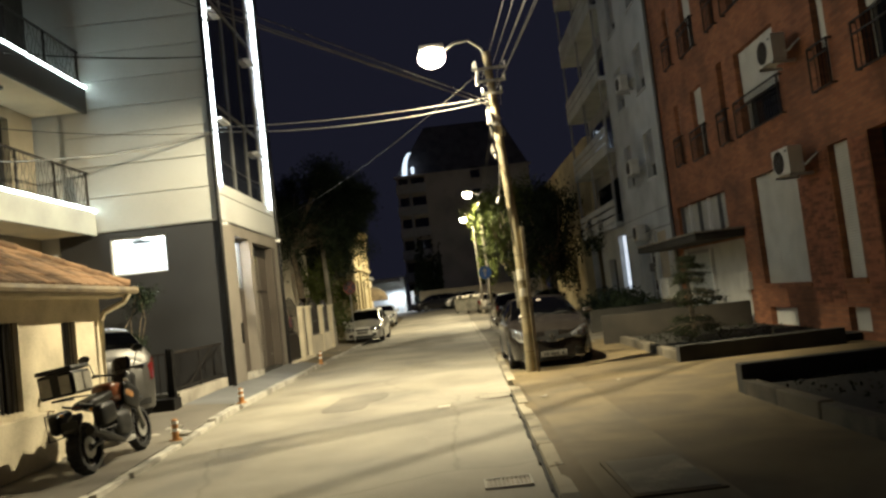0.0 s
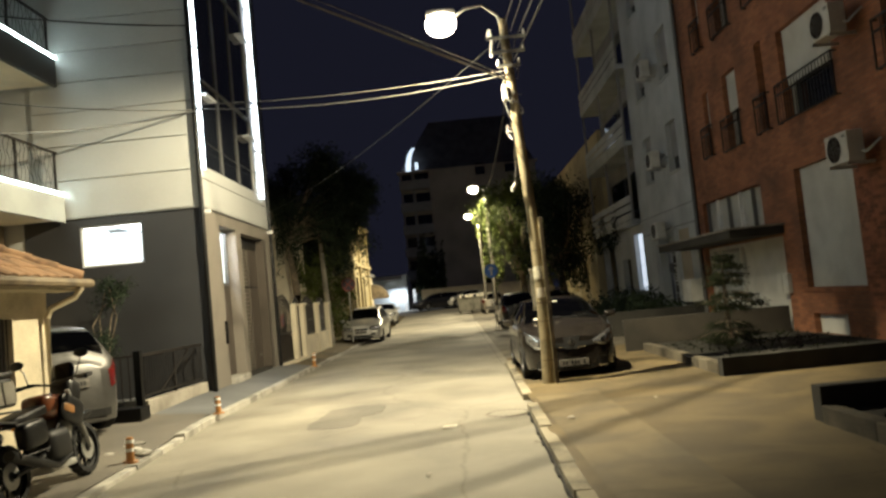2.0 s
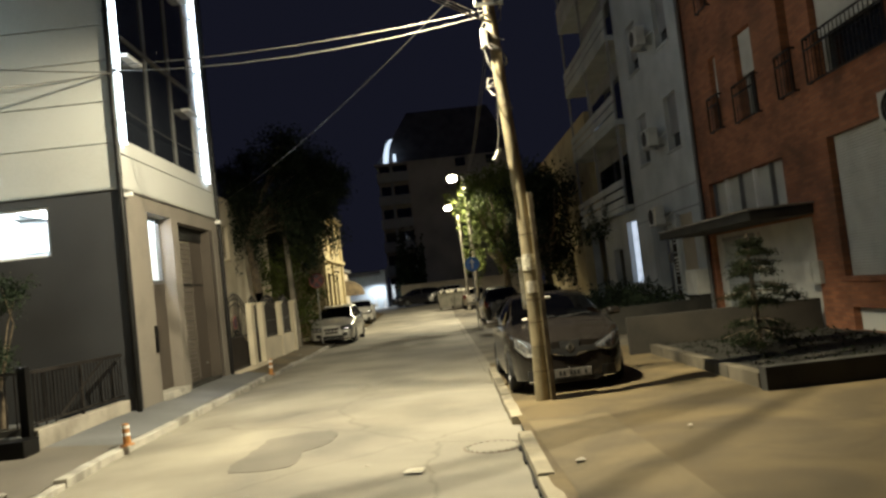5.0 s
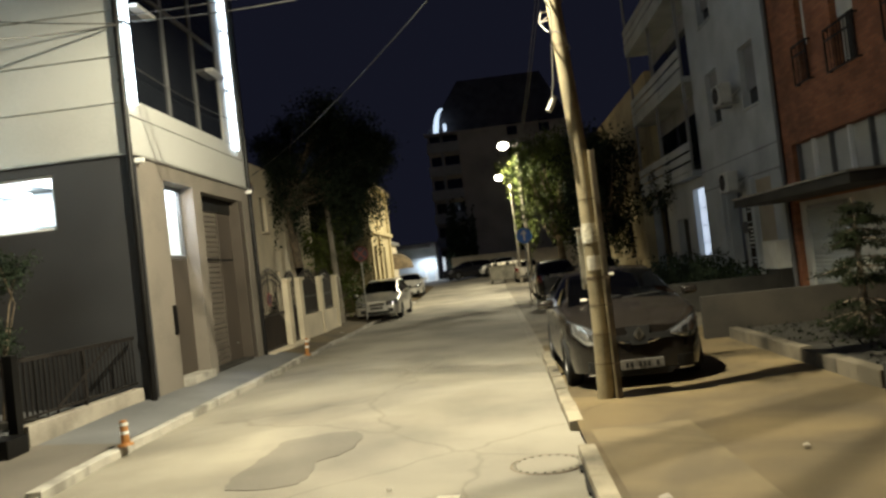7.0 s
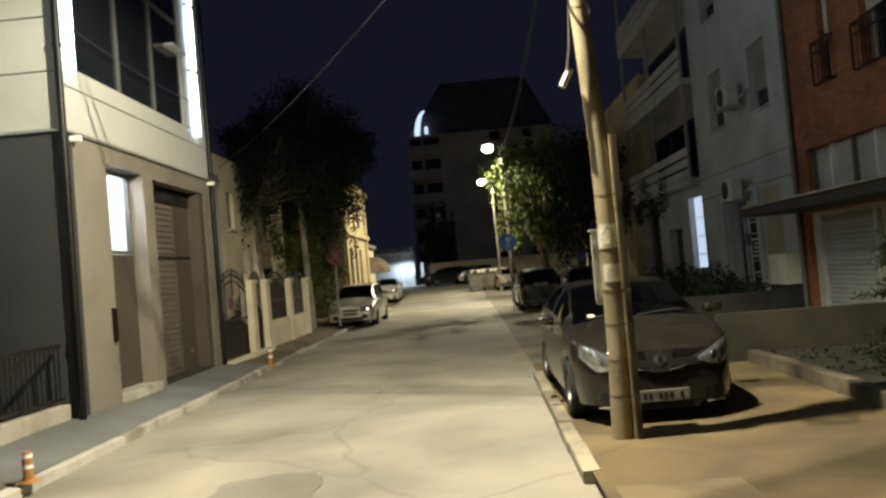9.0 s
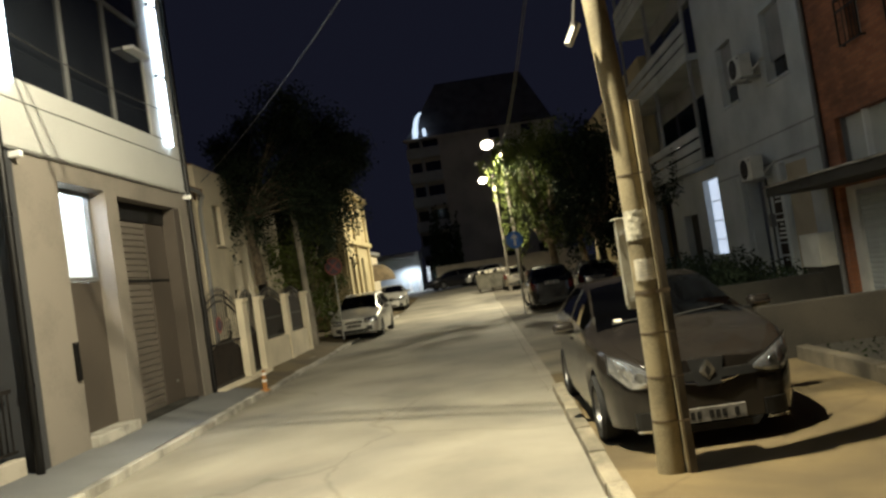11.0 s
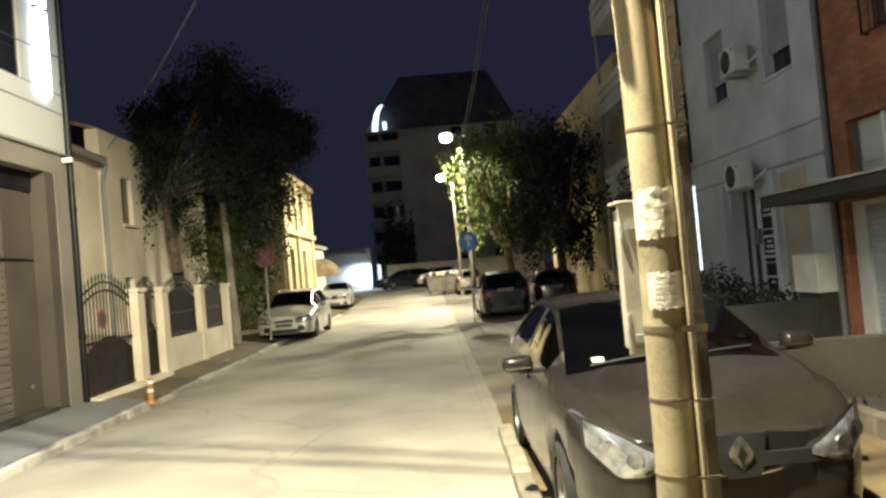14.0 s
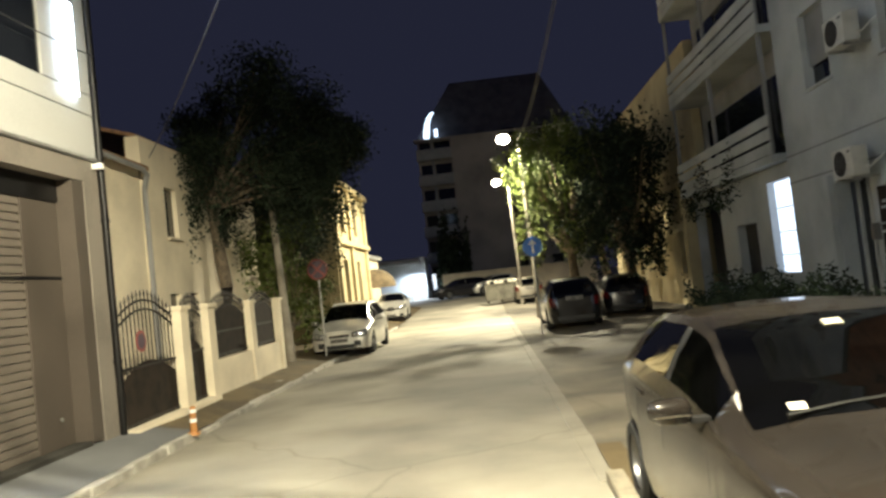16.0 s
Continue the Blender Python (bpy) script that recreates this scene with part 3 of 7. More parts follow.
for yv in (17.70, 23.62):
    bm = B()
    rod(bm, (GX + 0.05, yv, 0.2), (GX + 0.05, yv, GTOP), 0.05, n=12)
    for z in (1.2, 3.2, 5.2, 7.2, 9.2, 11.2):
        rod(bm, (GX + 0.05, yv, z), (GX + 0.05, yv, z + 0.05), 0.062, n=12)
    part("downpipe", bm, M_BLACK, gb, "black downpipe", smooth=True)
for yv in (17.98, 23.5):
    part("wall_light", box(B(), GX, GX + 0.15, yv - 0.04, yv + 0.04, 3.95, 4.03, 0.012), M_WHITE, gb, "small white wall fitting")
# lit front window, a real room behind it
w1 = thing("window_1", "wide window of a brightly lit room in the grey front", "window", "", "structure", at=pose(-7.36, 17.75, 3.02))
bm = B()
for a, b, c, d in ((-8.03, -6.70, 3.02, 3.06), (-8.03, -6.70, 3.85, 3.89), (-8.03, -7.98, 3.06, 3.85), (-6.75, -6.70, 3.06, 3.85)):
    box(bm, a, b, GY0 + 0.04, GY0 + 0.12, c, d)
part("window_frame", bm, M_WHITE, w1)
part("pane", box(B(), -7.98, -6.75, GY0 + 0.075, GY0 + 0.085, 3.06, 3.85), M_PANE, w1).visible_shadow = False
bm = B()
for (a, b, c, d, e, f_) in ((-9.1, -6.2, GY0 + 2.4, GY0 + 2.45, 2.4, 4.0), (-9.15, -9.1, GY0 + 0.26, GY0 + 2.45, 2.4, 4.0), (-6.25, -6.2, GY0 + 0.26, GY0 + 2.45, 2.4, 4.0), (-9.1, -6.2, GY0 + 0.26, GY0 + 2.45, 2.35, 2.4)):
    box(bm, a, b, c, d, e, f_)
part("room", bm, M_ROOMW, w1, "white room behind the window")
for xv in (-8.6, -7.5, -6.8):
    part("ceiling_lamp", box(B(), xv - 0.2, xv + 0.2, GY0 + 0.5, GY0 + 2.2, 3.965, 3.99), M_LIT, w1, "glowing ceiling lamp")
for zv in (3.16, 3.30):
    part("shelf", box(B(), -8.3, -6.8, GY0 + 1.9, GY0 + 2.2, zv, zv + 0.03), M_SHUT, w1)
# house door with a lit light above
d1 = thing("door_1", "tall grey steel house door with a brightly lit glass light above", "door", "", "structure", at=pose(GX, 19.6, 0.3))
part("step", box(B(), GX - 0.34, GX + 0.10, 19.0, 20.26, 0.2, 0.34, 0.01), M_KERB, d1, "pale stone threshold")
part("leaf", box(B(), GX - 0.30, GX - 0.24, 18.99, 20.27, 0.345, 2.45, 0.004), M_GARAGED, d1)
bm = B()
for a, b, c, d in ((18.99, 20.27, 2.46, 2.52), (18.99, 20.27, 3.72, 3.78), (18.99, 19.05, 2.52, 3.72), (20.21, 20.27, 2.52, 3.72)):
    box(bm, GX - 0.30, GX - 0.24, a, b, c, d)
part("window_frame", bm, M_FRAME, d1)
part("pane", box(B(), GX - 0.275, GX - 0.265, 19.05, 20.21, 2.52, 3.72), M_PANE, d1).visible_shadow = False
bm = B()
box(bm, GX - 0.74, GX - 0.72, 18.2, 20.3, 2.3, 3.9)
box(bm, GX - 0.72, GX - 0.37, 18.2, 20.3, 2.3, 2.32)
box(bm, GX - 0.72, GX - 0.36, 20.30, 20.33, 2.32, 3.9)
part("hall", bm, M_ROOMW, d1, "white hall wall")
part("hall_lamp", box(B(), GX - 0.70, GX - 0.42, 18.9, 20.1, 3.80, 3.84), M_HALL, d1, "glowing hall lamp")
for k in range(5):
    part("bracket", box(B(), GX - 0.72, GX - 0.69, 19.72, 19.86, 2.62 + 0.22 * k, 2.74 + 0.22 * k), M_FRAME, d1)
part("handle", box(B(), GX + 0.0, GX + 0.05, 18.82, 18.90, 1.12, 1.62, 0.008), M_BLACK, d1, "black letter and bell plate")
# garage door
g1 = thing("garage_door", "brown-grey sectional garage door with fine horizontal ribs, closed", "garage door", "", "structure", at=pose(GX, 21.7, 0.3))
part("lintel", box(B(), GX - 0.33, GX - 0.22, 20.68, 23.19, 3.45, 3.75), M_BLACK, g1, "dark lintel gap")
z = 0.275
k = 0
while z < 3.44:
    h = 0.1058
    part("slat", box(B(), GX - 0.30, GX - 0.25, 20.68, 22.08, z, min(z + h, 3.448) - 0.012, 0.012), M_GARAGE, g1)
    z += h
part("side_panel", box(B(), GX - 0.30, GX - 0.245, 22.09, 22.9, 0.275, 3.448, 0.008), M_GARAGED, g1, "smooth dark brown steel panel")
part("jamb", box(B(), GX - 0.32, GX - 0.01, 22.91, 23.19, 0.25, 3.74, 0.004), M_GARAGED, g1, "dark brown jamb")
part("rail", box(B(), GX - 0.25, GX - 0.235, 20.69, 22.89, 2.42, 2.46), M_BLACK, g1)
part("sill", box(B(), GX - 0.33, GX - 0.02, 20.69, 22.9, 0.18, 0.272, 0.008), M_DKCONC, g1)
part("knob", rod(B(), (GX - 0.25, 22.6, 0.62), (GX - 0.22, 22.6, 0.62), 0.025), M_STEELG, g1)

# ---------- house with LED-lit balconies ----------
bb = thing("balcony_house", "pale house with dark iron balconies edged with LED lines", "building", at=pose(-11, 13, 0.2))
# front wall coloured darker than the cream side, as shade behind the balconies
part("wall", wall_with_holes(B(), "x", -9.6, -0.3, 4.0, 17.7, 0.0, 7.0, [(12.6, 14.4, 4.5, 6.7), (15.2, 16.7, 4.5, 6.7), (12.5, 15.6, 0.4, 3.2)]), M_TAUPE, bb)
# above the lantern's cut-off the missing lamplight is put into the wall colour
part("wall", wall_with_holes(B(), "x", -9.6, -0.3, 4.0, 17.7, 7.004, 13.0, [(12.6, 14.4, 7.8, 10.0)]), M_DKCONC, bb, "upper storey wall coloured dark as unlit above the lamp")
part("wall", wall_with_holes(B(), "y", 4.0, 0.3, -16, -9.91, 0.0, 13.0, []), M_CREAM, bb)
part("roller_door", box(B(), -9.8, -9.75, 12.5, 15.6, 0.4, 3.2), M_GARAGE, bb)
part("window", box(B(), -9.8, -9.76, 12.6, 14.4, 4.5, 6.7), M_DGLASS, bb)
part("window", box(B(), -9.8, -9.76, 15.2, 16.7, 4.5, 6.7), M_DGLASS, bb)
part("window", box(B(), -9.8, -9.76, 12.6, 14.4, 7.8, 10.0), M_DGLASS, bb)
for zb, slabm, lip in ((4.05, M_GREYFA, 0.58), (6.95, M_CLAD, 0.62)):
    bal = part("balcony", box(B(), -9.58, -8.36, 6.0, 17.68, zb, zb + 0.2, 0.01), M_CREAM, bb, "balcony slab")
    part("fascia", box(B(), -8.356, -8.27, 6.0, 17.69, zb - 0.05, zb + lip - 0.06, 0.01), slabm, bal)
    part("led_line", box(B(), -8.30, -8.255, 6.0, 17.70, zb + lip - 0.055, zb + lip - 0.01), M_LEDSOFT, bal, "glowing LED line")
    bm = B()
    for yv in [6 + 1.45 * i for i in range(9)]:
        box(bm, -8.41, -8.37, yv - 0.02, yv + 0.02, zb + 0.2, zb + 1.45)
    box(bm, -8.42, -8.37, 6.0, 17.68, zb + 1.42, zb + 1.46)
    part("rail", bm, M_IRON, bal)
    bm = B()
    rng = random.Random(5)
    for i in range(90):
        yv = 6.05 + i * 0.13
        ph = rng.uniform(0, 6)
        tube(bm, [(-8.39, yv + 0.05 * math.sin(ph + 1.9 * j), zb + lip + 0.02 + j * 0.14) for j in range(7)], 0.008, 4)
    tagged(part("scrollwork", bm, M_IRON, bal, "scrolled iron bars"), kind="stuff")
spot = thing("downlight", "small round downlight under the balcony", "lamp", at=pose(-8.9, 15.2, 6.95))
part("body", disc(B(), (0, 0, -0.03), (0, 0, 1), 0.09, 0.05), M_FRAME, spot, world=False)

# ---------- low house with the clay-tile roof ----------
hut = thing("low_house", "low cream house with clay-tile hipped roof and dark barred windows", "building", at=pose(-7, 9, 0.1))
HX, HY = -5.62, 11.75
hw = [(10.55, 10.95, 0.95, 1.92), (9.0, 9.5, 0.85, 1.95), (7.0, 7.6, 0.85, 1.95), (5.0, 5.6, 0.85, 1.95)]
part("wall", wall_with_holes(B(), "x", HX, -0.3, -12, HY, 0.0, 2.3, hw), M_HUT, hut)
part("wall", wall_with_holes(B(), "y", HY, -0.3, -9.0, HX - 0.31, 0.0, 2.3, []), M_HUT, hut)
part("plinth", box(B(), HX + 0.002, HX + 0.10, -12, 10.1, 0.05, 0.78, 0.02), M_HUT, hut)
for a, b, c, d in hw:
    win = part("window", box(B(), HX - 0.2, HX - 0.17, a, b, c, d), M_DGLASS, hut)
    for k in range(5):
        part("bar", rod(B(), (HX - 0.05, a + (b - a) * (k + 0.5) / 5, c), (HX - 0.05, a + (b - a) * (k + 0.5) / 5, d), 0.008, n=6), M_IRON, win)
    bm = B()
    box(bm, HX - 0.16, HX - 0.1, a, a + 0.05, c, d)
    box(bm, HX - 0.16, HX - 0.1, b - 0.05, b, c, d)
    part("frame", bm, M_FRAME, win)
bm = B()
plate(bm, [(HX + 0.36, HY + 0.3, 2.36), (HX + 0.36, -12, 2.36), (-9.5, -12, 4.6), (-9.5, HY - 3.0, 4.6)], 0.06)
plate(bm, [(HX + 0.36, HY + 0.3, 2.36), (-9.5, HY - 3.0, 4.6), (-12.5, HY - 3.0, 4.6), (-12.9, HY + 0.3, 2.36)], 0.06)
roof = part("roof", bm, M_TILE, hut, "clay-tile roof")
# curved clay tiles on the street slope, the stretch by the drive
tl = B()
vs = [[tl.verts.new((0.115 * math.sin(a) * 1.0, -0.02 + 0.38 * k, 0.035 * math.cos(a) + 0.012 * (1 - k))) for a in [-1.5 + 0.5 * i for i in range(7)]] for k in (0, 1)]
for i in range(6):
    tl.faces.new((vs[0][i], vs[0][i + 1], vs[1][i + 1], vs[1][i]))
low = [tl.verts.new(v.co - Vector((0, 0, 0.018))) for v in vs[0]]
for i in range(6):
    tl.faces.new((vs[0][i + 1], vs[0][i], low[i], low[i + 1]))
TILE = mesh_of(tl, "roof_tile", M_TILE, True)
slope = math.degrees(math.atan2(4.6 - 2.36, (HX + 0.36) + 9.5))
rt = random.Random(6)
for row in range(9):
    d_ = 0.30 * row
    for col in range(26):
        yv = HY + 0.22 - 0.235 * col
        if (HY + 0.3 - yv) < d_ * math.cos(radians(slope)) * 0.79 + 0.1:
            continue
        x_ = HX + 0.38 - d_ * math.cos(radians(slope))
        z_ = 2.385 + d_ * math.sin(radians(slope))
        mtx = pose(x_, yv, z_, 0, 0, 90) @ pose(0, 0, 0, slope + rt.uniform(-1.2, 1.2), 0, rt.uniform(-2, 2))
        o = new("roof_tile", TILE)
        o.parent = hut
        o.matrix_basis = hut.matrix_basis.inverted() @ mtx
hip = mesh_of(tube(B(), [(0, 0, 0), (0, 0.36, 0.0)], [0.115, 0.095], 10), "ridge_tile", M_TILE, True)
hv0, hv1 = Vector((HX + 0.34, HY + 0.28, 2.40)), Vector((-9.5, HY - 3.0, 4.62))
hdir = (hv1 - hv0)
for k in range(int(hdir.length / 0.33)):
    p = hv0 + hdir.normalized() * 0.33 * k
    o = new("ridge_tile", hip)
    o.parent = hut
    o.matrix_basis = hut.matrix_basis.inverted() @ (Matrix.Translation(p) @ hdir.to_track_quat("Y", "Z").to_matrix().to_4x4())
part("soffit", box(B(), HX, HX + 0.36, -12, HY + 0.3, 2.24, 2.29), M_HUT, hut)
bm = B()
tube(bm, [(HX + 0.43, -12, 2.33), (HX + 0.43, 4, 2.33), (HX + 0.43, HY + 0.36, 2.33)], 0.06, 8)
part("gutter", bm, mat("brown_gutter", (0.16, 0.12, 0.07), 0.7, vary=0.25, scale=4, fine=40, bump=0.2), hut, "half-round metal gutter", smooth=True)
bm = B()
tube(bm, [(HX + 0.43, HY + 0.1, 2.28), (HX + 0.36, HY + 0.05, 2.15), (HX + 0.12, HY - 0.12, 2.02), (HX + 0.07, HY - 0.14, 1.9), (HX + 0.07, HY - 0.14, 0.2)], 0.04, 8)
part("downpipe", bm, M_HUT, hut, "painted downpipe", smooth=True)

# ---------- brick house ----------
BX = 6.95
RAIL_BAR = mesh_of(rod(B(), (0, 0, 0), (0, 0, 0.8), 0.009, n=5), "rail_bar", M_IRON)
bh = thing("brick_house", "red-brown brick apartment house with shutters and iron rails", "building", at=pose(9, 12, 0.1))
LOW = [(15.42, 17.72, 1.15, 3.6), (13.35, 14.06, 1.18, 3.64), (16.25, 17.62, 0.22, 0.62), (13.41, 14.14, 0.22, 0.66), (19.5, 23.62, 2.63, 3.58), (18.62, 23.9, 0.1, 2.30),
       (10.7, 12.69, 0.2, 3.64), (7.5, 9.8, 1.15, 3.6), (4, 6.5, 1.15, 3.6)]
UP = []
for f in (0.0, 2.92, 5.84, 8.76):
    UP += [(20.18, 21.08, 4.68 + f, 6.55 + f), (18.55, 18.92, 4.68 + f, 6.65 + f), (15.6, 17.76, 4.66 + f, 6.54 + f), (22.2, 22.62, 4.78 + f, 6.5 + f), (13.5, 13.95, 4.7 + f, 6.5 + f), (10.2, 12.4, 4.66 + f, 6.54 + f), (6.5, 8.6, 4.66 + f, 6.54 + f)]
UP = [u for u in UP if u[3] < 15]
part("wall", wall_with_holes(B(), "x", BX, 0.35, -14, 24.15, 0.0, 15.6, LOW + UP), M_BRICK, bh, "red-brown brick wall")
part("back", box(B(), BX + 0.9, BX + 9, -14, 24.15, 0.0, 15.6), M_BRICK, bh)
part("roof", box(B(), BX - 0.3, BX + 9, -14.2, 24.15, 15.604, 15.9), M_GREYDK, bh)
shut_bits = [(15.42, 17.72, 1.15, 3.6, 1.0), (13.35, 14.06, 1.18, 3.64, 1.0), (7.5, 9.8, 1.15, 3.6, 1.0), (4, 6.5, 1.15, 3.6, 1.0)]
for f in (0.0, 2.92, 5.84, 8.76):
    shut_bits += [(20.18, 21.08, 4.68 + f, 6.55 + f, 0.5), (15.6, 17.76, 4.66 + f, 6.54 + f, 0.62), (22.2, 22.62, 4.78 + f, 6.5 + f, 0.55), (13.5, 13.95, 4.7 + f, 6.5 + f, 0.6), (18.55, 18.92, 4.68 + f, 6.65 + f, 0.0), (10.2, 12.4, 4.66 + f, 6.54 + f, 0.5), (6.5, 8.6, 4.66 + f, 6.54 + f, 0.5)]
for a, b, c, d, s in shut_bits:
    if d > 15:
        continue
    win = part("window", box(B(), BX + 0.27, BX + 0.30, a, b, c, d), M_DGLASS, bh)
    bm = B()
    for (p, q, r_, t_) in ((a, b, c, c + 0.06), (a, b, d - 0.06, d), (a, a + 0.06, c + 0.06, d - 0.06), (b - 0.06, b, c + 0.06, d - 0.06)):
        box(bm, BX + 0.19, BX + 0.265, p, q, r_, t_)
    part("frame", bm, M_SHUT if c > 4 else M_FRAME, win)
    if s:
        bm = corrugated(B(), BX + 0.13, 0.012, a + 0.02, b - 0.02, d - (d - c) * s, d)
        part("roller_shutter", bm, M_SHUT, win, "pale lowered roller shutter")
    if c < 4:
        part("sill", box(B(), BX - 0.04, BX + 0.2, a - 0.06, b + 0.06, c - 0.09, c - 0.002, 0.008), M_BRICK, win)
    else:
        bm = B()
        for zv in (c - 0.05, c + 0.55, c + 0.76):
            box(bm, BX - 0.115, BX - 0.085, a - 0.15, b + 0.15, zv - 0.015, zv + 0.015)
        for yv in (a - 0.15, b + 0.13):
            box(bm, BX - 0.115, BX - 0.085, yv, yv + 0.02, c - 0.05, c + 0.76)
            box(bm, BX - 0.11, BX, yv, yv + 0.02, c - 0.06, c - 0.03)
            box(bm, BX - 0.11, BX, yv, yv + 0.02, c + 0.74, c + 0.77)
        rail = part("iron_rail", bm, M_IRON, win, "dark iron window rail")
        for k in range(int((b - a + 0.2) / 0.13)):
            yv = a - 0.05 + 0.13 * k
            o = new("rail_bar", RAIL_BAR)
            o.parent = win
            o.matrix_basis = Matrix.Translation(Vector((BX - 0.10, yv, c - 0.05)) - bh.matrix_basis.translation)
for a, b, c, d in ((16.25, 17.62, 0.22, 0.62), (13.41, 14.14, 0.22, 0.66)):
    part("cellar_window", box(B(), BX + 0.13, BX + 0.16, a, b, c, d), M_SHUT, bh)
part("dark_doorway", box(B(), BX + 0.25, BX + 0.29, 10.7, 12.69, 0.2, 3.64), M_DGLASS, bh)
# strip of stair windows and the canopy over the entrance
strip = part("stair_window", box(B(), BX + 0.22, BX + 0.25, 19.5, 23.62, 2.63, 3.58), M_SHUT, bh, "pale ribbed stair glazing")
for k in range(6):
    yv = 19.5 + k * 0.824
    part("mullion", box(B(), BX + 0.10, BX + 0.215, yv - 0.03, yv + 0.03, 2.63, 3.58), M_FRAME if k % 2 else M_WHITE, strip)
for k in range(15):
    part("louvre", box(B(), BX + 0.185, BX + 0.205, 19.54, 23.58, 2.66 + 0.062 * k, 2.70 + 0.062 * k), M_SHUT, strip)
bm = B()
rod(bm, (BX - 0.07, 24.1, 0.1), (BX - 0.07, 24.1, 15.6), 0.055, n=12)
for z in (1.0, 3.1, 5.2, 7.3, 9.4, 11.5, 13.6):
    rod(bm, (BX - 0.07, 24.1, z), (BX - 0.07, 24.1, z + 0.05), 0.066, n=12)
part("downpipe", bm, M_FRAME, bh, "dark downpipe between the houses", smooth=True)
# canopy body takes the soffit's shade as its colour; only the edge stays pale
part("canopy", box(B(), 5.75, BX, 18.5, 24.3, 2.34, 2.52, 0.015), M_DKCONC, bh, "flat concrete entrance canopy, coloured dark as its shaded soffit")
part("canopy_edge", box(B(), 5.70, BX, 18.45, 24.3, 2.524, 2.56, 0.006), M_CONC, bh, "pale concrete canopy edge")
part("entrance_wall", box(B(), BX + 0.13, BX + 0.18, 18.6, 23.9, 0.1, 2.335), M_SHUT, bh, "pale recessed entrance wall")
door = part("entrance_door", corrugated(B(), BX + 0.10, 0.012, 21.4, 23.4, 0.1, 2.1, 0.09), M_GREYFA, bh, "grey ribbed roller door")
for yv in (21.3, 23.42):
    part("jamb", box(B(), BX + 0.03, BX + 0.127, yv - 0.05, yv + 0.05, 0.1, 2.2, 0.006), M_SHUT, door)
part("lintel", box(B(), BX + 0.05, BX + 0.127, 21.36, 23.36, 2.105, 2.2, 0.006), M_GREYDK, door)
# single bricks of the piers between the ground-floor windows
brick_me = mesh_of(box(B(), -0.012, 0.02, 0.004, 0.246, 0.004, 0.069), "brick", M_BRICKP)
half_me = mesh_of(box(B(), -0.012, 0.02, 0.004, 0.118, 0.004, 0.069), "brick", M_BRICKP)
rb_ = random.Random(12)
for y0, n_ in ((14.12, 5), (12.72, 2)):
    for row in range(38):
        z_ = 0.74 + 0.075 * row
        off = 0.125 if row % 2 else 0.0
        cells = [(y0 + off + 0.25 * k, brick_me) for k in range(n_ if not row % 2 else n_ - 1)]
        if row % 2:
            cells = [(y0, half_me)] + cells + [(y0 + off + 0.25 * (n_ - 1), half_me)]
        for yv, me_ in cells[:n_ + 1]:
            o = new("brick", me_)
            o.parent = bh
            o.matrix_basis = bh.matrix_basis.inverted() @ pose(BX + rb_.uniform(-0.002, 0.002), yv, z_)
mb = thing("mail_box", "pair of pale metal mailboxes on the brick wall", "mailbox", at=pose(BX, 18.75, 1.02))
for k in range(2):
    part("box", box(B(), BX - 0.09, BX, 18.44 + 0.3 * k, 18.71 + 0.3 * k, 1.04, 1.46, 0.008), M_ACW, mb)

# ---------- grey apartment house ----------
AX = 6.85
ah = thing("grey_house", "grey plastered apartment house with recessed windows and loggias", "building", at=pose(9, 27, 0.1))
GH = []
for f in (0.0, 2.95, 5.9, 8.85, 11.8):
    GH += [(24.97, 26.05, 4.88 + f, 6.42 + f), (27.92, 29.05, 4.95 + f, 6.48 + f)]
GLOW = [(30.47, 31.9, 1.2, 3.36), (27.0, 28.35, 0.5, 2.95)]
part("wall", wall_with_holes(B(), "x", AX, 0.3, 24.16, 30.45, 0.0, 19.5, GH + GLOW[1:]), M_GREYPL, ah, "grey plaster wall")
part("back", box(B(), AX + 0.7, AX + 10, 24.16, 38.6, 0.0, 19.5), M_GREYDK, ah)
part("wall", wall_with_holes(B(), "x", AX + 0.02, 0.3, 30.452, 38.6, 0.0, 3.7, [GLOW[0], (35.7, 38.2, 0.1, 3.3), (32.9, 34.4, 0.6, 2.5)]), M_GREYPL, ah, "rough lower wall")
for a, b, c, d in GH:
    win = part("window", box(B(), AX + 0.2, AX + 0.23, a, b, c, d), M_DGLASS, ah)
    bm = corrugated(B(), AX + 0.14, 0.012, a + 0.02, b - 0.02, c + 0.45, d)
    part("roller_shutter", bm, M_GREYDK, win, "half-lowered grey shutter")
    part("sill", box(B(), AX - 0.05, AX + 0.2, a - 0.08, b + 0.08, c - 0.06, c - 0.002, 0.006), M_GREYPL, win)
part("string_course", box(B(), AX - 0.02, AX, 24.17, 30.44, 3.16, 3.20), M_GREYDK, ah)
part("string_course", box(B(), AX - 0.02, AX, 24.17, 30.44, 3.75, 3.78), M_GREYDK, ah)
ent = part("entrance", box(B(), AX + 0.45, AX + 0.5, 27.0, 28.35, 0.5, 2.95), M_DGLASS, ah, "dark glazed entrance")
for k in range(4):
    part("door_frame", box(B(), AX + 0.38, AX + 0.445, 27.0 + 0.43 * k, 27.06 + 0.43 * k, 0.5, 2.95), M_SHUT, ent)
for k in range(9):
    part("grille_bar", box(B(), AX + 0.40, AX + 0.42, 27.08, 27.42, 0.8 + 0.2 * k, 0.86 + 0.2 * k), M_SHUT, ent)
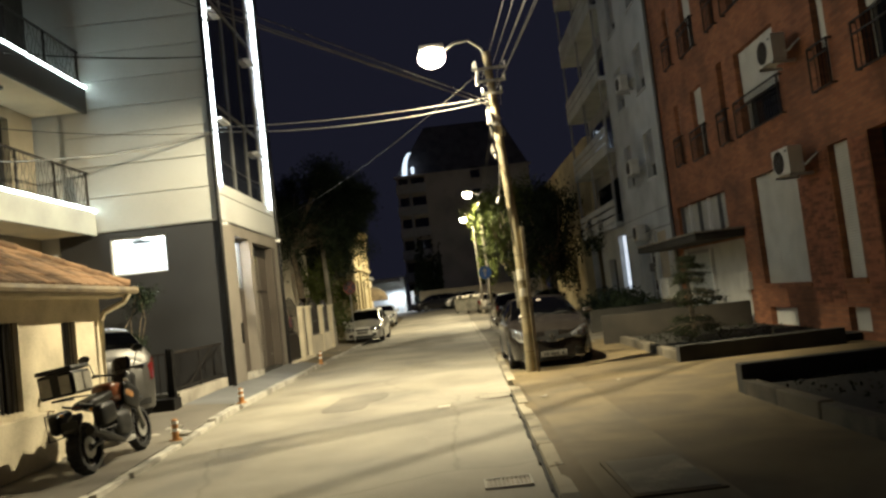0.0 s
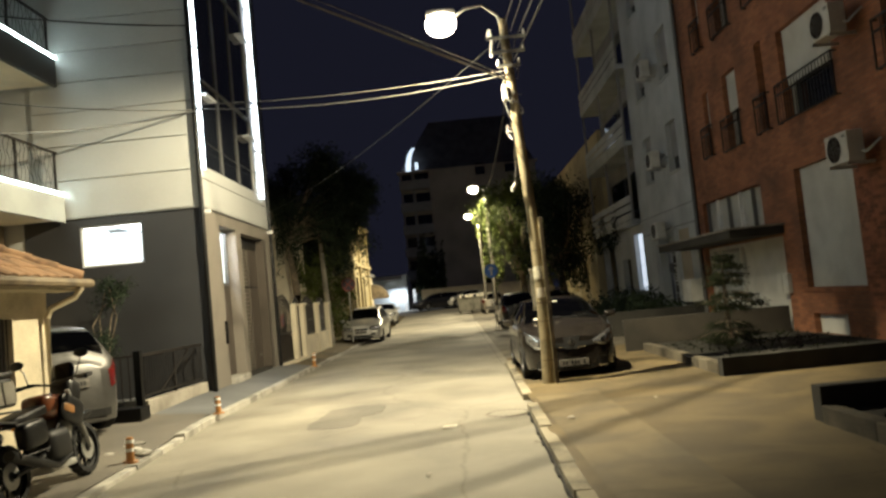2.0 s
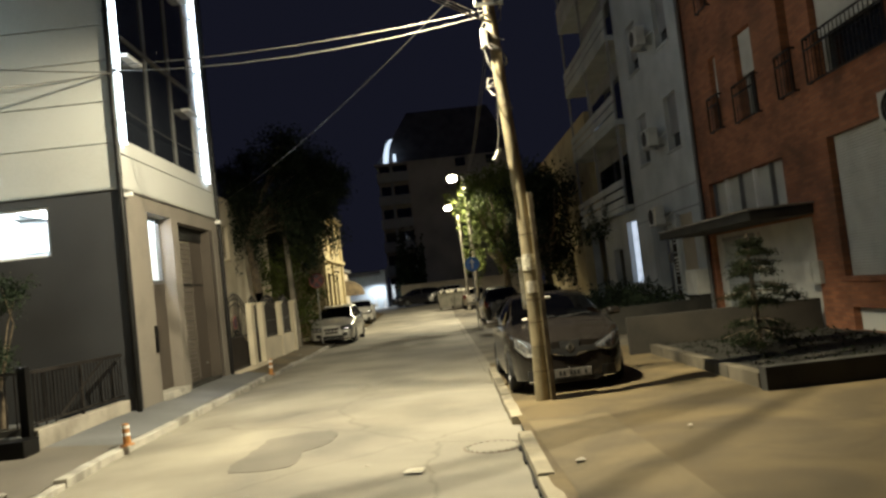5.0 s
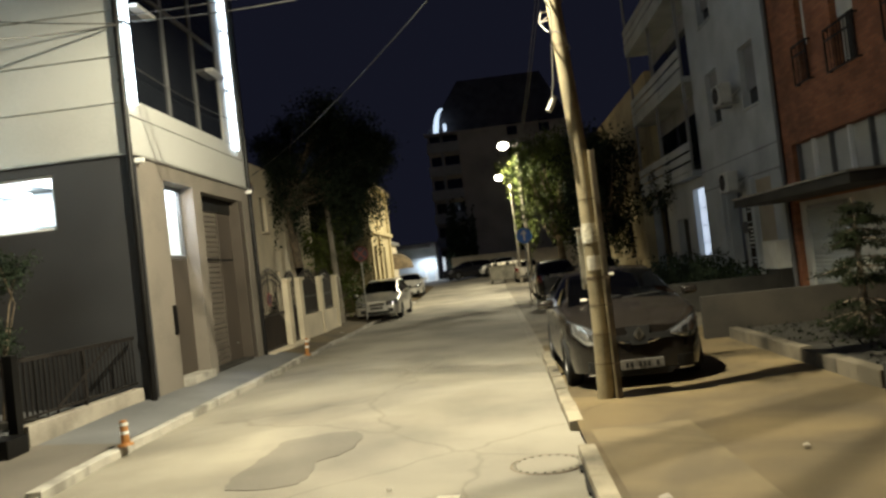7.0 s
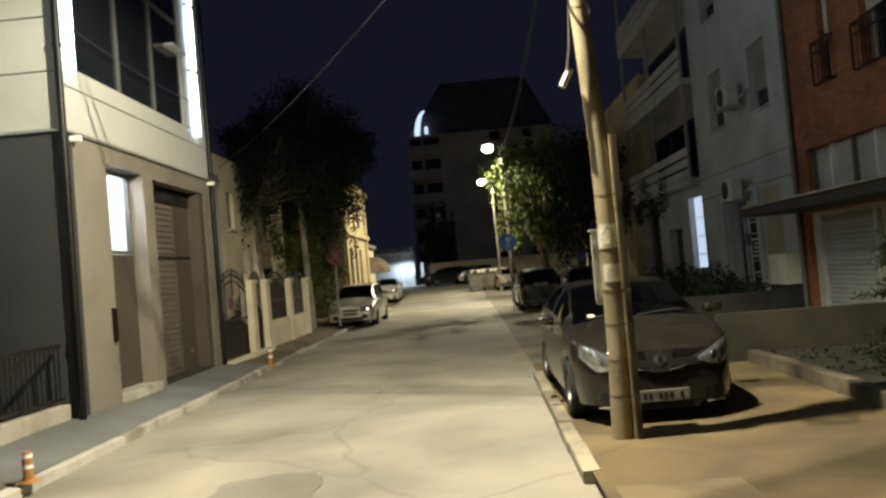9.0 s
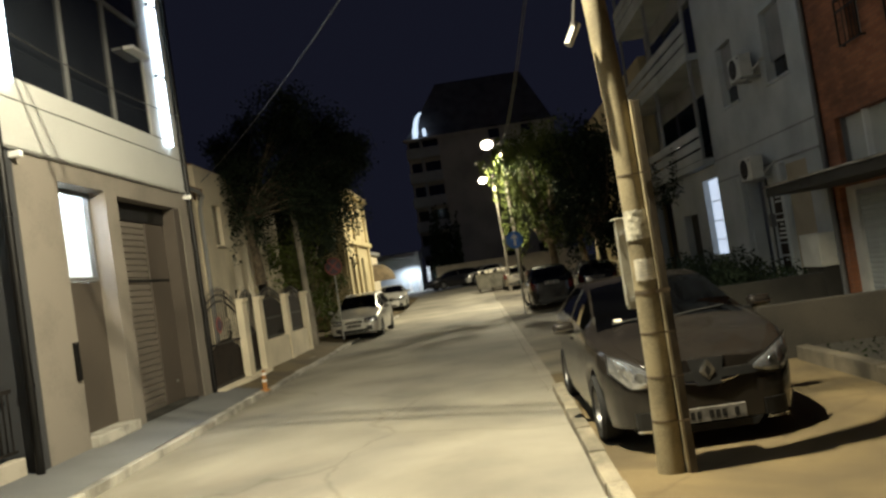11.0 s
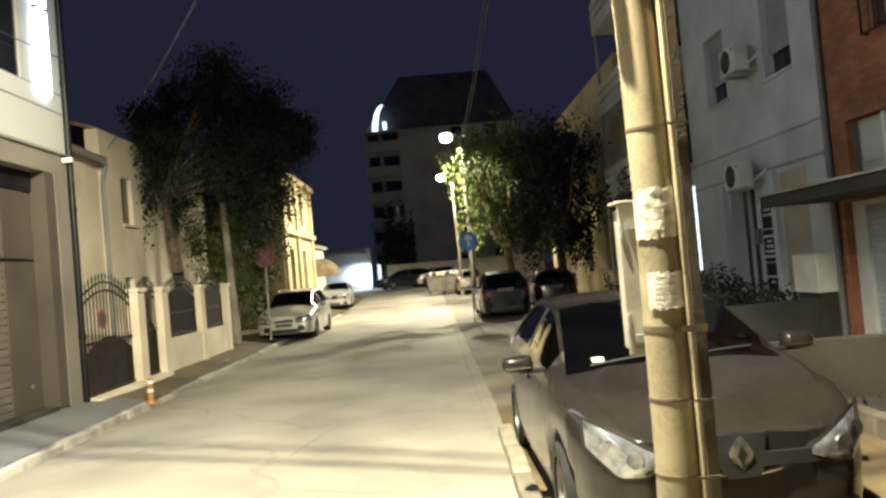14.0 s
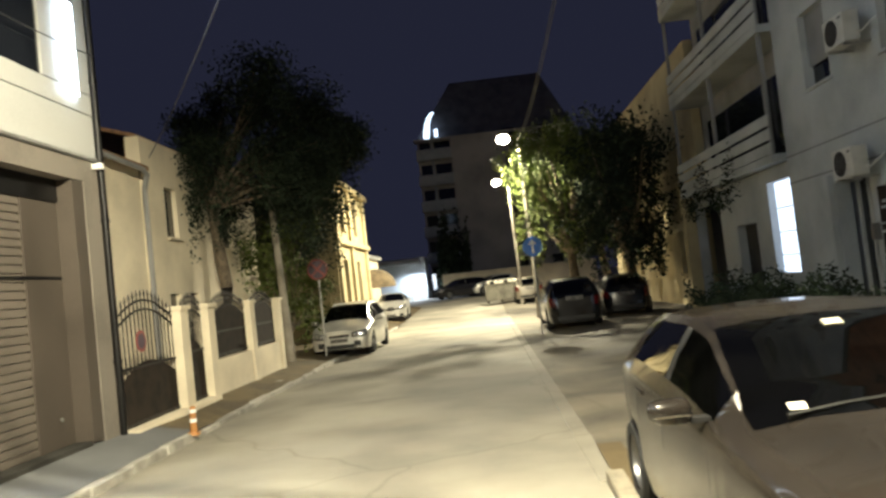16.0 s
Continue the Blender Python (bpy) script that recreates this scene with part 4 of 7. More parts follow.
for yv in (25.92, 28.4):
    part("pilaster", box(B(), AX - 0.12, AX - 0.002, yv, yv + 0.18, 0.3, 3.1, 0.01), M_GREYPL, ah)
part("painted_panel", box(B(), AX - 0.006, AX - 0.001, 24.85, 25.86, 0.55, 3.05), M_TAUPE, ah, "beige painted wall panel")
part("letter_box", box(B(), AX - 0.12, AX - 0.001, 26.84, 26.96, 1.75, 2.05, 0.008), M_FRAME, ah)
board = thing("sign_board", "tall narrow black shop board with pale writing beside the entrance", "sign", at=pose(AX, 26.47, 0.7))
for k in range(3):
    pn = part("panel", box(B(), AX - 0.035, AX - 0.001, 26.2, 26.74, 0.72 + 0.66 * k, 1.35 + 0.66 * k, 0.006), M_DKSHEET, board)
    for j in range(5 if k == 1 else 2):
        w_ = 0.10 + 0.05 * ((j * 7 + k * 3) % 4)
        zb_ = 0.80 + 0.66 * k + 0.10 * j + (0.16 if k != 1 else 0)
        part("text_bar", box(B(), AX - 0.039, AX - 0.0355, 26.47 - w_, 26.47 + w_, zb_, zb_ + 0.045), M_SHUT if k == 1 else M_GREYPL, pn)
lit = part("lit_door", box(B(), AX + 0.20, AX + 0.22, 30.47, 31.9, 1.2, 3.36), M_LITWALL, ah, "tall frosted glass door lit from inside")
for zv in (1.6, 2.15, 2.72):
    part("glazing_bar", box(B(), AX + 0.185, AX + 0.198, 30.47, 31.9, zv, zv + 0.025), M_SHUT, lit)
meter = thing("meter_cabinet", "white meter cabinet on dark legs against the wall", "cabinet", at=pose(6.7, 24.6, 0.1))
part("body", box(B(), 6.5, 6.84, 24.1, 24.95, 0.85, 1.5, 0.015), M_ACW, meter)
part("base", box(B(), 6.55, 6.84, 24.15, 24.9, 0.08, 0.85), M_DKCONC, meter)
# loggias of the house beyond
for zf in (3.72, 6.68, 9.64, 12.6, 15.56):
    lo = part("loggia", box(B(), AX - 0.3, AX + 0.69, 30.5, 38.6, zf, zf + 0.18), M_GREYPL, ah, "loggia slab")
    for k in range(3):
        part("board", box(B(), AX - 0.30, AX - 0.26, 30.5, 38.6, zf + 0.20 + 0.32 * k, zf + 0.45 + 0.32 * k, 0.006), M_GREYPL, lo, "horizontal parapet board")
    for yv in (30.6, 34.5, 38.4):
        part("post", box(B(), AX - 0.25, AX - 0.17, yv, yv + 0.12, zf + 0.18, zf + 2.95), M_GREYDK, lo)
    part("window", box(B(), AX + 0.62, AX + 0.68, 31.2, 37.8, zf + 0.3, zf + 2.3), M_DGLASS, lo)
part("passage", box(B(), AX + 0.5, AX + 0.55, 35.6, 38.3, 0.1, 3.3), M_BLACK, ah, "dark passage gate")
part("pillar", box(B(), AX - 0.35, AX + 0.019, 38.25, 38.6, 0.05, 3.7, 0.02), M_YELLOW, ah, "ochre corner pillar")
part("niche", box(B(), AX + 0.25, AX + 0.29, 32.9, 34.4, 0.6, 2.5), M_DKCONC, ah)
beyond = thing("far_house_right", "dark ochre house beyond the grey apartments", "building", at=pose(10, 45, 0))
part("wall", wall_with_holes(B(), "x", AX + 0.4, 0.3, 38.7, 56, 0, 9, [(41, 42.2, 1.2, 2.8), (45, 46.2, 1.2, 2.8), (49, 50.2, 1.2, 2.8), (41, 42.2, 4.6, 6.2), (45, 46.2, 4.6, 6.2)]), M_YELLOW, beyond)
part("core", box(B(), AX + 0.75, AX + 8, 38.7, 56, 0, 9), M_GREYDK, beyond)

# ---------- yard house, fence and gate on the other side ----------
yh = thing("yard_house", "cream plastered house behind the yard fence", "building", at=pose(-9, 29, 0.2))
YW = [(29.45, 30.1, 3.5, 4.6), (29.3, 29.85, 1.5, 2.25), (30.4, 30.95, 1.5, 2.25), (33.0, 33.8, 3.4, 4.6)]
part("wall", box(B(), -7.25, -6.97, 25.2, 28.38, 0.0, 4.86), M_CREAM, yh)
part("wall", wall_with_holes(B(), "x", -6.92, -0.3, 28.4, 36.0, 0.0, 5.55, YW), M_CREAM, yh, "taller cream plastered front")
part("wall", box(B(), -9.5, -6.25, GY1 + 0.03, 25.19, 0.0, 4.7), M_CREAM, yh, "projecting cream wing")
part("wall", box(B(), -12, -7.6, 25.2, 36.0, 0.0, 4.84), M_CREAM, yh)
bm = B()
plate(bm, [(-6.75, 25.2, 4.95), (-6.75, 28.38, 4.88), (-11, 28.38, 6.4), (-11, 25.2, 6.4)], 0.1)
plate(bm, [(-6.98, 28.42, 5.6), (-6.98, 36.2, 5.6), (-11, 36.2, 6.9), (-11, 28.42, 6.9)], 0.08)
part("roof", bm, M_TILE, yh)
for a, b, c, d in YW:
    wn = part("window", box(B(), -7.06, -7.03, a, b, c, d), M_DGLASS, yh)
    part("sill", box(B(), -6.918, -6.84, a - 0.06, b + 0.06, c - 0.07, c - 0.01, 0.008), M_CREAM, wn)
bm = B()
tube(bm, [(-6.70, 25.2, 4.86), (-6.70, 28.0, 4.76), (-6.72, 28.2, 4.68), (-6.86, 28.34, 4.4), (-6.86, 28.34, 0.2)], 0.055, 8)
part("downpipe", bm, M_GREYDK, yh, "old metal gutter and downpipe", smooth=True)

yl = thing("ochre_house", "old ochre house with pilasters and tall windows", "building", at=pose(-8, 45, 0.1))
part("wall", wall_with_holes(B(), "x", -5.5, -0.35, 41.2, 48.6, 0.0, 6.0, [(42.6, 43.5, 1.3, 3.2), (45.6, 46.5, 1.3, 3.2), (42.6, 43.5, 4.3, 5.8), (45.6, 46.5, 4.3, 5.8)]), M_YELLOW, yl)
part("wall", wall_with_holes(B(), "y", 41.2, 0.35, -12, -5.86, 0.0, 6.0, []), M_YELLOW, yl)
part("cornice", box(B(), -5.86, -5.3, 41.1, 48.6, 3.75, 3.95, 0.02), M_YELLOW, yl)
part("cornice", box(B(), -12, -5.25, 41.05, 48.65, 6.004, 6.25, 0.03), M_YELLOW, yl)
for yv in (41.5, 44.4, 48.2):
    part("pilaster", box(B(), -5.498, -5.38, yv - 0.2, yv + 0.2, 0.1, 6.0, 0.015), M_YELLOW, yl)
for a, b, c, d in [(42.6, 43.5, 1.3, 3.2), (45.6, 46.5, 1.3, 3.2), (42.6, 43.5, 4.3, 5.8), (45.6, 46.5, 4.3, 5.8)]:
    part("window", box(B(), -5.72, -5.68, a, b, c, d), M_DGLASS, yl)
aw = thing("awning", "rounded brown fabric awning over a shop door", "awning", at=pose(-5.0, 52, 2.6))
bm = B()
bmesh.ops.create_uvsphere(bm, u_segments=24, v_segments=12, radius=1.0, matrix=Matrix.Translation((-5.7, 51.6, 2.0)) @ Matrix.Diagonal((1.1, 0.9, 0.95, 1)))
bmesh.ops.bisect_plane(bm, geom=bm.verts[:] + bm.edges[:] + bm.faces[:], plane_co=(0, 0, 2.0), plane_no=(0, 0, -1), clear_outer=True)
part("fabric", bm, mat("brown_awning_cloth", (0.16, 0.12, 0.07), 0.9, vary=0.2, scale=3, fine=60), aw, smooth=True)
shop = thing("far_shop_house", "low pale house past the ochre house", "building", at=pose(-8, 54, 0.3))
part("wall", box(B(), -12, -6.3, 48.7, 58.0, 0.0, 3.6), M_CREAM, shop)
part("roof", box(B(), -12, -6.1, 48.7, 58.2, 3.604, 3.8), M_GREYDK, shop)

# far end of the street: beige yard wall, tall dark apartment block, white-lit court
tagged(new("far_wall", mesh_of(box(B(), -3.6, 9, 76, 76.3, 0.3, 2.6, 0.02), "far_wall", M_CREAM)), "low beige yard wall across the end of the street", "wall", "", "structure")
tb = thing("apartment_block", "tall dark apartment block with balconies, one window lit at the top", "building", at=pose(0, 90, 0.5))
TX0, TXC, TX1, TY = -5.4, -1.3, 10.0, 88.0
M_BLOCK = mat("dim_brown_render", (0.46, 0.43, 0.38), 0.9, vary=0.14, scale=0.4, fine=20, bump=0.15)
M_SLATE = mat("dark_roof_slate", (0.10, 0.10, 0.115), 0.8, vary=0.2, scale=1.0, fine=20, bump=0.2)
part("wall", box(B(), TXC, TX1, TY, TY + 12, 0.4, 16.2), M_BLOCK, tb, "plain rendered flank")
part("wall", box(B(), TX0, TXC - 0.002, TY + 1.3, TY + 12, 0.4, 16.2), M_BLOCK, tb, "recessed balcony front")
part("pier", box(B(), TXC - 0.75, TXC - 0.003, TY + 0.05, TY + 1.298, 0.4, 16.2), M_BLOCK, tb)
for f in range(6):
    z = 1.4 + 2.55 * f
    bal = part("balcony", box(B(), TX0 - 0.1, TXC - 0.752, TY + 0.05, TY + 0.2, z, z + 1.05, 0.02), M_GREYPL, tb, "solid balcony parapet")
    part("slab", box(B(), TX0 - 0.1, TXC - 0.752, TY + 0.2, TY + 1.298, z - 0.02, z + 0.14), M_BLOCK, bal)
    part("divider", box(B(), TX0 + 1.35, TX0 + 1.55, TY + 0.2, TY + 1.298, z + 0.14, z + 2.5), M_GREYPL, bal)
    for xa, xb in ((TX0 + 0.2, TX0 + 1.3), (TX0 + 1.65, TXC - 0.85)):
        part("window", box(B(), xa, xb, TY + 1.24, TY + 1.296, z + 0.15, z + 2.2), M_DGLASS, bal)
    for xa in (3.2, 6.6):
        win = part("window", box(B(), xa, xa + 1.1, TY - 0.03, TY - 0.002, z + 0.9, z + 2.2), M_DGLASS, tb)
        part("sill", box(B(), xa - 0.08, xa + 1.18, TY - 0.12, TY - 0.032, z + 0.82, z + 0.898), M_BLOCK, win)
bm = B()
for x0_, x1_, y0_, lean in ((TX0 - 0.1, TX1 + 0.2, TY - 0.1, 2.6),):
    low = [(x0_, y0_ + 1.2, 16.204), (x1_, y0_ + 1.2, 16.204), (x1_, TY + 12, 16.204), (x0_, TY + 12, 16.204)]
    top = [(x0_ + lean * 1.5, y0_ + 1.2 + lean, 22.4), (x1_ - lean, y0_ + 1.2 + lean, 22.4), (x1_ - lean, TY + 12 - lean, 22.4), (x0_ + lean * 1.5, TY + 12 - lean, 22.4)]
    lv, tv = [bm.verts.new(p) for p in low], [bm.verts.new(p) for p in top]
    bm.faces.new(lv[::-1])
    bm.faces.new(tv)
    for k in range(4):
        bm.faces.new((lv[k], lv[(k + 1) % 4], tv[(k + 1) % 4], tv[k]))
part("roof", bm, M_SLATE, tb, "steep dark mansard roof")
part("eave", box(B(), TX0 - 0.25, TX1 + 0.3, TY - 0.15, TY + 1.05, 16.0, 16.2, 0.03), M_BLOCK, tb)
M_DORMER = glow("pale_lit_dormer", (0.75, 0.88, 1.0), 1.1)
dm = part("lit_dormer", tube(B(), [(-4.35 + 1.05 * (1 - math.cos(a)), TY + 0.95, 16.3 + 2.7 * math.sin(a)) for a in (0.0, 0.3, 0.6, 0.9, 1.2, 1.45)], [0.32, 0.3, 0.26, 0.22, 0.16, 0.09], 8), M_DORMER, tb, "curved dormer edge glowing white")
part("dormer_window", box(B(), -3.55, -3.2, TY + 0.95, TY + 1.0, 16.5, 17.3), M_DORMER, dm)
court = thing("lit_court", "white house front lit by its court lamp at the street end", "building", at=pose(-8, 80, 0.5))
part("wall", box(B(), -14, -5.2, 80, 84, 0.3, 4.4), M_GREYPL, court)
part("canopy", box(B(), -14, -5.6, 78.6, 80, 3.9, 4.2), M_GREYDK, court)
for k in range(4):
    part("post", box(B(), -6.4 + 0.9 * k, -6.1 + 0.9 * k, 79.0, 79.3, 0.5, 2.0 + 0.4 * k), M_WHITE, court)
street_bulb("court_bulb", (-6.0, 78.6, 3.3), 700, 0, 170, (0.85, 0.93, 1.0))

# closing walls behind the camera
tagged(new("wall_back_left", mesh_of(box(B(), -9, -5.4, -30, -12.1, 0, 6), "wall_back_left", M_CREAM)), "plain plastered house wall further back", "wall", "", "structure")
tagged(new("wall_back_right", mesh_of(box(B(), 6.9, 12, -30, -14.1, 0, 9), "wall_back_right", M_GREYPL)), "plain grey house wall further back", "wall", "", "structure")


# ---------- street poles, lamps and cables ----------
def street_head(parent, x, y, z, yaw):
    m = pose(x, y, z, 0, 0, yaw)
    bm = B()
    box(bm, -0.34, 0.16, -0.15, 0.15, 0.12, 0.24, 0.05, m)
    hood = part("hood", bm, M_STEELG, parent, "grey metal lamp hood", smooth=True)
    bm = B()
    bmesh.ops.create_uvsphere(bm, u_segments=18, v_segments=10, radius=1.0, matrix=m @ Matrix.Translation((-0.1, 0, 0.0)) @ Matrix.Diagonal((0.27, 0.25, 0.2, 1)))
    b = part("diffuser", bm, M_BULB, parent, "glowing warm glass bowl", smooth=True)
    b.visible_shadow = False
    return hood


PX, PY = 1.155, 14.88


def pole_x(z):
    return PX + float(np.interp(z, [0, 0.8, 2.0, 2.8, 4.5, 6.4], [-0.02, 0.01, 0.018, 0.005, -0.09, -0.165]))


def pole_r(z):
    return float(np.interp(z, [0, 2.0, 4.5, 6.4], [0.102, 0.095, 0.083, 0.074]))


pole = thing("utility_pole", "tall pale round utility pole with brackets, strapped conduit and taped papers", "utility pole", at=pose(PX, PY, 0.07))
bm = B()
heights = [0.0, 0.4, 0.8, 1.4, 2.0, 2.4, 2.8, 3.6, 4.5, 5.4, 6.38]
rings = [[bm.verts.new((pole_x(z) + pole_r(z) * math.cos(math.pi * k / 12), PY + pole_r(z) * math.sin(math.pi * k / 12), z)) for k in range(24)] for z in heights]
for ra, rb in zip(rings, rings[1:]):
    for k in range(24):
        bm.faces.new((ra[k], ra[(k + 1) % 24], rb[(k + 1) % 24], rb[k]))
bm.faces.new(rings[-1])
part("shaft", bm, M_WOOD, pole, smooth=True)
# conduit cover: shade coloured into its front, lamplit side added as a pale strip
bm = B()
box(bm, PX + 0.098, PX + 0.150, PY - 0.125, PY - 0.05, 0.05, 2.86, 0.004)
cond = part("conduit", bm, M_SHADEWOOD, pole, "wooden conduit cover strapped to the pole, coloured dark as its unlit face")
part("lit_face_strip", box(B(), PX + 0.080, PX + 0.096, PY - 0.122, PY - 0.06, 0.05, 2.87, 0.003), M_WOOD, cond, "pale strip standing for the lit side of the cover")
for z in (0.45, 0.78, 1.11, 1.41, 2.31, 4.1, 4.9, 5.4, 5.9):
    bm = B()
    high = 0.03 if z == 1.41 else 0.012
    rod(bm, (pole_x(z), PY, z), (pole_x(z), PY, z + high), pole_r(z) + 0.003, n=20)
    if z < 2.6:
        box(bm, PX + 0.05, PX + 0.155, PY - 0.131, PY - 0.127, z, z + high)
    part("strap", bm, M_CASTI, pole, "metal strap", smooth=True)
for z0, z1, a0, a1, mt, lb in ((1.825, 2.045, -3.0, -0.1, M_TAPE, "crumpled paper under clear tape"), (1.515, 1.675, -2.5, -0.45, M_PAPER, "small printed notice")):
    bm = B()
    rows = []
    rng = random.Random(3)
    for j in range(16):
        z = z0 + (z1 - z0) * j / 15
        rows.append([])
        for i in range(25):
            a = a0 + (a1 - a0) * i / 24
            crease = 0.005 * noise.noise(Vector((a * 3.0, z * 55.0, 1.7))) + 0.002 * noise.noise(Vector((a * 14.0, z * 20.0, 4.0)))
            rr_ = pole_r(z) + 0.007 + crease * (1.0 if mt is M_TAPE else 0.35)
            rows[-1].append(bm.verts.new((pole_x(z) + rr_ * math.cos(a), PY + rr_ * math.sin(a), z + (rng.uniform(-0.007, 0.007) if j in (0, 15) else 0))))
    for a, b in zip(rows, rows[1:]):
        for i in range(24):
            bm.faces.new((a[i], a[i + 1], b[i + 1], b[i]))
    nt = part("notice", bm, mt, pole, lb, smooth=True)
    if mt is M_PAPER:
        for k in range(5):
            bm = B()
            zz_ = 1.652 - 0.024 * k
            vs = []
            for a in (-2.2, -1.9, -1.6, -1.3, -1.0 - 0.15 * (k % 3)):
                vs.append((pole_x(1.6) + 0.1075 * math.cos(a), PY + 0.1075 * math.sin(a), zz_))
            for p, q in zip(vs, vs[1:]):
                bm.faces.new([bm.verts.new(p), bm.verts.new(q), bm.verts.new((q[0], q[1], zz_ - 0.005)), bm.verts.new((p[0], p[1], zz_ - 0.005))])
            part("text_bar", bm, M_STEELG, nt)
cab = part("switch_box", box(B(), PX - 0.115, PX + 0.15, PY + 0.125, PY + 0.26, 1.32, 1.98, 0.012), M_BOXW, pole, "white steel switch box")
part("lid", box(B(), PX - 0.13, PX + 0.165, PY + 0.108, PY + 0.123, 1.30, 2.0, 0.006), M_BOXW, cab)
part("rain_hood", box(B(), PX - 0.135, PX + 0.17, PY + 0.10, PY + 0.27, 2.0, 2.015, 0.004), M_BOXW, cab)
for z in (1.42, 1.84):
    part("hinge", rod(B(), (PX - 0.122, PY + 0.104, z), (PX - 0.122, PY + 0.104, z + 0.07), 0.009, n=8), M_STEELG, cab)
for z in (1.36, 1.88):
    part("bracket", box(B(), PX - 0.1, PX + 0.1, PY + 0.085, PY + 0.107, z, z + 0.035), M_STEELG, pole)
PXT = PX - 0.05
part("junction_box", box(B(), PXT - 0.24, PXT - 0.15, PY - 0.1, PY + 0.02, 4.93, 5.2, 0.01), M_ACW, pole, "small pale junction box")
bm = B()
tube(bm, [(PXT - 0.09, PY, 6.1), (PXT - 0.2, PY - 0.04, 6.45), (PXT - 0.45, PY - 0.12, 6.62), (PXT - 0.75, PY - 0.2, 6.56), (LAMP1[0] + 0.12, LAMP1[1], LAMP1[2] + 0.1)], 0.028, 8)
part("arm", bm, M_STEELG, pole, "curved lamp arm", smooth=True)
street_head(pole, LAMP1[0], LAMP1[1], LAMP1[2], 0)
bm = B()
tube(bm, [(PXT - 0.36, PY - 0.05, 6.2), (PXT - 0.33, PY - 0.05, 6.0), (PXT - 0.36, PY - 0.05, 5.72)], 0.03, 8)
part("insulator", bm, M_WHITE, pole, "white ceramic fuse holder", smooth=True)
for z, w in ((6.0, 0.34), (5.75, 0.3), (5.5, 0.2)):
    part("crossarm", box(B(), PXT - 0.09 - w, PXT - 0.09 + w, PY - 0.13, PY - 0.09, z, z + 0.045), M_STEELG, pole)
    for sx in (-0.9, 0.9):
        part("insulator", rod(B(), (PXT - 0.09 + sx * w, PY - 0.11, z + 0.045), (PXT - 0.09 + sx * w, PY - 0.11, z + 0.14), 0.025, 0.018, n=10), M_WHITE, pole, smooth=True)
rng = random.Random(8)
for k in range(5):
    bm = B()
    z = 5.9 - 0.32 * k
    a = rng.uniform(0, 6)
    tube(bm, [(PXT - 0.08 + 0.16 * math.cos(a + j * 0.9), PY - 0.06 + 0.16 * math.sin(a + j * 0.9), z - 0.09 * j + 0.05 * math.sin(3 * j)) for j in range(8)], 0.009, 5)
    part("wire_loop", bm, M_CABLEG, pole)
bm = B()
tube(bm, [(PXT - 0.22, PY - 0.05, 4.95), (PXT - 0.18, PY - 0.1, 4.7), (PXT - 0.1, PY - 0.12, 4.5), (PXT - 0.16, PY - 0.11, 3.7), (PXT - 0.2, PY - 0.08, 3.45)], 0.012, 5)
part("wire", bm, M_CABLEG, pole)
bm = B()
rod(bm, (PXT - 0.16, PY - 0.06, 3.52), (PXT - 0.25, PY - 0.08, 3.36), 0.035, n=10)
part("fitting", bm, M_STEELG, pole)

group = "overhead cables"


def cable(a, b, sag, r=0.012, material=None, label="thin dark overhead cable strung across the street"):
    a, b = Vector(a), Vector(b)
    pts = [a.lerp(b, i / 24) - Vector((0, 0, sag * 4 * (i / 24) * (1 - i / 24))) for i in range(25)]
    o = tagged(new("overhead_cable", mesh_of(tube(B(), pts, r, 5), "overhead_cable", material or M_CABLE)), label, "cable", group)
    return o


TOPP = (PX - 0.13, PY - 0.11, 5.38)
cable(TOPP, (-5.36, 17.70, 6.15), 0.20, 0.009, M_CABLEG, "thick pale twisted cable from the pole to the corner house")
cable((TOPP[0], TOPP[1], 5.45), (-5.36, 17.72, 6.25), 0.12, 0.008, M_CABLEG, "pale cable from the pole to the corner house")
for dz, ye, ze in ((0.0, 11.05, 8.8), (0.08, 10.85, 8.95), (0.02, 7.0, 7.5)):
    cable((TOPP[0], TOPP[1], 5.24 + dz), (-8.3, ye, ze), 0.0, 0.009, M_CABLEG, "pale cable from the pole over the street to the balconies")
for dx, dz, ex, r in ((0.25, 6.12, 2.9, 0.008), (0.1, 6.12, 2.45, 0.007), (0.25, 5.85, 3.25, 0.009), (-0.15, 5.85, 2.2, 0.008), (0.1, 5.6, 3.5, 0.010), (0.18, 5.98, 3.05, 0.007)):
    cable((PXT - 0.1 + dx, PY - 0.11, dz), (ex, -12.0, 7.4 + 2 * r), 0.35, r, M_CABLEG, "pale overhead cable running along the street")
cable((TOPP[0], TOPP[1], 6.1), (-6.9, 28.8, 5.15), 0.3, 0.009, None, "thin dark cable from the pole to the yard house")
for dx, dz in ((0.2, 6.1), (0.05, 5.6)):
    cable((PXT - 0.1 + dx, PY + 0.1, dz), (1.75 + dx, 45, 6.9 + dz * 0.1), 0.6, 0.008, None, "overhead cable running along the street to the next pole")
cable((-5.36, 17.70, 6.10), (-8.45, 13.0, 4.95), 0.2, 0.016, None, "black cable from the corner house to the balconies")
cable((-5.36, 17.70, 6.12), (-9.5, 14.6, 6.1), 0.12, 0.012, None, "black cable along the white panels")
cable((-5.36, 17.70, 7.95), (-9.5, 13.0, 7.2), 0.14, 0.016, None, "black cable above the balconies")
cable((-5.36, 17.70, 9.3), (-9.5, 13.5, 10.6), 0.12, 0.012, None, "black cable high over the balconies")
cable((-5.36, 23.6, 5.6), (-5.36, 17.9, 5.55), 0.1, 0.01, None, "thin cable along the street front")

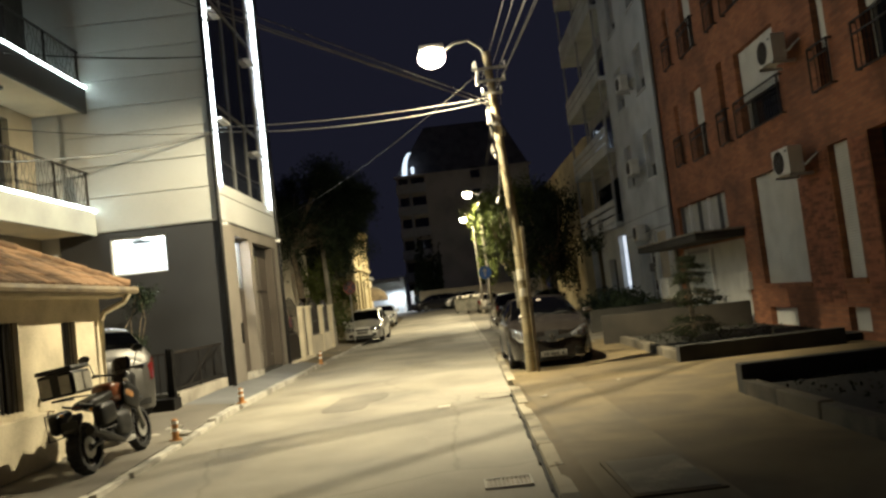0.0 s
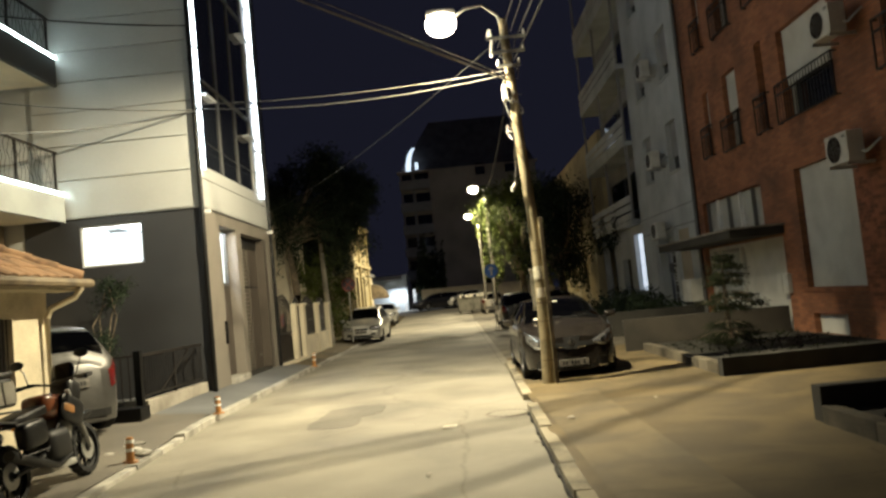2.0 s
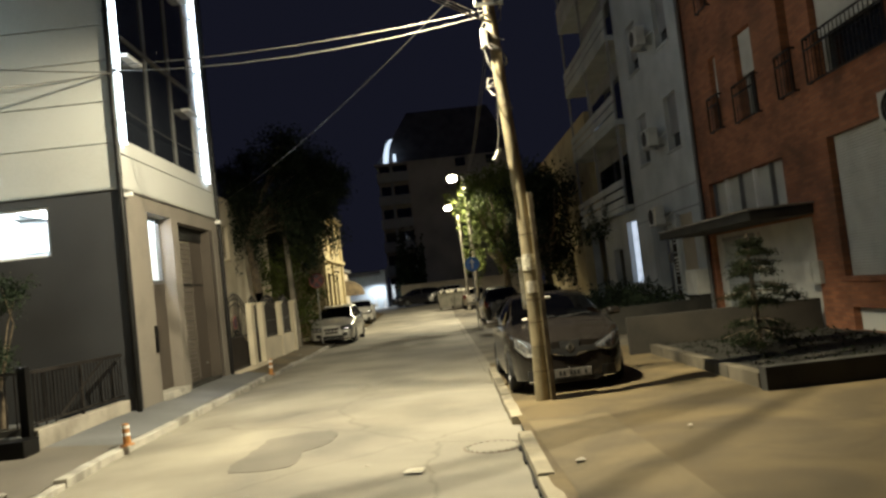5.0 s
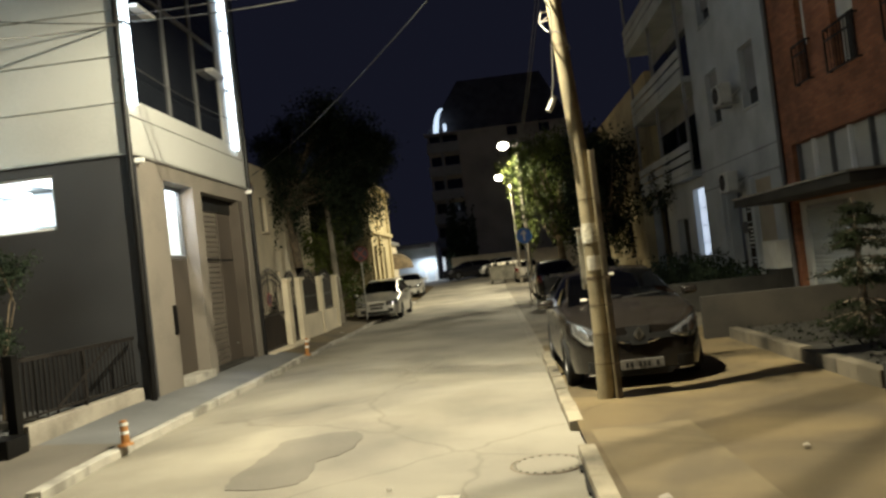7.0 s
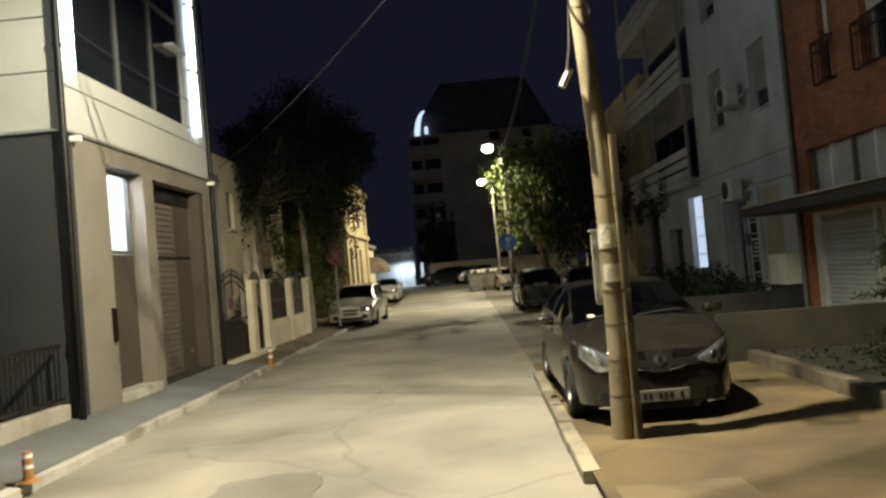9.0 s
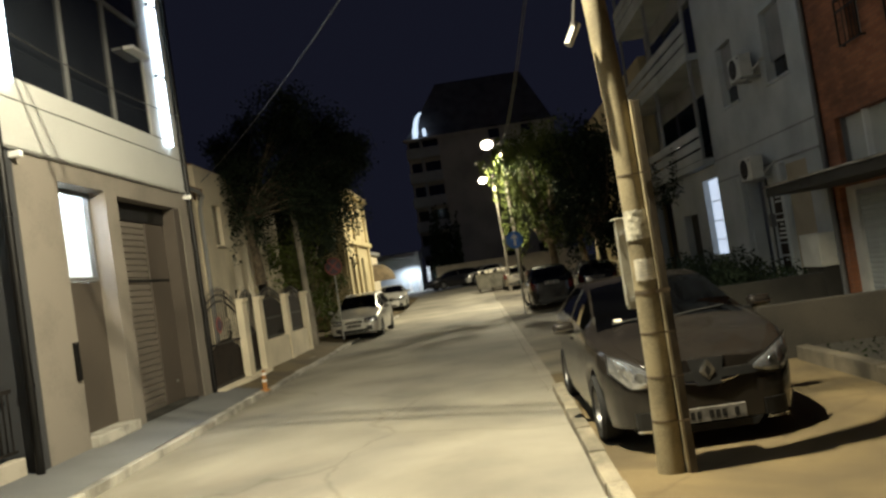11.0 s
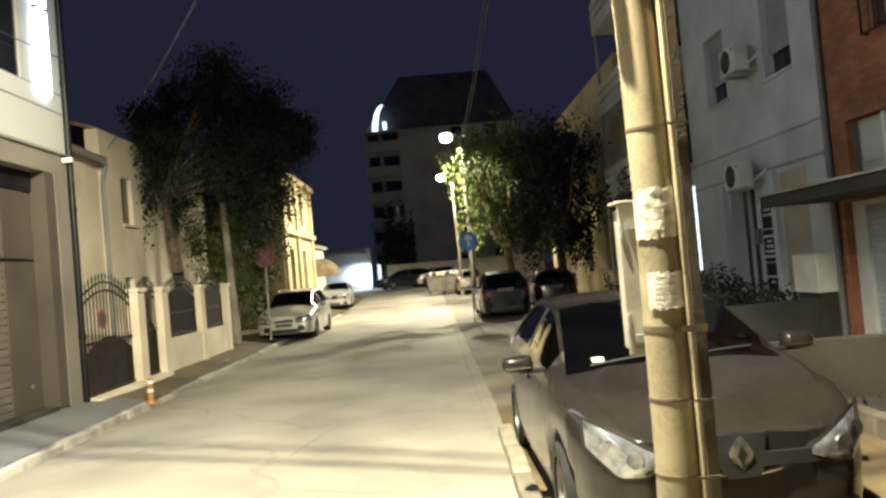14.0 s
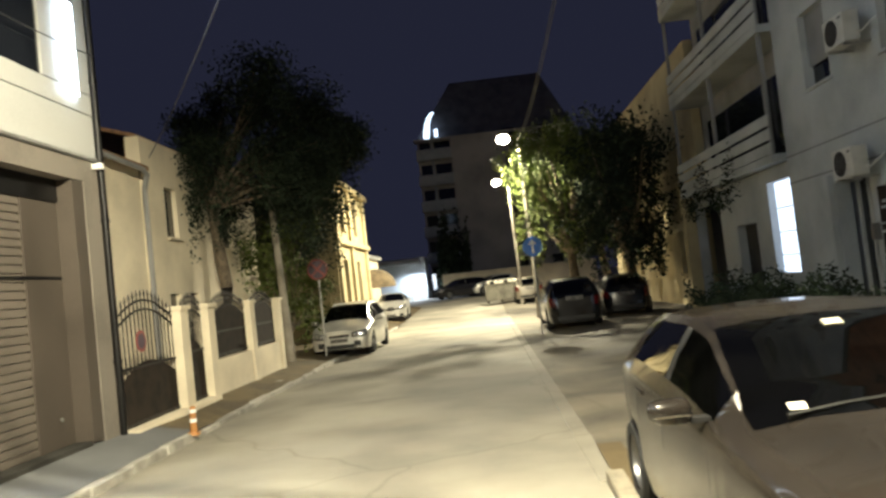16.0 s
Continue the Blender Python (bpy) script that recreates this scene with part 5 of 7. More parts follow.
# next lamps down the street
def lamp_post(x, y, lamp, h):
    z0 = rise(y)
    p = thing("street_lamp", "pale concrete street lamp post with a glowing warm lamp", "street lamp", "street lamps", at=pose(x, y, z0))
    part("post", tube(B(), [(x, y, z0), (x, y, z0 + h / 2), (x - 0.05, y, z0 + h)], [0.13, 0.11, 0.09], 14), M_CONC, p, smooth=True)
    part("arm", tube(B(), [(x - 0.05, y, h - 0.2), (x - 0.25, y, h + 0.15), (lamp[0] + 0.15, lamp[1], lamp[2] + 0.12)], 0.03, 8), M_STEELG, p, smooth=True)
    street_head(p, lamp[0], lamp[1], lamp[2], 0)


lamp_post(1.95, 45.1, LAMP2, 7.5)
lamp_post(1.9, 58.1, LAMP3, 7.6)


# ---------- signs and bollards ----------
def round_sign(x, y, z, ground, label, blue_only):
    s = thing("traffic_sign", label, "traffic sign", at=pose(x, y, ground))
    part("post", rod(B(), (x, y, ground), (x, y, z + 0.3), 0.028, n=10), M_STEELG, s, smooth=True)
    part("face", disc(B(), (x, y - 0.045, z), (0, 1, 0), 0.30, 0.012, 32), M_BLUE if blue_only else M_LAMPB, s)
    if blue_only:
        bm = B()
        box(bm, x - 0.035, x + 0.035, y - 0.062, y - 0.053, z - 0.2, z + 0.08)
        plate(bm, [(x - 0.13, y - 0.062, z + 0.06), (x + 0.13, y - 0.062, z + 0.06), (x, y - 0.062, z + 0.22)], 0.008, (0, 1, 0))
        part("arrow", bm, M_WHITE, s, "white arrow pointing up")
    else:
        bm = B()
        tube(bm, [(x + 0.275 * math.cos(a), y - 0.055, z + 0.275 * math.sin(a)) for a in [2 * math.pi * k / 32 for k in range(33)]], 0.024, 6)
        part("rim", bm, M_LAMPR, s, "red ring")
        for a in (45, -45):
            part("bar", box(B(), -0.26, 0.26, -0.006, 0.006, -0.025, 0.025, m=Matrix.Translation((x, y - 0.056, z)) @ Matrix.Rotation(radians(a), 4, "Y")), M_LAMPR, s)
    return s


round_sign(1.38, 36.1, 2.64, 0.02, "round blue sign with a white arrow on a steel post", True)
round_sign(-4.82, 34.6, 2.62, 0.15, "round no-stopping sign with red cross on a post", False)
tp = thing("wooden_pole", "slim weathered pole beside the yard fence", "utility pole", at=pose(-5.55, 33.6, 0.12))
part("shaft", tube(B(), [(-5.55, 33.6, 0.1), (-5.62, 33.6, 2.2), (-5.75, 33.6, 5.8)], [0.12, 0.1, 0.08], 12), M_CONC, tp, smooth=True)


def bollard(x, y, z, tilt, h):
    b = thing("bollard", "small orange plastic bollard with white reflective bands", "bollard", "bollards along the kerb", at=pose(x, y, z, tilt, tilt * 0.6, 20))
    part("base", rod(B(), (0, 0, -0.01), (0, 0, 0.03), 0.095, 0.085, n=16), M_ORANGE, b, smooth=True, world=False)
    part("post", rod(B(), (0, 0, 0.03), (0, 0, 0.45), 0.05, 0.042, n=16), M_ORANGE, b, smooth=True, world=False)
    for zz_ in (0.2, 0.36):
        part("band", rod(B(), (0, 0, zz_), (0, 0, zz_ + 0.06), 0.0495, 0.0485, n=16), M_WHITE, b, "white reflective band", smooth=True, world=False)
    part("cap", rod(B(), (0, 0, 0.45), (0, 0, 0.47), 0.04, 0.02, n=16), M_ORANGE, b, smooth=True, world=False)
    b.scale = (1, 1, h)


for x, y, z, t, h in ((-4.42, 11.2, 0.05, 2, 0.66), (-4.45, 14.8, 0.10, -2, 0.62), (-4.52, 23.9, 0.07, 3, 0.85)):
    bollard(x, y, z, t, h)
stones = random.Random(4)
for k in range(7):
    bm = B()
    bmesh.ops.create_icosphere(bm, subdivisions=1, radius=stones.uniform(0.05, 0.11))
    for v in bm.verts:
        v.co = Vector((v.co.x * stones.uniform(0.8, 1.5), v.co.y * stones.uniform(0.8, 1.5), v.co.z * 0.4))
    bmesh.ops.translate(bm, verts=bm.verts, vec=(-4.75 + stones.uniform(-0.25, 0.35), 12.2 + stones.uniform(-0.6, 0.7), 0.07))
    tagged(new("concrete_rubble", mesh_of(bm, "concrete_rubble", M_KERB)), "broken lump of pale concrete by the kerb", "rubble", "broken kerb pieces")
ch = thing("wheel_stop", "low yellow and black parking stop on the yard ground", "parking stop", at=pose(-6.24, 14.66, 0.12, 0, 0, 35))
for k in range(4):
    part("segment", box(B(), -0.28 + 0.14 * k, -0.145 + 0.14 * k, -0.06, 0.06, -0.01, 0.05, 0.01), M_RUBBER if k % 2 else mat("yellow_rubber", (0.7, 0.45, 0.05), 0.6), ch, world=False)

# ---------- yard fence and gates ----------
def pillar(y0, y1, h):
    p = thing("fence_pillar", "cream plastered fence pillar with a flat cap", "pillar", "yard fence pillars", at=pose(-5.5, (y0 + y1) / 2, 0.15))
    part("shaft", box(B(), -5.65, -5.35, y0, y1, 0.05, h - 0.08, 0.01), M_CREAM, p)
    part("cap", box(B(), -5.69, -5.31, y0 - 0.04, y1 + 0.04, h - 0.08, h, 0.012), M_CREAM, p)


for a, b in ((25.85, 26.2), (27.15, 27.5), (29.75, 30.05), (32.0, 32.3)):
    pillar(a, b, 1.94)
for a, b in ((27.5, 29.75), (30.05, 32.0)):
    tagged(new("fence_wall", mesh_of(box(B(), -5.61, -5.39, a, b, 0.05, 0.84, 0.01), "fence_wall", M_CREAM)), "low cream wall between the fence pillars", "wall", "yard fence walls")


def iron_panel(name, label, y0, y1, z0, zside, zmid, step, solid):
    g = thing(name, label, "gate" if "gate" in name else "fence", at=pose(-5.5, (y0 + y1) / 2, z0))
    n = int((y1 - y0) / step)

    def top(y):
        return zside + (zmid - zside) * math.sin(math.pi * (y - y0) / (y1 - y0))

    for i in range(n + 1):
        y = y0 + 0.03 + (y1 - y0 - 0.06) * i / n
        bm = B()
        rod(bm, (-5.5, y, z0), (-5.5, y, top(y) + 0.08), 0.011, n=6)
        rod(bm, (-5.5, y, top(y) + 0.08), (-5.5, y, top(y) + 0.18), 0.022, 0.002, n=6)
        part("bar", bm, M_IRON, g)
    for off in (0.0, -0.14):
        part("rail", tube(B(), [(-5.5, y0 + (y1 - y0) * i / 12, top(y0 + (y1 - y0) * i / 12) + off) for i in range(13)], 0.018, 6), M_IRON, g)
    for z in (z0 + 0.05, z0 + (zside - z0) * 0.55):
        part("rail", box(B(), -5.52, -5.48, y0, y1, z - 0.02, z + 0.02), M_IRON, g)
    if solid:
        bm = B()
        loop = [(-5.485, y0 + 0.03, z0), (-5.485, y1 - 0.03, z0)] + [(-5.485, y1 - 0.03 - (y1 - y0 - 0.06) * i / 12, z0 + (zside - z0) * solid + 0.28 * math.sin(math.pi * i / 12)) for i in range(13)]
        plate(bm, loop, 0.006, (-1, 0, 0))
        part("sheet", bm, M_DKSHEET, g, "dark sheet-metal infill")
    return g


iron_panel("yard_gate", "arched dark iron yard gate with spear tips, closed", 23.75, 25.82, 0.2, 1.78, 2.08, 0.13, 0.42)
iron_panel("garden_gate", "narrow arched dark iron garden gate, closed", 26.22, 27.13, 0.2, 1.85, 2.0, 0.11, 0.5)
iron_panel("fence_panel", "arched iron fence panel on a low wall", 27.54, 29.71, 0.86, 1.78, 2.02, 0.12, 0.85)
iron_panel("fence_panel", "arched iron fence panel on a low wall", 30.09, 31.96, 0.86, 1.78, 2.0, 0.12, 0.85)
ns = thing("gate_sign", "small round no-parking plate hung on the yard gate", "sign", at=pose(-5.46, 24.55, 1.45))
part("plate", disc(B(), (-5.47, 24.55, 1.45), (1, 0, 0), 0.17, 0.008, 24), M_LAMPR, ns)
part("centre", disc(B(), (-5.464, 24.55, 1.45), (1, 0, 0), 0.12, 0.008, 24), M_LAMPB, ns)

structure("gate_threshold", box(B(), -5.72, -5.22, 23.72, 27.14, 0.06, 0.215, 0.012), M_CREAM, "pale plastered threshold under the yard gates", "threshold")

# railing on a low wall beside the grey front
rw = thing("yard_railing", "dark iron railing on a low concrete wall by the drive", "railing", at=pose(-5.7, 16.3, 0.15))
A, Bp = Vector((-5.76, 14.9, 0.0)), Vector((-5.64, 17.68, 0.0))
d = (Bp - A)
ang = math.degrees(math.atan2(d.y, d.x))
mrail = pose(A.x, A.y, 0, 0, 0, ang)
Ln = d.length
part("base_wall", box(B(), 0, Ln, -0.1, 0.1, 0.0, 0.42, 0.015, mrail), M_CONC, rw)
part("post", box(B(), -0.14, -0.03, -0.06, 0.06, 0.1, 1.28, 0.006, mrail), M_BLACK, rw)
part("rail", box(B(), 0, Ln, -0.02, 0.02, 1.17, 1.22, 0, mrail), M_IRON, rw)
part("rail", box(B(), 0, Ln, -0.02, 0.02, 0.48, 0.51, 0, mrail), M_IRON, rw)
for k in range(28):
    u = (k + 0.5) * Ln / 28
    part("bar", box(B(), u - 0.008, u + 0.008, -0.008, 0.008, 0.51, 1.17, 0, mrail), M_IRON, rw)
part("brace", box(B(), -0.75, 0.75, -0.03, -0.02, -0.02, 0.02, 0, mrail @ Matrix.Translation((Ln / 2, 0, 0.84)) @ Matrix.Rotation(radians(-26), 4, "Y")), M_IRON, rw)
part("post", box(B(), Ln / 2 - 0.02, Ln / 2 + 0.02, -0.02, 0.02, 0.4, 1.2, 0, mrail), M_IRON, rw)
rb = thing("drive_railing", "dark iron railing behind the drive", "railing", at=pose(-7.5, 16.4, 0.2))
part("rail", box(B(), -9.0, -5.9, 16.32, 16.36, 1.12, 1.16), M_IRON, rb)
for k in range(20):
    part("bar", box(B(), -9.0 + 0.15 * k, -8.98 + 0.15 * k, 16.33, 16.35, 0.2, 1.12), M_IRON, rb)
part("base", box(B(), -9.0, -5.9, 16.2, 16.5, 0.05, 0.3, 0.01), M_DKCONC, rb)
tagged(new("black_block", mesh_of(box(B(), -6.35, -5.58, 14.35, 14.75, 0.1, 0.36, 0.015), "black_block", M_BLACK)), "low black block at the end of the railing", "kerb block")

# ---------- air conditioners ----------
def air_con(x, y, z):
    a = thing("air_conditioner", "white outdoor air conditioning unit on wall brackets", "air conditioner", "wall air conditioners", at=pose(x, y, z))
    part("casing", box(B(), -0.14, 0.14, -0.37, 0.37, -0.26, 0.26, 0.015), M_ACW, a, world=False)
    bm = B()
    disc(bm, (-0.143, 0.07, 0), (1, 0, 0), 0.225, 0.012, 28)
    part("fan_well", bm, M_DKSHEET, a, "dark round fan opening", world=False)
    bm = B()
    for r in (0.07, 0.14, 0.21):
        tube(bm, [(-0.153, 0.07 + r * math.cos(t), r * math.sin(t)) for t in [2 * math.pi * k / 20 for k in range(21)]], 0.004, 4)
    for k in range(8):
        t_ = math.pi * k / 4
        rod(bm, (-0.154, 0.07 + 0.03 * math.cos(t_), 0.03 * math.sin(t_)), (-0.154, 0.07 + 0.22 * math.cos(t_), 0.22 * math.sin(t_)), 0.003, n=4)
    part("grille", bm, M_FRAME, a, "dark wire fan guard", world=False)
    part("badge", box(B(), -0.146, -0.139, -0.33, -0.22, 0.16, 0.20), M_FRAME, a, world=False)
    for yy in (-0.3, 0.3):
        part("bracket", box(B(), -0.14, 0.32, yy - 0.02, yy + 0.02, -0.31, -0.262), M_STEELG, a, world=False)
    part("pipe", tube(B(), [(0.1, -0.36, -0.1), (0.12, -0.46, -0.14), (0.2, -0.55, -0.05), (0.33, -0.55, 0.05)], 0.018, 6), M_ACW, a, world=False)


for x, y, z in ((6.53, 14.80, 3.52), (6.53, 14.85, 5.72), (6.5, 26.6, 5.42), (6.5, 26.9, 3.15), (6.5, 26.6, 8.4)):
    air_con(x, y, z)

# ---------- planting beds before the brick house ----------
def bed(name, loop, z, label):
    bm = B()
    plate(bm, [(x, y, z) for x, y in loop], 0.3)
    return structure(name, bm, M_SOIL, label, "planting bed")


bed("ground_bed_north", [(3.8, 13.75), (6.94, 13.75), (6.94, 18.6), (3.72, 18.85)], 0.22, "dark soil of the planting bed with sparse weeds")
bed("ground_bed_south", [(3.35, 1.0), (6.94, 1.0), (6.94, 9.5), (3.35, 9.5)], 0.2, "dark soil of the nearer planting bed")
k1 = tagged(new("bed_kerb_north"), "concrete edging of the planting bed", "kerb", "", "structure")
em = kerb_mesh(0.16, 0.98, 0.17, 31)
em.materials[0] = M_BEDK
for k in range(5):
    piece("edging_stone", em, k1, pose(3.64 + 0.012 * k + random.uniform(-0.01, 0.01), 13.8 + 1.0 * k, 0.085 + random.uniform(-0.015, 0.01), 0, 0, -0.8))
for k in range(9):
    piece("edging_stone", em, k1, pose(3.2 + random.uniform(-0.01, 0.01), 0.5 + 1.0 * k, 0.085 + random.uniform(-0.01, 0.01)))
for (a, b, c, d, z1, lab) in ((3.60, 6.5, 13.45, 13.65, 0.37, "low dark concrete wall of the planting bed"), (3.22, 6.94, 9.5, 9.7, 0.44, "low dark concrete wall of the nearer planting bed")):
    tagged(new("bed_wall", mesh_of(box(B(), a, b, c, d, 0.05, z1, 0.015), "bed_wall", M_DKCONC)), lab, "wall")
mw = pose(3.36, 19.0, 0, 0, 0, -5.5)
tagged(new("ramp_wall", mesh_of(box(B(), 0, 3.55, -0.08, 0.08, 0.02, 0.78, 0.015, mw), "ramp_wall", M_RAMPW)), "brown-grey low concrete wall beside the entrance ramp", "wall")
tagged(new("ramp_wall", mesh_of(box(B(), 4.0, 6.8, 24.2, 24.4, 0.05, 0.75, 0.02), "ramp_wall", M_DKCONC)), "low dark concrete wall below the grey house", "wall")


# ---------- plants ----------
def leaves_mesh(name, pts, size, rng, material, droop=0.0, slim=0.55):
    """Many small bent leaves, two faces each, at the given points."""
    n = len(pts)
    pts = np.asarray(pts)
    a = rng.normal(size=(n, 3))
    a[:, 2] -= droop
    a /= np.linalg.norm(a, axis=1)[:, None]
    b = np.cross(a, rng.normal(size=(n, 3)))
    b /= np.linalg.norm(b, axis=1)[:, None]
    c = np.cross(a, b)
    s = size * rng.uniform(0.6, 1.35, size=(n, 1))
    v = np.empty((n, 4, 3))
    v[:, 0] = pts
    v[:, 1] = pts + a * s * 0.5 + b * s * slim * 0.5 + c * s * 0.1
    v[:, 2] = pts + a * s
    v[:, 3] = pts + a * s * 0.5 - b * s * slim * 0.5 + c * s * 0.1
    f = np.arange(n * 4).reshape(n, 4)
    tri = np.concatenate([f[:, [0, 1, 2]], f[:, [0, 2, 3]]])
    me = bpy.data.meshes.new(name)
    me.from_pydata(v.reshape(-1, 3).tolist(), [], tri.tolist())
    me.materials.append(material)
    return me


def add_crown(parent, name, me, label):
    o = new(name, me)
    o.parent = parent
    o.matrix_parent_inverse = parent.matrix_basis.inverted()
    tagged(o, label)
    return o


def broad_tree(name, label, x, y, z, trunk_h, r0, clumps, per, size, material, seed, droop=0.0, strands=0):
    rng = np.random.default_rng(seed)
    rr = random.Random(seed)
    t = thing(name, label, "tree", at=pose(x, y, z))
    top = Vector((x + rr.uniform(-0.2, 0.2), y, z + trunk_h))
    part("trunk", tube(B(), [(x, y, z - 0.1), (x + 0.05, y, z + trunk_h * 0.5), top], [r0 * 1.25, r0, r0 * 0.8], 12), M_BARK, t, smooth=True)
    pts = []
    for cx, cy, cz, rad in clumps:
        c = Vector((cx, cy, cz))
        mid = top.lerp(c, 0.5) + Vector((rr.uniform(-0.2, 0.2), rr.uniform(-0.2, 0.2), 0.15))
        part("limb", tube(B(), [top - Vector((0, 0, 0.2)), mid, c], [r0 * 0.45, r0 * 0.28, 0.015], 7), M_BARK, t, smooth=True)
        for k in range(14):
            dirn = rng.normal(size=3)
            dirn /= np.linalg.norm(dirn)
            sub = np.array(c) + dirn * rad * rng.uniform(0.35, 0.95) * np.array([1, 1, 0.8])
            m = per // 14
            if strands and rng.uniform() < strands:
                ln = rng.uniform(0.5, 1.6)
                tt = rng.uniform(size=(m, 1)) ** 0.8
                pts.append(sub + np.array([0, 0, -1.0]) * tt * ln + rng.normal(size=(m, 3)) * np.array([0.10, 0.10, 0.05]))
            else:
                pts.append(sub + rng.normal(size=(m, 3)) * rad * 0.24)
    add_crown(t, "crown", leaves_mesh("crown", np.concatenate(pts), size, rng, material, droop), "crown of small leaves")
    return t


rc = random.Random(21)
cl_ = [(2.6 + rc.uniform(-0.9, 3.3), 45.5 + rc.uniform(-2.6, 2.0), 5.2 + rc.uniform(-1.6, 2.3), rc.uniform(0.8, 1.25)) for _ in range(26)]
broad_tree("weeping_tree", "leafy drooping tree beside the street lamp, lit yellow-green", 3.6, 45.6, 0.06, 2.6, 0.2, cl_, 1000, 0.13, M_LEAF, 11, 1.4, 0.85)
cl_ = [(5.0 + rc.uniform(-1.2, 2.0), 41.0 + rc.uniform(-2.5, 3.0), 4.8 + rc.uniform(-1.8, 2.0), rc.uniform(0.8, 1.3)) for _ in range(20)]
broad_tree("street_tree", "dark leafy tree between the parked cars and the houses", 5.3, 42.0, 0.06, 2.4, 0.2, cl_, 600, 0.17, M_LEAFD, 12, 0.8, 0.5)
cl_ = [(6.0 + rc.uniform(-1.5, 2.0), 52.0 + rc.uniform(-2, 3.0), 5.5 + rc.uniform(-2.0, 2.6), rc.uniform(1.0, 1.6)) for _ in range(16)]
broad_tree("street_tree", "dark leafy tree further down the street", 6.0, 52.5, 0.1, 2.6, 0.2, cl_, 500, 0.2, M_LEAFD, 13, 0.8, 0.3)
cl_ = [(-5.7 + rc.uniform(-1.9, 1.9), 32.2 + rc.uniform(-1.6, 2.2), 5.55 + rc.uniform(-1.2, 2.1), rc.uniform(0.6, 1.05)) for _ in range(34)]
cl_ += [(-4.9 + rc.uniform(-0.8, 0.7), 34.2 + rc.uniform(-1.2, 1.0), 6.0 + rc.uniform(-0.8, 1.2), rc.uniform(0.6, 0.95)) for _ in range(9)]
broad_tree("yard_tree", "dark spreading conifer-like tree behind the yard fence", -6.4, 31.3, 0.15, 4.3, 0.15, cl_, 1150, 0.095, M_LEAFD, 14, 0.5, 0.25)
cl_ = [(-6.0 + rc.uniform(-1.0, 0.9), 35.5 + rc.uniform(-1.2, 2.0), 2.2 + rc.uniform(-1.3, 2.2), rc.uniform(0.5, 0.85)) for _ in range(16)]
broad_tree("yard_bush", "tall leafy shrub beside the sign", -6.2, 35.8, 0.12, 1.0, 0.07, cl_, 420, 0.12, M_LEAF, 15, 0.4, 0.2)
cl_ = [(-6.3 + rc.uniform(-1.2, 1.0), 38.8 + rc.uniform(-1.2, 1.4), 5.5 + rc.uniform(-2.2, 2.4), rc.uniform(0.7, 1.1)) for _ in range(22)]
cl_ += [(-4.55 + rc.uniform(-0.6, 0.55), 40.0 + rc.uniform(-0.8, 0.8), 7.0 + rc.uniform(-1.0, 1.2), rc.uniform(0.6, 0.9)) for _ in range(11)]
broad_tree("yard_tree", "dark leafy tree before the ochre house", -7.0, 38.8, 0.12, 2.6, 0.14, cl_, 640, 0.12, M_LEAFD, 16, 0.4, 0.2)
cl_ = [(-7.3 + rc.uniform(-0.5, 0.4), 16.9 + rc.uniform(-0.4, 0.3), 1.9 + rc.uniform(-0.8, 0.6), rc.uniform(0.2, 0.35)) for _ in range(9)]
broad_tree("yard_bush", "small dark evergreen against the grey wall", -7.35, 17.0, 0.15, 0.9, 0.05, cl_, 300, 0.06, M_LEAFD, 17, 0.0, 0.0)

sp = thing("spruce", "small dark spruce with tiered branches in the planting bed", "tree", at=pose(4.84, 16.55, 0.2))
part("trunk", tube(B(), [(4.84, 16.55, 0.15), (4.84, 16.55, 1.1), (4.84, 16.55, 2.05)], [0.06, 0.045, 0.008], 8), M_BARK, sp, smooth=True)
rngs = np.random.default_rng(3)
pts = []
bmx = B()
for zt, rad in ((0.36, 0.62), (0.50, 0.78), (0.66, 0.50), (0.98, 0.50), (1.10, 0.74), (1.22, 0.50), (1.46, 0.44), (1.58, 0.34), (1.76, 0.27), (1.90, 0.14)):
    for k in range(11):
        a = rngs.uniform(0, 2 * math.pi)
        L_ = rad * rngs.uniform(0.55, 1.1) * (1.0 + 0.25 * math.cos(a))
        tip = np.array([4.84 + L_ * math.cos(a), 16.55 + L_ * math.sin(a), zt - 0.16 * L_ + rngs.uniform(-0.02, 0.03)])
        base = np.array([4.84, 16.55, zt + 0.05])
        tube(bmx, [tuple(base), tuple((base + tip) / 2 + [0, 0, 0.03]), tuple(tip)], [0.010, 0.007, 0.003], 4)
        tt = rngs.uniform(0.2, 1, size=(60, 1)) ** 0.55
        pts.append(base + (tip - base) * tt + rngs.normal(size=(60, 3)) * np.array([0.05, 0.05, 0.012]))
tagged(part("branch_work", bmx, M_BARK, sp), kind="stuff")
add_crown(sp, "needles", leaves_mesh("needles", np.concatenate(pts), 0.075, rngs, M_NEEDLE, 0.2, 0.25), "dark green needles")


def hedge(name, label, x0, x1, y0, y1, z0, h, n, size, seed, material):
    rng = np.random.default_rng(seed)
    p = np.stack([rng.uniform(x0, x1, n), rng.uniform(y0, y1, n), z0 + rng.uniform(0, 1, n) ** 0.7 * h], 1)
    bumps = 0.55 + 0.45 * np.sin(p[:, 1] * 2.3 + seed) * np.cos(p[:, 0] * 2.9 + seed)
    p[:, 2] = z0 + (p[:, 2] - z0) * bumps
    return tagged(new(name, leaves_mesh(name, p, size, rng, material, -0.4)), label, "shrub", "", "stuff")


hedge("shrubs", "dark low shrubs below the grey house", 5.2, 6.75, 25.2, 34.5, 0.1, 1.35, 9000, 0.11, 1, M_LEAFD)
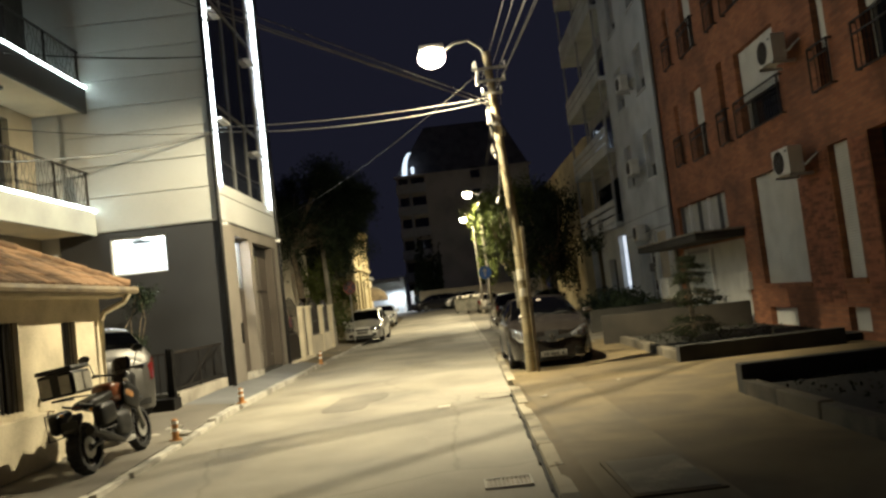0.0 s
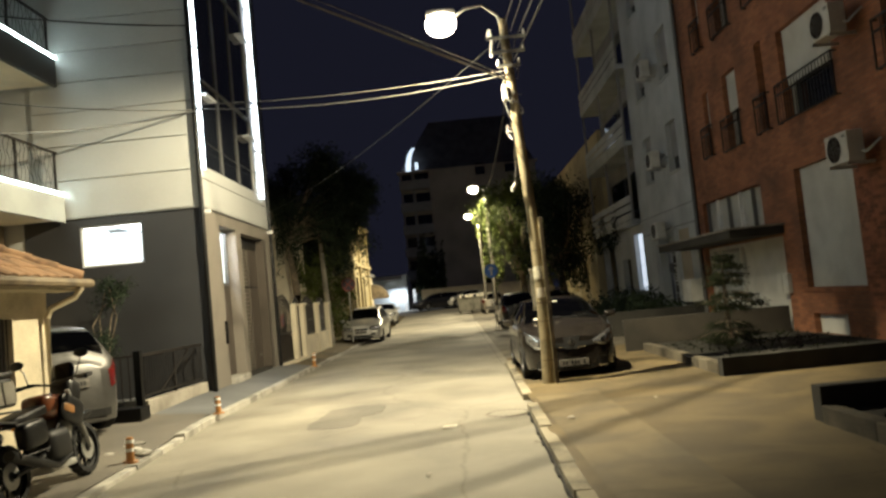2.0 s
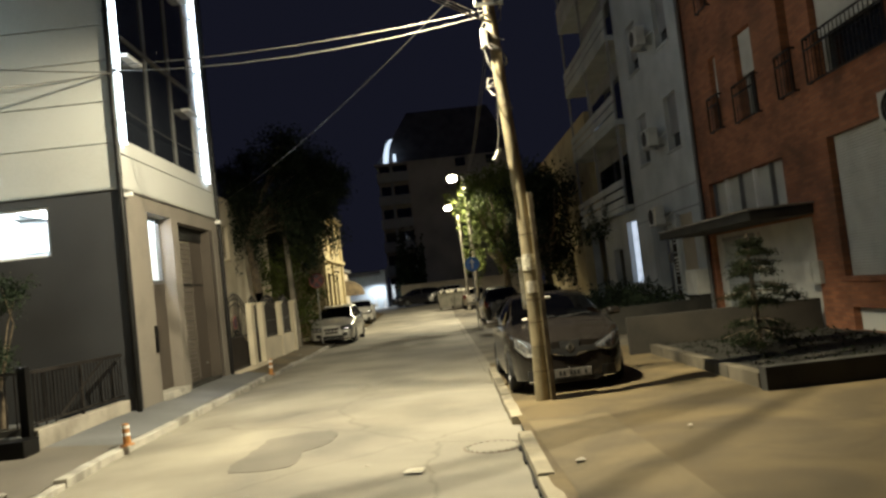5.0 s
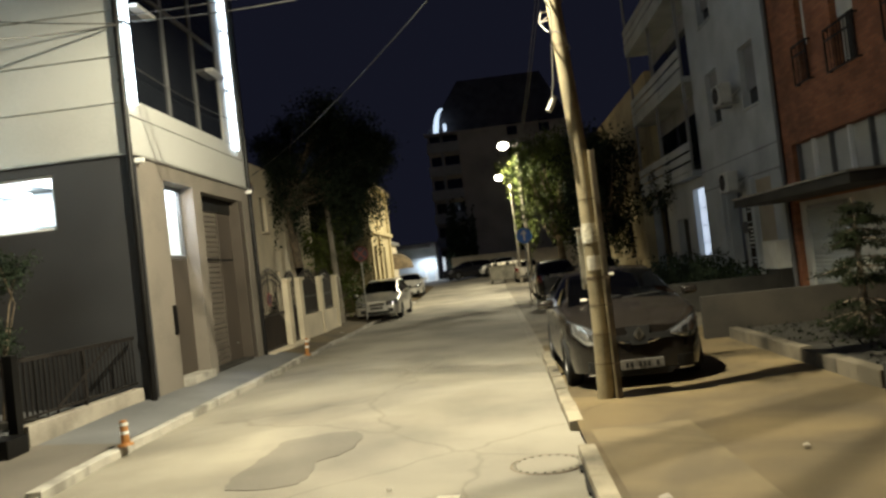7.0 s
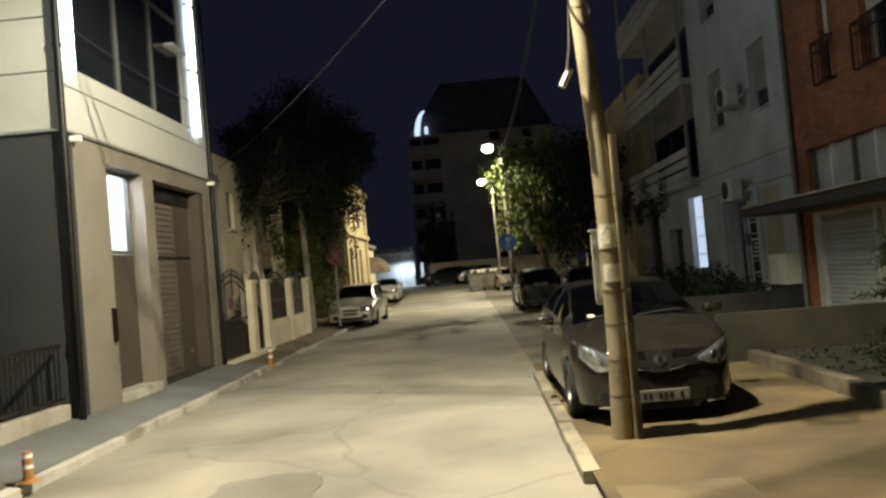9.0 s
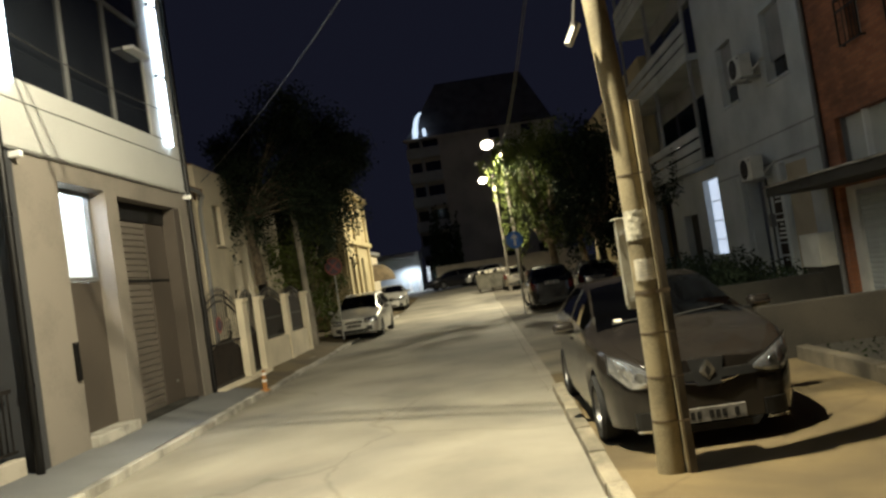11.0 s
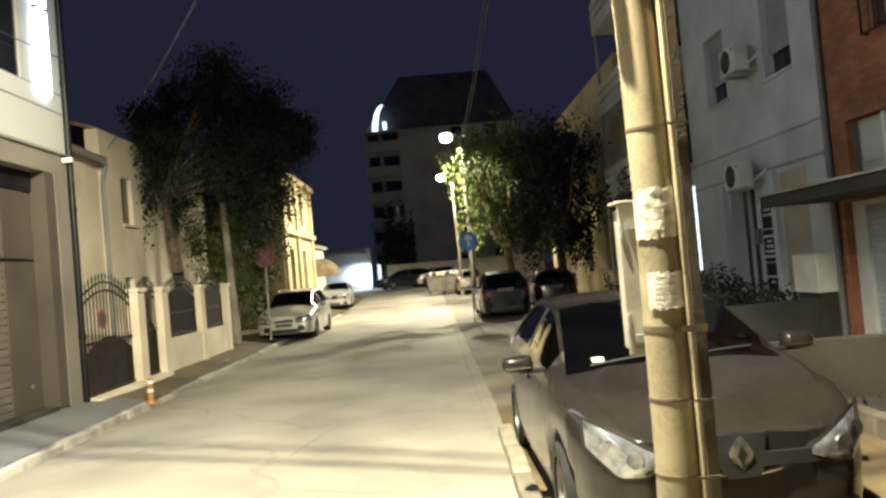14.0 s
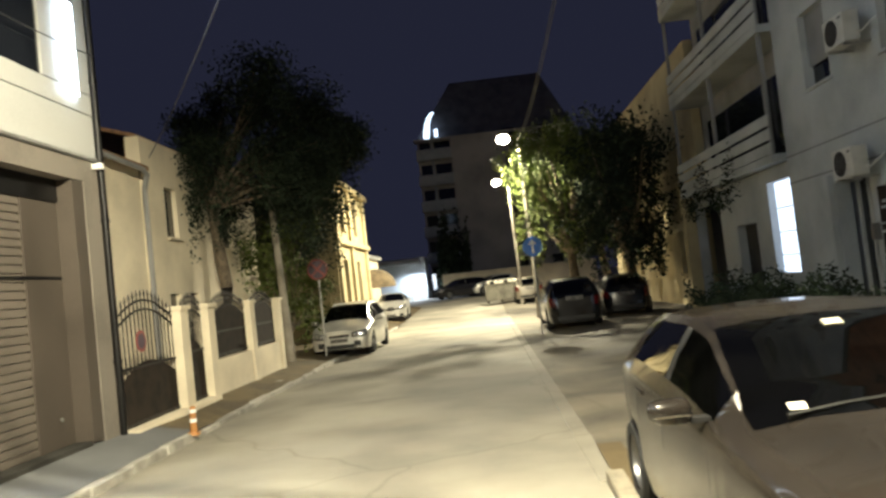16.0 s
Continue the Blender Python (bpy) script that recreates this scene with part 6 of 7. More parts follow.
hedge("weeds", "sparse weeds and grass in the planting bed", 3.85, 6.8, 13.9, 18.5, 0.2, 0.13, 800, 0.06, 2, M_NEEDLE)
hedge("weeds", "sparse weeds in the nearer planting bed", 3.45, 6.8, 3.0, 9.4, 0.18, 0.12, 700, 0.06, 3, M_NEEDLE)
hedge("creeper", "thin creeper hanging over the loggia wall", 6.42, 6.6, 33.0, 38.6, 2.9, 1.9, 900, 0.11, 4, M_LEAFD)
hedge("shrubs", "dark shrubs behind the yard fence", -6.4, -5.75, 27.6, 32.0, 0.3, 1.7, 3500, 0.1, 5, M_LEAFD)
hedge("shrubs", "dark ivy mass at the end of the street", -3.9, -1.2, 78, 80, 1.0, 7.5, 5000, 0.3, 6, M_LEAFD)


# ---------- vehicles ----------
def paint(name, colour, rough=0.32, metal=0.55, dust=0.12):
    return mat(name, colour, rough, metal=metal, vary=dust, scale=2.2, fine=35, bump=0.015, coat=0.35)


M_CARGREY = paint("charcoal_car_paint", (0.019, 0.016, 0.0135), 0.22, 0.3)
M_CARSILV = paint("silver_car_paint", (0.55, 0.54, 0.50))
M_CARSG = paint("silver_grey_car_paint", (0.10, 0.097, 0.092))
M_CARBLK = paint("black_car_paint", (0.006, 0.006, 0.007), 0.2, 0.1, 0.05)
M_CARBEIGE = paint("beige_car_paint", (0.20, 0.18, 0.145))
M_CARDARK = paint("dark_blue_car_paint", (0.012, 0.012, 0.015), 0.22, 0.15, 0.06)
M_TRIM = mat("black_plastic_trim", (0.008, 0.008, 0.008), 0.5, vary=0.15, scale=6, fine=60, bump=0.05)
M_REFL = mat("lamp_reflector", (0.34, 0.35, 0.37), 0.22, metal=0.9, vary=0.4, scale=14, fine=60, bump=0.1)
M_PLATE = mat("dirty_white_plate", (0.15, 0.14, 0.125), 0.5, vary=0.25, scale=12, fine=60, bump=0.05)
M_CHROME = mat("chrome", (0.75, 0.75, 0.75), 0.14, metal=1.0, vary=0.05, bump=0.0)
M_HEADL = mat("headlamp_lens", (0.46, 0.48, 0.52), 0.16, metal=0.8, vary=0.3, scale=8, fine=26, bump=0.12, coat=1.0)
M_TAIL = mat("red_tail_lamp", (0.09, 0.008, 0.007), 0.15, vary=0.25, scale=10, bump=0.02, coat=0.8)
M_TYRE = mat("tyre_rubber", (0.011, 0.011, 0.011), 0.85, vary=0.2, scale=12, fine=90, bump=0.3)
M_RIM = mat("alloy_rim", (0.20, 0.20, 0.20), 0.4, metal=0.9, vary=0.15, scale=8, bump=0.03)
M_CARGLASS = mat("car_glass", (0.0008, 0.0008, 0.0008), 0.03, vary=0.1, bump=0.0, spec=0.6)
M_ORL = mat("amber_lens", (0.6, 0.22, 0.02), 0.2, vary=0.1, bump=0.02)


def lathe(bm, prof, n=32):
    """Turns a profile of (radius, x) about the x axis."""
    rings = [[bm.verts.new((x, r * math.cos(2 * math.pi * k / n), r * math.sin(2 * math.pi * k / n))) for k in range(n)] for r, x in prof]
    for a, b in zip(rings, rings[1:]):
        for k in range(n):
            bm.faces.new((a[k], a[(k + 1) % n], b[(k + 1) % n], b[k]))
    return bm


def wheel(parent, x, y, r, side, w=0.2):
    s = 1 if side > 0 else -1
    bm = lathe(B(), [(r * 0.66, -w / 2), (r * 0.9, -w / 2 - 0.005), (r, -w / 2 + 0.03), (r, w / 2 - 0.03), (r * 0.9, w / 2 + 0.005), (r * 0.66, w / 2)], 36)
    bmesh.ops.translate(bm, verts=bm.verts, vec=(x, y, r))
    ty = part("tyre", bm, M_TYRE, parent, smooth=True, world=False)
    bm = lathe(B(), [(r * 0.67, -0.08 * s), (r * 0.67, 0.085 * s), (r * 0.62, 0.09 * s), (r * 0.58, 0.05 * s), (r * 0.56, -0.02 * s), (0.03, -0.02 * s)], 32)
    for k in range(7):
        box(bm, 0.03 * s - 0.012, 0.03 * s + 0.03, -0.022, 0.022, 0.02, r * 0.63, 0.004, Matrix.Rotation(2 * math.pi * k / 7, 4, "X"))
    lathe(bm, [(0.05, 0.02 * s), (0.05, 0.075 * s), (0.001, 0.078 * s)], 14)
    bmesh.ops.translate(bm, verts=bm.verts, vec=(x, y, r))
    part("rim", bm, M_RIM, ty, smooth=True, world=False)


def car(name, label, m, c, body, plate_at="front"):
    """A car, its front towards -y. c: curves over the length from the front, in metres."""
    t = thing(name, label, "car", "parked cars", at=m)
    L, r = c["L"], c["wheel"]
    axles = c["axles"]
    keys = sorted(set([0, 0.01, 0.025, 0.05, 0.09, 0.15, L, L - 0.01, L - 0.03, L - 0.06, L - 0.11] + [L * i / 56 for i in range(57)] + [a + d_ for a in axles for d_ in (-r - 0.06, -r - 0.03, -r, -r + 0.06, r - 0.06, r, r + 0.03, r + 0.06)]
                      + [c["cowl"], c["roof0"], c["roof1"], c["tail"], c["A"], c["B0"], c["B1"], c["C"]]))

    def cv(k, s):
        return float(np.interp(s, [p[0] for p in c[k]], [p[1] for p in c[k]]))

    def soft(k, s):
        return sum(cv(k, min(L, max(0, s + d_))) * w_ for d_, w_ in ((-0.09, 0.2), (-0.045, 0.2), (0, 0.2), (0.045, 0.2), (0.09, 0.2)))

    def section(s):
        hw, zs, zt, wt = cv("hw", s), soft("shoulder", s), soft("top", s), soft("wt", s)
        zb = c["sill"] + 0.03 * max(0, 1 - s / 0.3)
        hw_t = min(wt, hw * 0.93)
        arch = 0.0
        for a in axles:
            q = (r + 0.055) ** 2 - (s - a) ** 2
            if q > 0:
                arch = max(arch, r + math.sqrt(q))
        lo = max(zb, min(arch, zs - 0.14))
        zm = max(lo + 0.04, zb + 0.58 * (zs - zb))
        nose = 0.10 * max(0.0, 1 - s / 0.35)
        tail_ = 0.07 * max(0.0, 1 - (L - s) / 0.3)
        zte = max(zs + 0.004, zt - (0.035 if zt - zs > 0.2 else 0.5 * (zt - zs) + 0.0))
        e = (hw * 0.962, zs)
        f_ = (hw_t, zte)
        pts = [(hw * 0.955, lo), (hw * 0.985, lo + 0.35 * (zm - lo)), (hw, zm), (hw * 0.99, zs - 0.05), e]
        for q in (0.2, 0.55, 0.88):
            bulge = 0.025 * math.sin(math.pi * q) * min(1, (zte - zs) / 0.3)
            pts.append((e[0] + (f_[0] - e[0]) * q + bulge, e[1] + (f_[1] - e[1]) * q + (0.02 * math.sin(math.pi * q) if zte - zs < 0.15 else 0)))
        pts += [f_, (hw_t * 0.62, zt - 0.012), (0.0, zt)]
        out = []
        for x, z in pts:
            k = (z - c["bump_z"]) / 0.45
            out.append((x, -L / 2 + s + nose * max(0, k) ** 1.5 - tail_ * max(0, k), z))
        return out

    secs = [section(s) for s in keys]
    groups = {}

    def put(g, quad):
        groups.setdefault(g, []).append(quad)

    for i in range(len(keys) - 1):
        sm = (keys[i] + keys[i + 1]) / 2
        for j in range(10):
            g = "body"
            tall = secs[i][8][2] - secs[i][4][2] > 0.14 and secs[i + 1][8][2] - secs[i + 1][4][2] > 0.14
            if j >= 8 and c["cowl"] < sm < c["roof0"]:
                g = "windscreen"
            elif j >= 8 and c["roof1"] < sm < c["tail"]:
                g = "rear_window"
            elif j in (5, 6) and tall and c["A"] < sm < c["B0"]:
                g = "front_side_window"
            elif j in (5, 6) and tall and c["B1"] < sm < c["C"]:
                g = "rear_side_window"
            elif j in (5, 6) and tall and c["B0"] < sm < c["B1"]:
                g = "door_pillar"
            q = [secs[i][j], secs[i + 1][j], secs[i + 1][j + 1], secs[i][j + 1]]
            put(g, q)
            put(g if g in ("body", "windscreen", "rear_window") else g + "_far", [(-x, y, z) for x, y, z in q][::-1])
    for i, flip in ((0, False), (len(keys) - 1, True)):
        loop = secs[i] + [(-x, y, z) for x, y, z in secs[i][-2::-1]]
        put("body", loop if flip else loop[::-1])
    bd = None
    for g in ["body"] + [k for k in groups if k != "body"]:
        bm = B()
        for q in groups[g]:
            seen = []
            for p in q:
                if all((Vector(p) - Vector(o)).length > 1e-5 for o in seen):
                    seen.append(p)
            if len(seen) > 2:
                bm.faces.new([bm.verts.new(p) for p in seen])
        bmesh.ops.remove_doubles(bm, verts=bm.verts[:], dist=2e-4)
        bmesh.ops.recalc_face_normals(bm, faces=bm.faces[:])
        o = part(g.replace("_far", ""), bm, body if g == "body" else (M_TRIM if "pillar" in g else M_CARGLASS), t, "" if g != "body" else c["paint"] + " body shell", smooth=True, world=False)
        if g == "body":
            bd = o
    part("underbody", box(B(), -0.62, 0.62, -L / 2 + 0.25, L / 2 - 0.2, 0.16, 0.5), M_TRIM, t, world=False)
    hwm = max(p[1] for p in c["hw"])
    for a in axles:
        for sd in (-1, 1):
            wheel(t, sd * (hwm - 0.115), -L / 2 + a, r, sd)

    def plan(x, back=False):
        ss = [p[0] for p in c["hw"]]
        ws = [p[1] for p in c["hw"]]
        if back:
            ss, ws = [L - s for s in ss][::-1], ws[::-1]
        k = max(range(len(ws)), key=lambda q: ws[q])
        return float(np.interp(abs(x), ws[:k + 1], ss[:k + 1]))

    def fascia(nm, x0, x1, z0, z1, material, back=False, off=0.012, label_="", taper=0.0, parent=None):
        bm = B()
        n = 12
        rows = []
        for z, tp in ((z0, taper), (z1, 0.0)):
            k = max(0, (z - c["bump_z"]) / 0.45)
            lean = (0.10 * k ** 1.5) if not back else 0.07 * k
            for o in (off, -0.03):
                rows.append([bm.verts.new((x0 + tp + (x1 - x0 - 2 * tp) * i / n, (-1 if not back else 1) * (L / 2 - plan(x0 + (x1 - x0) * i / n, back) - lean + o), z)) for i in range(n + 1)])
        fo, fi, to, ti = rows
        for i in range(n):
            bm.faces.new((fo[i], fo[i + 1], to[i + 1], to[i]))
            bm.faces.new((to[i], to[i + 1], ti[i + 1], ti[i]))
            bm.faces.new((fi[i], fi[i + 1], fo[i + 1], fo[i]))
        bm.faces.new((fo[0], to[0], ti[0], fi[0]))
        bm.faces.new((fo[n], fi[n], ti[n], to[n]))
        bmesh.ops.recalc_face_normals(bm, faces=bm.faces[:])
        return part(nm, bm, material, parent or t, label_, world=False)

    def skin(nm, s0, s1, t0, t1, material, side, skew=0.0, n=10, label_="", lift=0.008):
        """A piece that lies on the flank: s along the car, t from the widest line (0) to the shoulder (1)."""
        bm = B()
        rows = []
        for j in range(4):
            row = []
            for i in range(n + 1):
                s = s0 + (s1 - s0) * i / n
                sec = section(s)
                a0, a1 = t0 + skew * i / n, t1
                tt = a0 + (a1 - a0) * j / 3
                p, q = (Vector(sec[2]), Vector(sec[3])) if tt < 0.75 else (Vector(sec[3]), Vector(sec[4]))
                w_ = tt / 0.75 if tt < 0.75 else (tt - 0.75) / 0.25
                v = p.lerp(q, w_)
                out = Vector((0.8, -0.6 if s < 0.4 else (0.6 if s > L - 0.4 else 0.0), 0.15)).normalized() * (lift if 0 < j < 3 and 0 < i < n else lift * 0.3)
                v = v + out
                row.append(bm.verts.new((v.x * side, v.y, v.z)))
            rows.append(row)
        for a, b in zip(rows, rows[1:]):
            for i in range(n):
                bm.faces.new((a[i], a[i + 1], b[i + 1], b[i]))
        bmesh.ops.recalc_face_normals(bm, faces=bm.faces[:])
        if bm.faces[0].normal.x * side < 0:
            bmesh.ops.reverse_faces(bm, faces=bm.faces[:])
        return part(nm, bm, material, t, label_, smooth=True, world=False)

    def lamp_patch(nm, hs, side, material, off, grow, label_):
        """A swept lamp on the nose: rows of (half width, lower z, upper z) from its inner to its outer end."""
        bm = B()
        rows = []
        for i in range(15):
            q = i / 14
            x, zl, zh = [float(np.interp(q, [0, 0.3, 0.6, 1.0], [h[k] for h in hs])) for k in range(3)]
            x += grow * (2 * q - 1)
            row = []
            for j in range(6):
                z = zl - grow + (zh - zl + 2 * grow) * j / 5
                k = max(0, (z - c["bump_z"]) / 0.45)
                y = -L / 2 + plan(min(x, 0.86)) + 0.10 * k ** 1.5 * max(0, 1 - plan(min(x, 0.86)) / 0.35) - off * (1 if 0 < j < 5 and 0 < i < 14 else 0.3)
                row.append(bm.verts.new((side * (x + 0.35 * off), y, z)))
            rows.append(row)
        for a, b in zip(rows, rows[1:]):
            for j in range(5):
                bm.faces.new((a[j], a[j + 1], b[j + 1], b[j]))
        bmesh.ops.recalc_face_normals(bm, faces=bm.faces[:])
        if sum(f.normal.y for f in bm.faces) > 0:
            bmesh.ops.reverse_faces(bm, faces=bm.faces[:])
        return part(nm, bm, material, t, label_, smooth=True, world=False)

    for sd in (-1, 1):
        hs = c["headlamp"]
        hl = lamp_patch("headlight", hs, sd, M_HEADL, 0.020, 0.0, "clear glossy headlamp")
        lamp_patch("lamp_surround", hs, sd, M_TRIM, 0.010, 0.014, "black lamp surround")
        for q in (0.42, 0.72):
            x, zl, zh = [float(np.interp(q, [0, 0.3, 0.6, 1.0], [h[k] for h in hs])) for k in range(3)]
            k = max(0, ((zl + zh) / 2 - c["bump_z"]) / 0.45)
            part("reflector", disc(B(), (sd * x, -L / 2 + plan(x) + 0.10 * k ** 1.5 - 0.018, (zl + zh) / 2), (0.35 * sd, -1, 0), (zh - zl) * 0.24, 0.03, 18), M_REFL, hl, world=False)
        skin("tail_light", L - 0.42, L - 0.03, 0.15, 1.0, M_TAIL, sd, label_="red tail lamp")
        # door seams and handles
        for s in (c["cowl"] + 0.28, (c["B0"] + c["B1"]) / 2, c["C"] - 0.25):
            skin("door_seam", s, s + 0.008, -0.0, 1.0, M_TRIM, sd, n=1, lift=0.003)
        for s in (c["B0"] - 0.28, c["C"] - 0.45):
            sec = section(s)
            x, z = sec[3][0], sec[3][2] - 0.06
            part("door_handle", box(B(), x - 0.012 if sd > 0 else -x - 0.022, x + 0.022 if sd > 0 else -x + 0.012, -L / 2 + s, -L / 2 + s + 0.19, z, z + 0.028, 0.006), body, t, world=False)
        sec = section(c["A"] + 0.12)
        xm, zm, ym = sec[4][0], sec[4][2] + 0.05, -L / 2 + c["A"] + 0.08
        bm = B()
        bmesh.ops.create_cube(bm, size=1.0)
        for vv in bm.verts:
            if vv.co.x * sd > 0:
                vv.co.y *= 0.75
                vv.co.z = vv.co.z * 0.8 + 0.06
            if vv.co.y < 0:
                vv.co.x *= 0.8
                vv.co.z *= 0.75
        bmesh.ops.transform(bm, verts=bm.verts, matrix=Matrix.Translation((sd * (xm + 0.16), ym, zm + 0.03)) @ Matrix.Rotation(radians(-8 * sd), 4, "Z") @ Matrix.Diagonal((0.24, 0.13, 0.155, 1)))
        bmesh.ops.bevel(bm, geom=bm.edges[:], offset=0.045, segments=4, affect="EDGES", profile=0.5)
        mi = part("door_mirror", bm, body, t, "wing mirror", smooth=True, world=False)
        part("mirror_glass", box(B(), sd * (xm + 0.15) - 0.095, sd * (xm + 0.15) + 0.095, ym + 0.052, ym + 0.066, zm - 0.02, zm + 0.085, 0.004), M_CHROME, mi, world=False)
        part("indicator", box(B(), sd * (xm + 0.16) - 0.09, sd * (xm + 0.16) + 0.09, ym - 0.068, ym - 0.05, zm + 0.015, zm + 0.027, 0.004), M_CHROME, mi, "pale indicator strip", world=False)
        part("mirror_arm", box(B(), sd * (xm + 0.02) - 0.05, sd * (xm + 0.02) + 0.05, ym - 0.02, ym + 0.04, zm - 0.03, zm, 0.006), M_TRIM, mi, world=False)
        # roof edge trim along the windows
    zf = c["plate_z"]
    fr = c["front"]
    fascia("grille", -fr["grille"][0], fr["grille"][0], fr["grille"][1], fr["grille"][2], M_TRIM, label_="black upper grille")
    fascia("lower_grille", -fr["lower"][0], fr["lower"][0], fr["lower"][1], fr["lower"][2], M_TRIM, label_="black lower intake", taper=0.06)
    for sd in (-1, 1):
        fascia("fog_recess", sd * 0.53 - 0.10, sd * 0.53 + 0.10, fr["lower"][1] + 0.06, fr["lower"][1] + 0.2, M_TRIM, off=0.015)
        fascia("fog_lip", sd * 0.53 - 0.10, sd * 0.53 + 0.10, fr["lower"][1] + 0.035, fr["lower"][1] + 0.055, M_CHROME, off=0.02)
    if fr.get("badge"):
        y = -L / 2 + 0.0
        k = max(0, (fr["badge"] - c["bump_z"]) / 0.45)
        yb = y + 0.10 * k ** 1.5 - 0.03
        bm = plate(B(), [(0, yb, fr["badge"] + 0.105), (0.072, yb, fr["badge"]), (0, yb, fr["badge"] - 0.105), (-0.072, yb, fr["badge"])], 0.03, (0, 1, 0))
        bmesh.ops.bevel(bm, geom=bm.edges[:], offset=0.010, segments=2, affect="EDGES")
        bd_ = part("badge", bm, M_REFL, t, "plain chrome diamond shape", world=False)
        part("badge_centre", plate(B(), [(0, yb - 0.003, fr["badge"] + 0.05), (0.026, yb - 0.003, fr["badge"]), (0, yb - 0.003, fr["badge"] - 0.05), (-0.026, yb - 0.003, fr["badge"])], 0.006, (0, 1, 0)), M_TRIM, bd_, world=False)
        fascia("badge_field", -0.15, 0.15, fr["badge"] - 0.12, fr["badge"] + 0.10, M_TRIM, off=0.016, taper=0.05)
        for sd in (-1, 1):
            part("chrome_bar", tube(B(), [(sd * 0.09, yb + 0.0, fr["badge"] - 0.10), (sd * 0.2, yb + 0.012, fr["badge"] - 0.085), (sd * 0.28, yb + 0.02, fr["badge"] - 0.045), (sd * 0.40, yb + 0.045, fr["badge"] - 0.04)], 0.010, 6), M_CHROME, t, world=False)
    else:
        fascia("chrome_bar", -fr["grille"][0], fr["grille"][0], fr["grille"][2] - 0.03, fr["grille"][2], M_CHROME, off=0.018)
    pf = fascia("number_plate", -0.26, 0.26, zf, zf + 0.112, M_PLATE, off=0.03, label_="white number plate")
    for k in range(8):
        if k in (2, 6):
            continue
        fascia("plate_bar", -0.2 + 0.052 * k, -0.165 + 0.052 * k, zf + 0.025, zf + 0.088, M_TRIM, off=0.0325, parent=pf)
    zr = c["rear_plate_z"]
    pr = fascia("number_plate", -0.26, 0.26, zr, zr + 0.112, M_PLATE, back=True, off=0.02, label_="white number plate")
    for k in range(8):
        if k in (2, 6):
            continue
        fascia("plate_bar", -0.2 + 0.052 * k, -0.165 + 0.052 * k, zr + 0.025, zr + 0.088, M_TRIM, back=True, off=0.0225, parent=pr)
    fascia("rear_bumper_trim", -0.55, 0.55, 0.27, 0.38, M_TRIM, back=True, off=0.014)
    # wipers at the foot of the windscreen
    zc = section(c["cowl"])[9][2]
    for x0, x1 in ((-0.55, 0.0), (0.02, 0.55)):
        bm = B()
        sec = section(c["cowl"] + 0.1)
        tube(bm, [(x0, -L / 2 + c["cowl"] + 0.02, zc + 0.015), ((x0 + x1) / 2, -L / 2 + c["cowl"] + 0.07, zc + 0.035), (x1, -L / 2 + c["cowl"] + 0.1, zc + 0.045)], 0.010, 5)
        part("wiper", bm, M_TRIM, t, world=False)
    if c.get("sticker"):
        sec = section(c["cowl"] + 0.07)
        part("windscreen_paper", box(B(), 0, 0.08, -0.0, 0.05, -0.001, 0.001, m=Matrix.Translation((-0.53, sec[9][1] - 0.03, sec[9][2] + 0.004)) @ Matrix.Rotation(radians(28), 4, "X")), M_PAPER, t, "paper slip behind the windscreen", world=False)
        sec = section(c["roof0"] - 0.16)
        part("mirror_sensor", box(B(), -0.05, 0.05, -0.03, 0.03, -0.004, 0.004, m=Matrix.Translation((0.0, sec[10][1], sec[10][2] + 0.006)) @ Matrix.Rotation(radians(24), 4, "X")), M_PAPER, t, "pale sticker at the top of the windscreen", world=False)
    if c.get("rails"):
        for sd in (-1, 1):
            part("roof_rail", tube(B(), [(sd * 0.55, -L / 2 + c["roof0"] + 0.15, c["top"][4][1] + 0.0), (sd * 0.55, -L / 2 + c["roof0"] + 0.3, c["top"][4][1] + 0.06), (sd * 0.55, -L / 2 + c["roof1"] - 0.2, c["top"][4][1] + 0.05), (sd * 0.55, -L / 2 + c["roof1"] - 0.08, c["top"][4][1])], 0.016, 6), M_TRIM, t, world=False)
    return t


HATCH = dict(L=4.06, wheel=0.31, axles=(0.80, 3.39), sill=0.20, bump_z=0.5, plate_z=0.235, rear_plate_z=0.72, paint="charcoal grey",
             hw=[(0, 0.40), (0.015, 0.50), (0.05, 0.60), (0.12, 0.69), (0.25, 0.77), (0.5, 0.835), (0.9, 0.862), (1.0, 0.865), (3.2, 0.868), (3.6, 0.84), (3.85, 0.78), (3.98, 0.70), (4.04, 0.58), (4.06, 0.48)],
             shoulder=[(0, 0.68), (0.12, 0.75), (0.5, 0.87), (1.0, 0.94), (2.0, 0.97), (3.0, 1.02), (3.6, 1.04), (3.9, 0.98), (4.06, 0.78)],
             top=[(0, 0.735), (0.12, 0.81), (0.5, 0.94), (0.95, 1.01), (1.85, 1.40), (2.3, 1.455), (3.0, 1.44), (3.5, 1.38), (3.88, 1.06), (4.0, 0.98), (4.06, 0.86)],
             wt=[(0, 0.42), (0.3, 0.60), (0.9, 0.70), (1.0, 0.72), (1.9, 0.585), (3.0, 0.57), (3.5, 0.55), (3.9, 0.62), (4.06, 0.42)],
             cowl=1.0, roof0=1.9, roof1=3.52, tail=3.86, A=1.28, B0=2.18, B1=2.28, C=3.2, headlamp=((0.36, 0.61, 0.645), (0.50, 0.565, 0.715), (0.63, 0.56, 0.79), (0.765, 0.70, 0.845)), sticker=True,
             front=dict(grille=(0.42, 0.575, 0.645), lower=(0.40, 0.155, 0.215), badge=0.645))
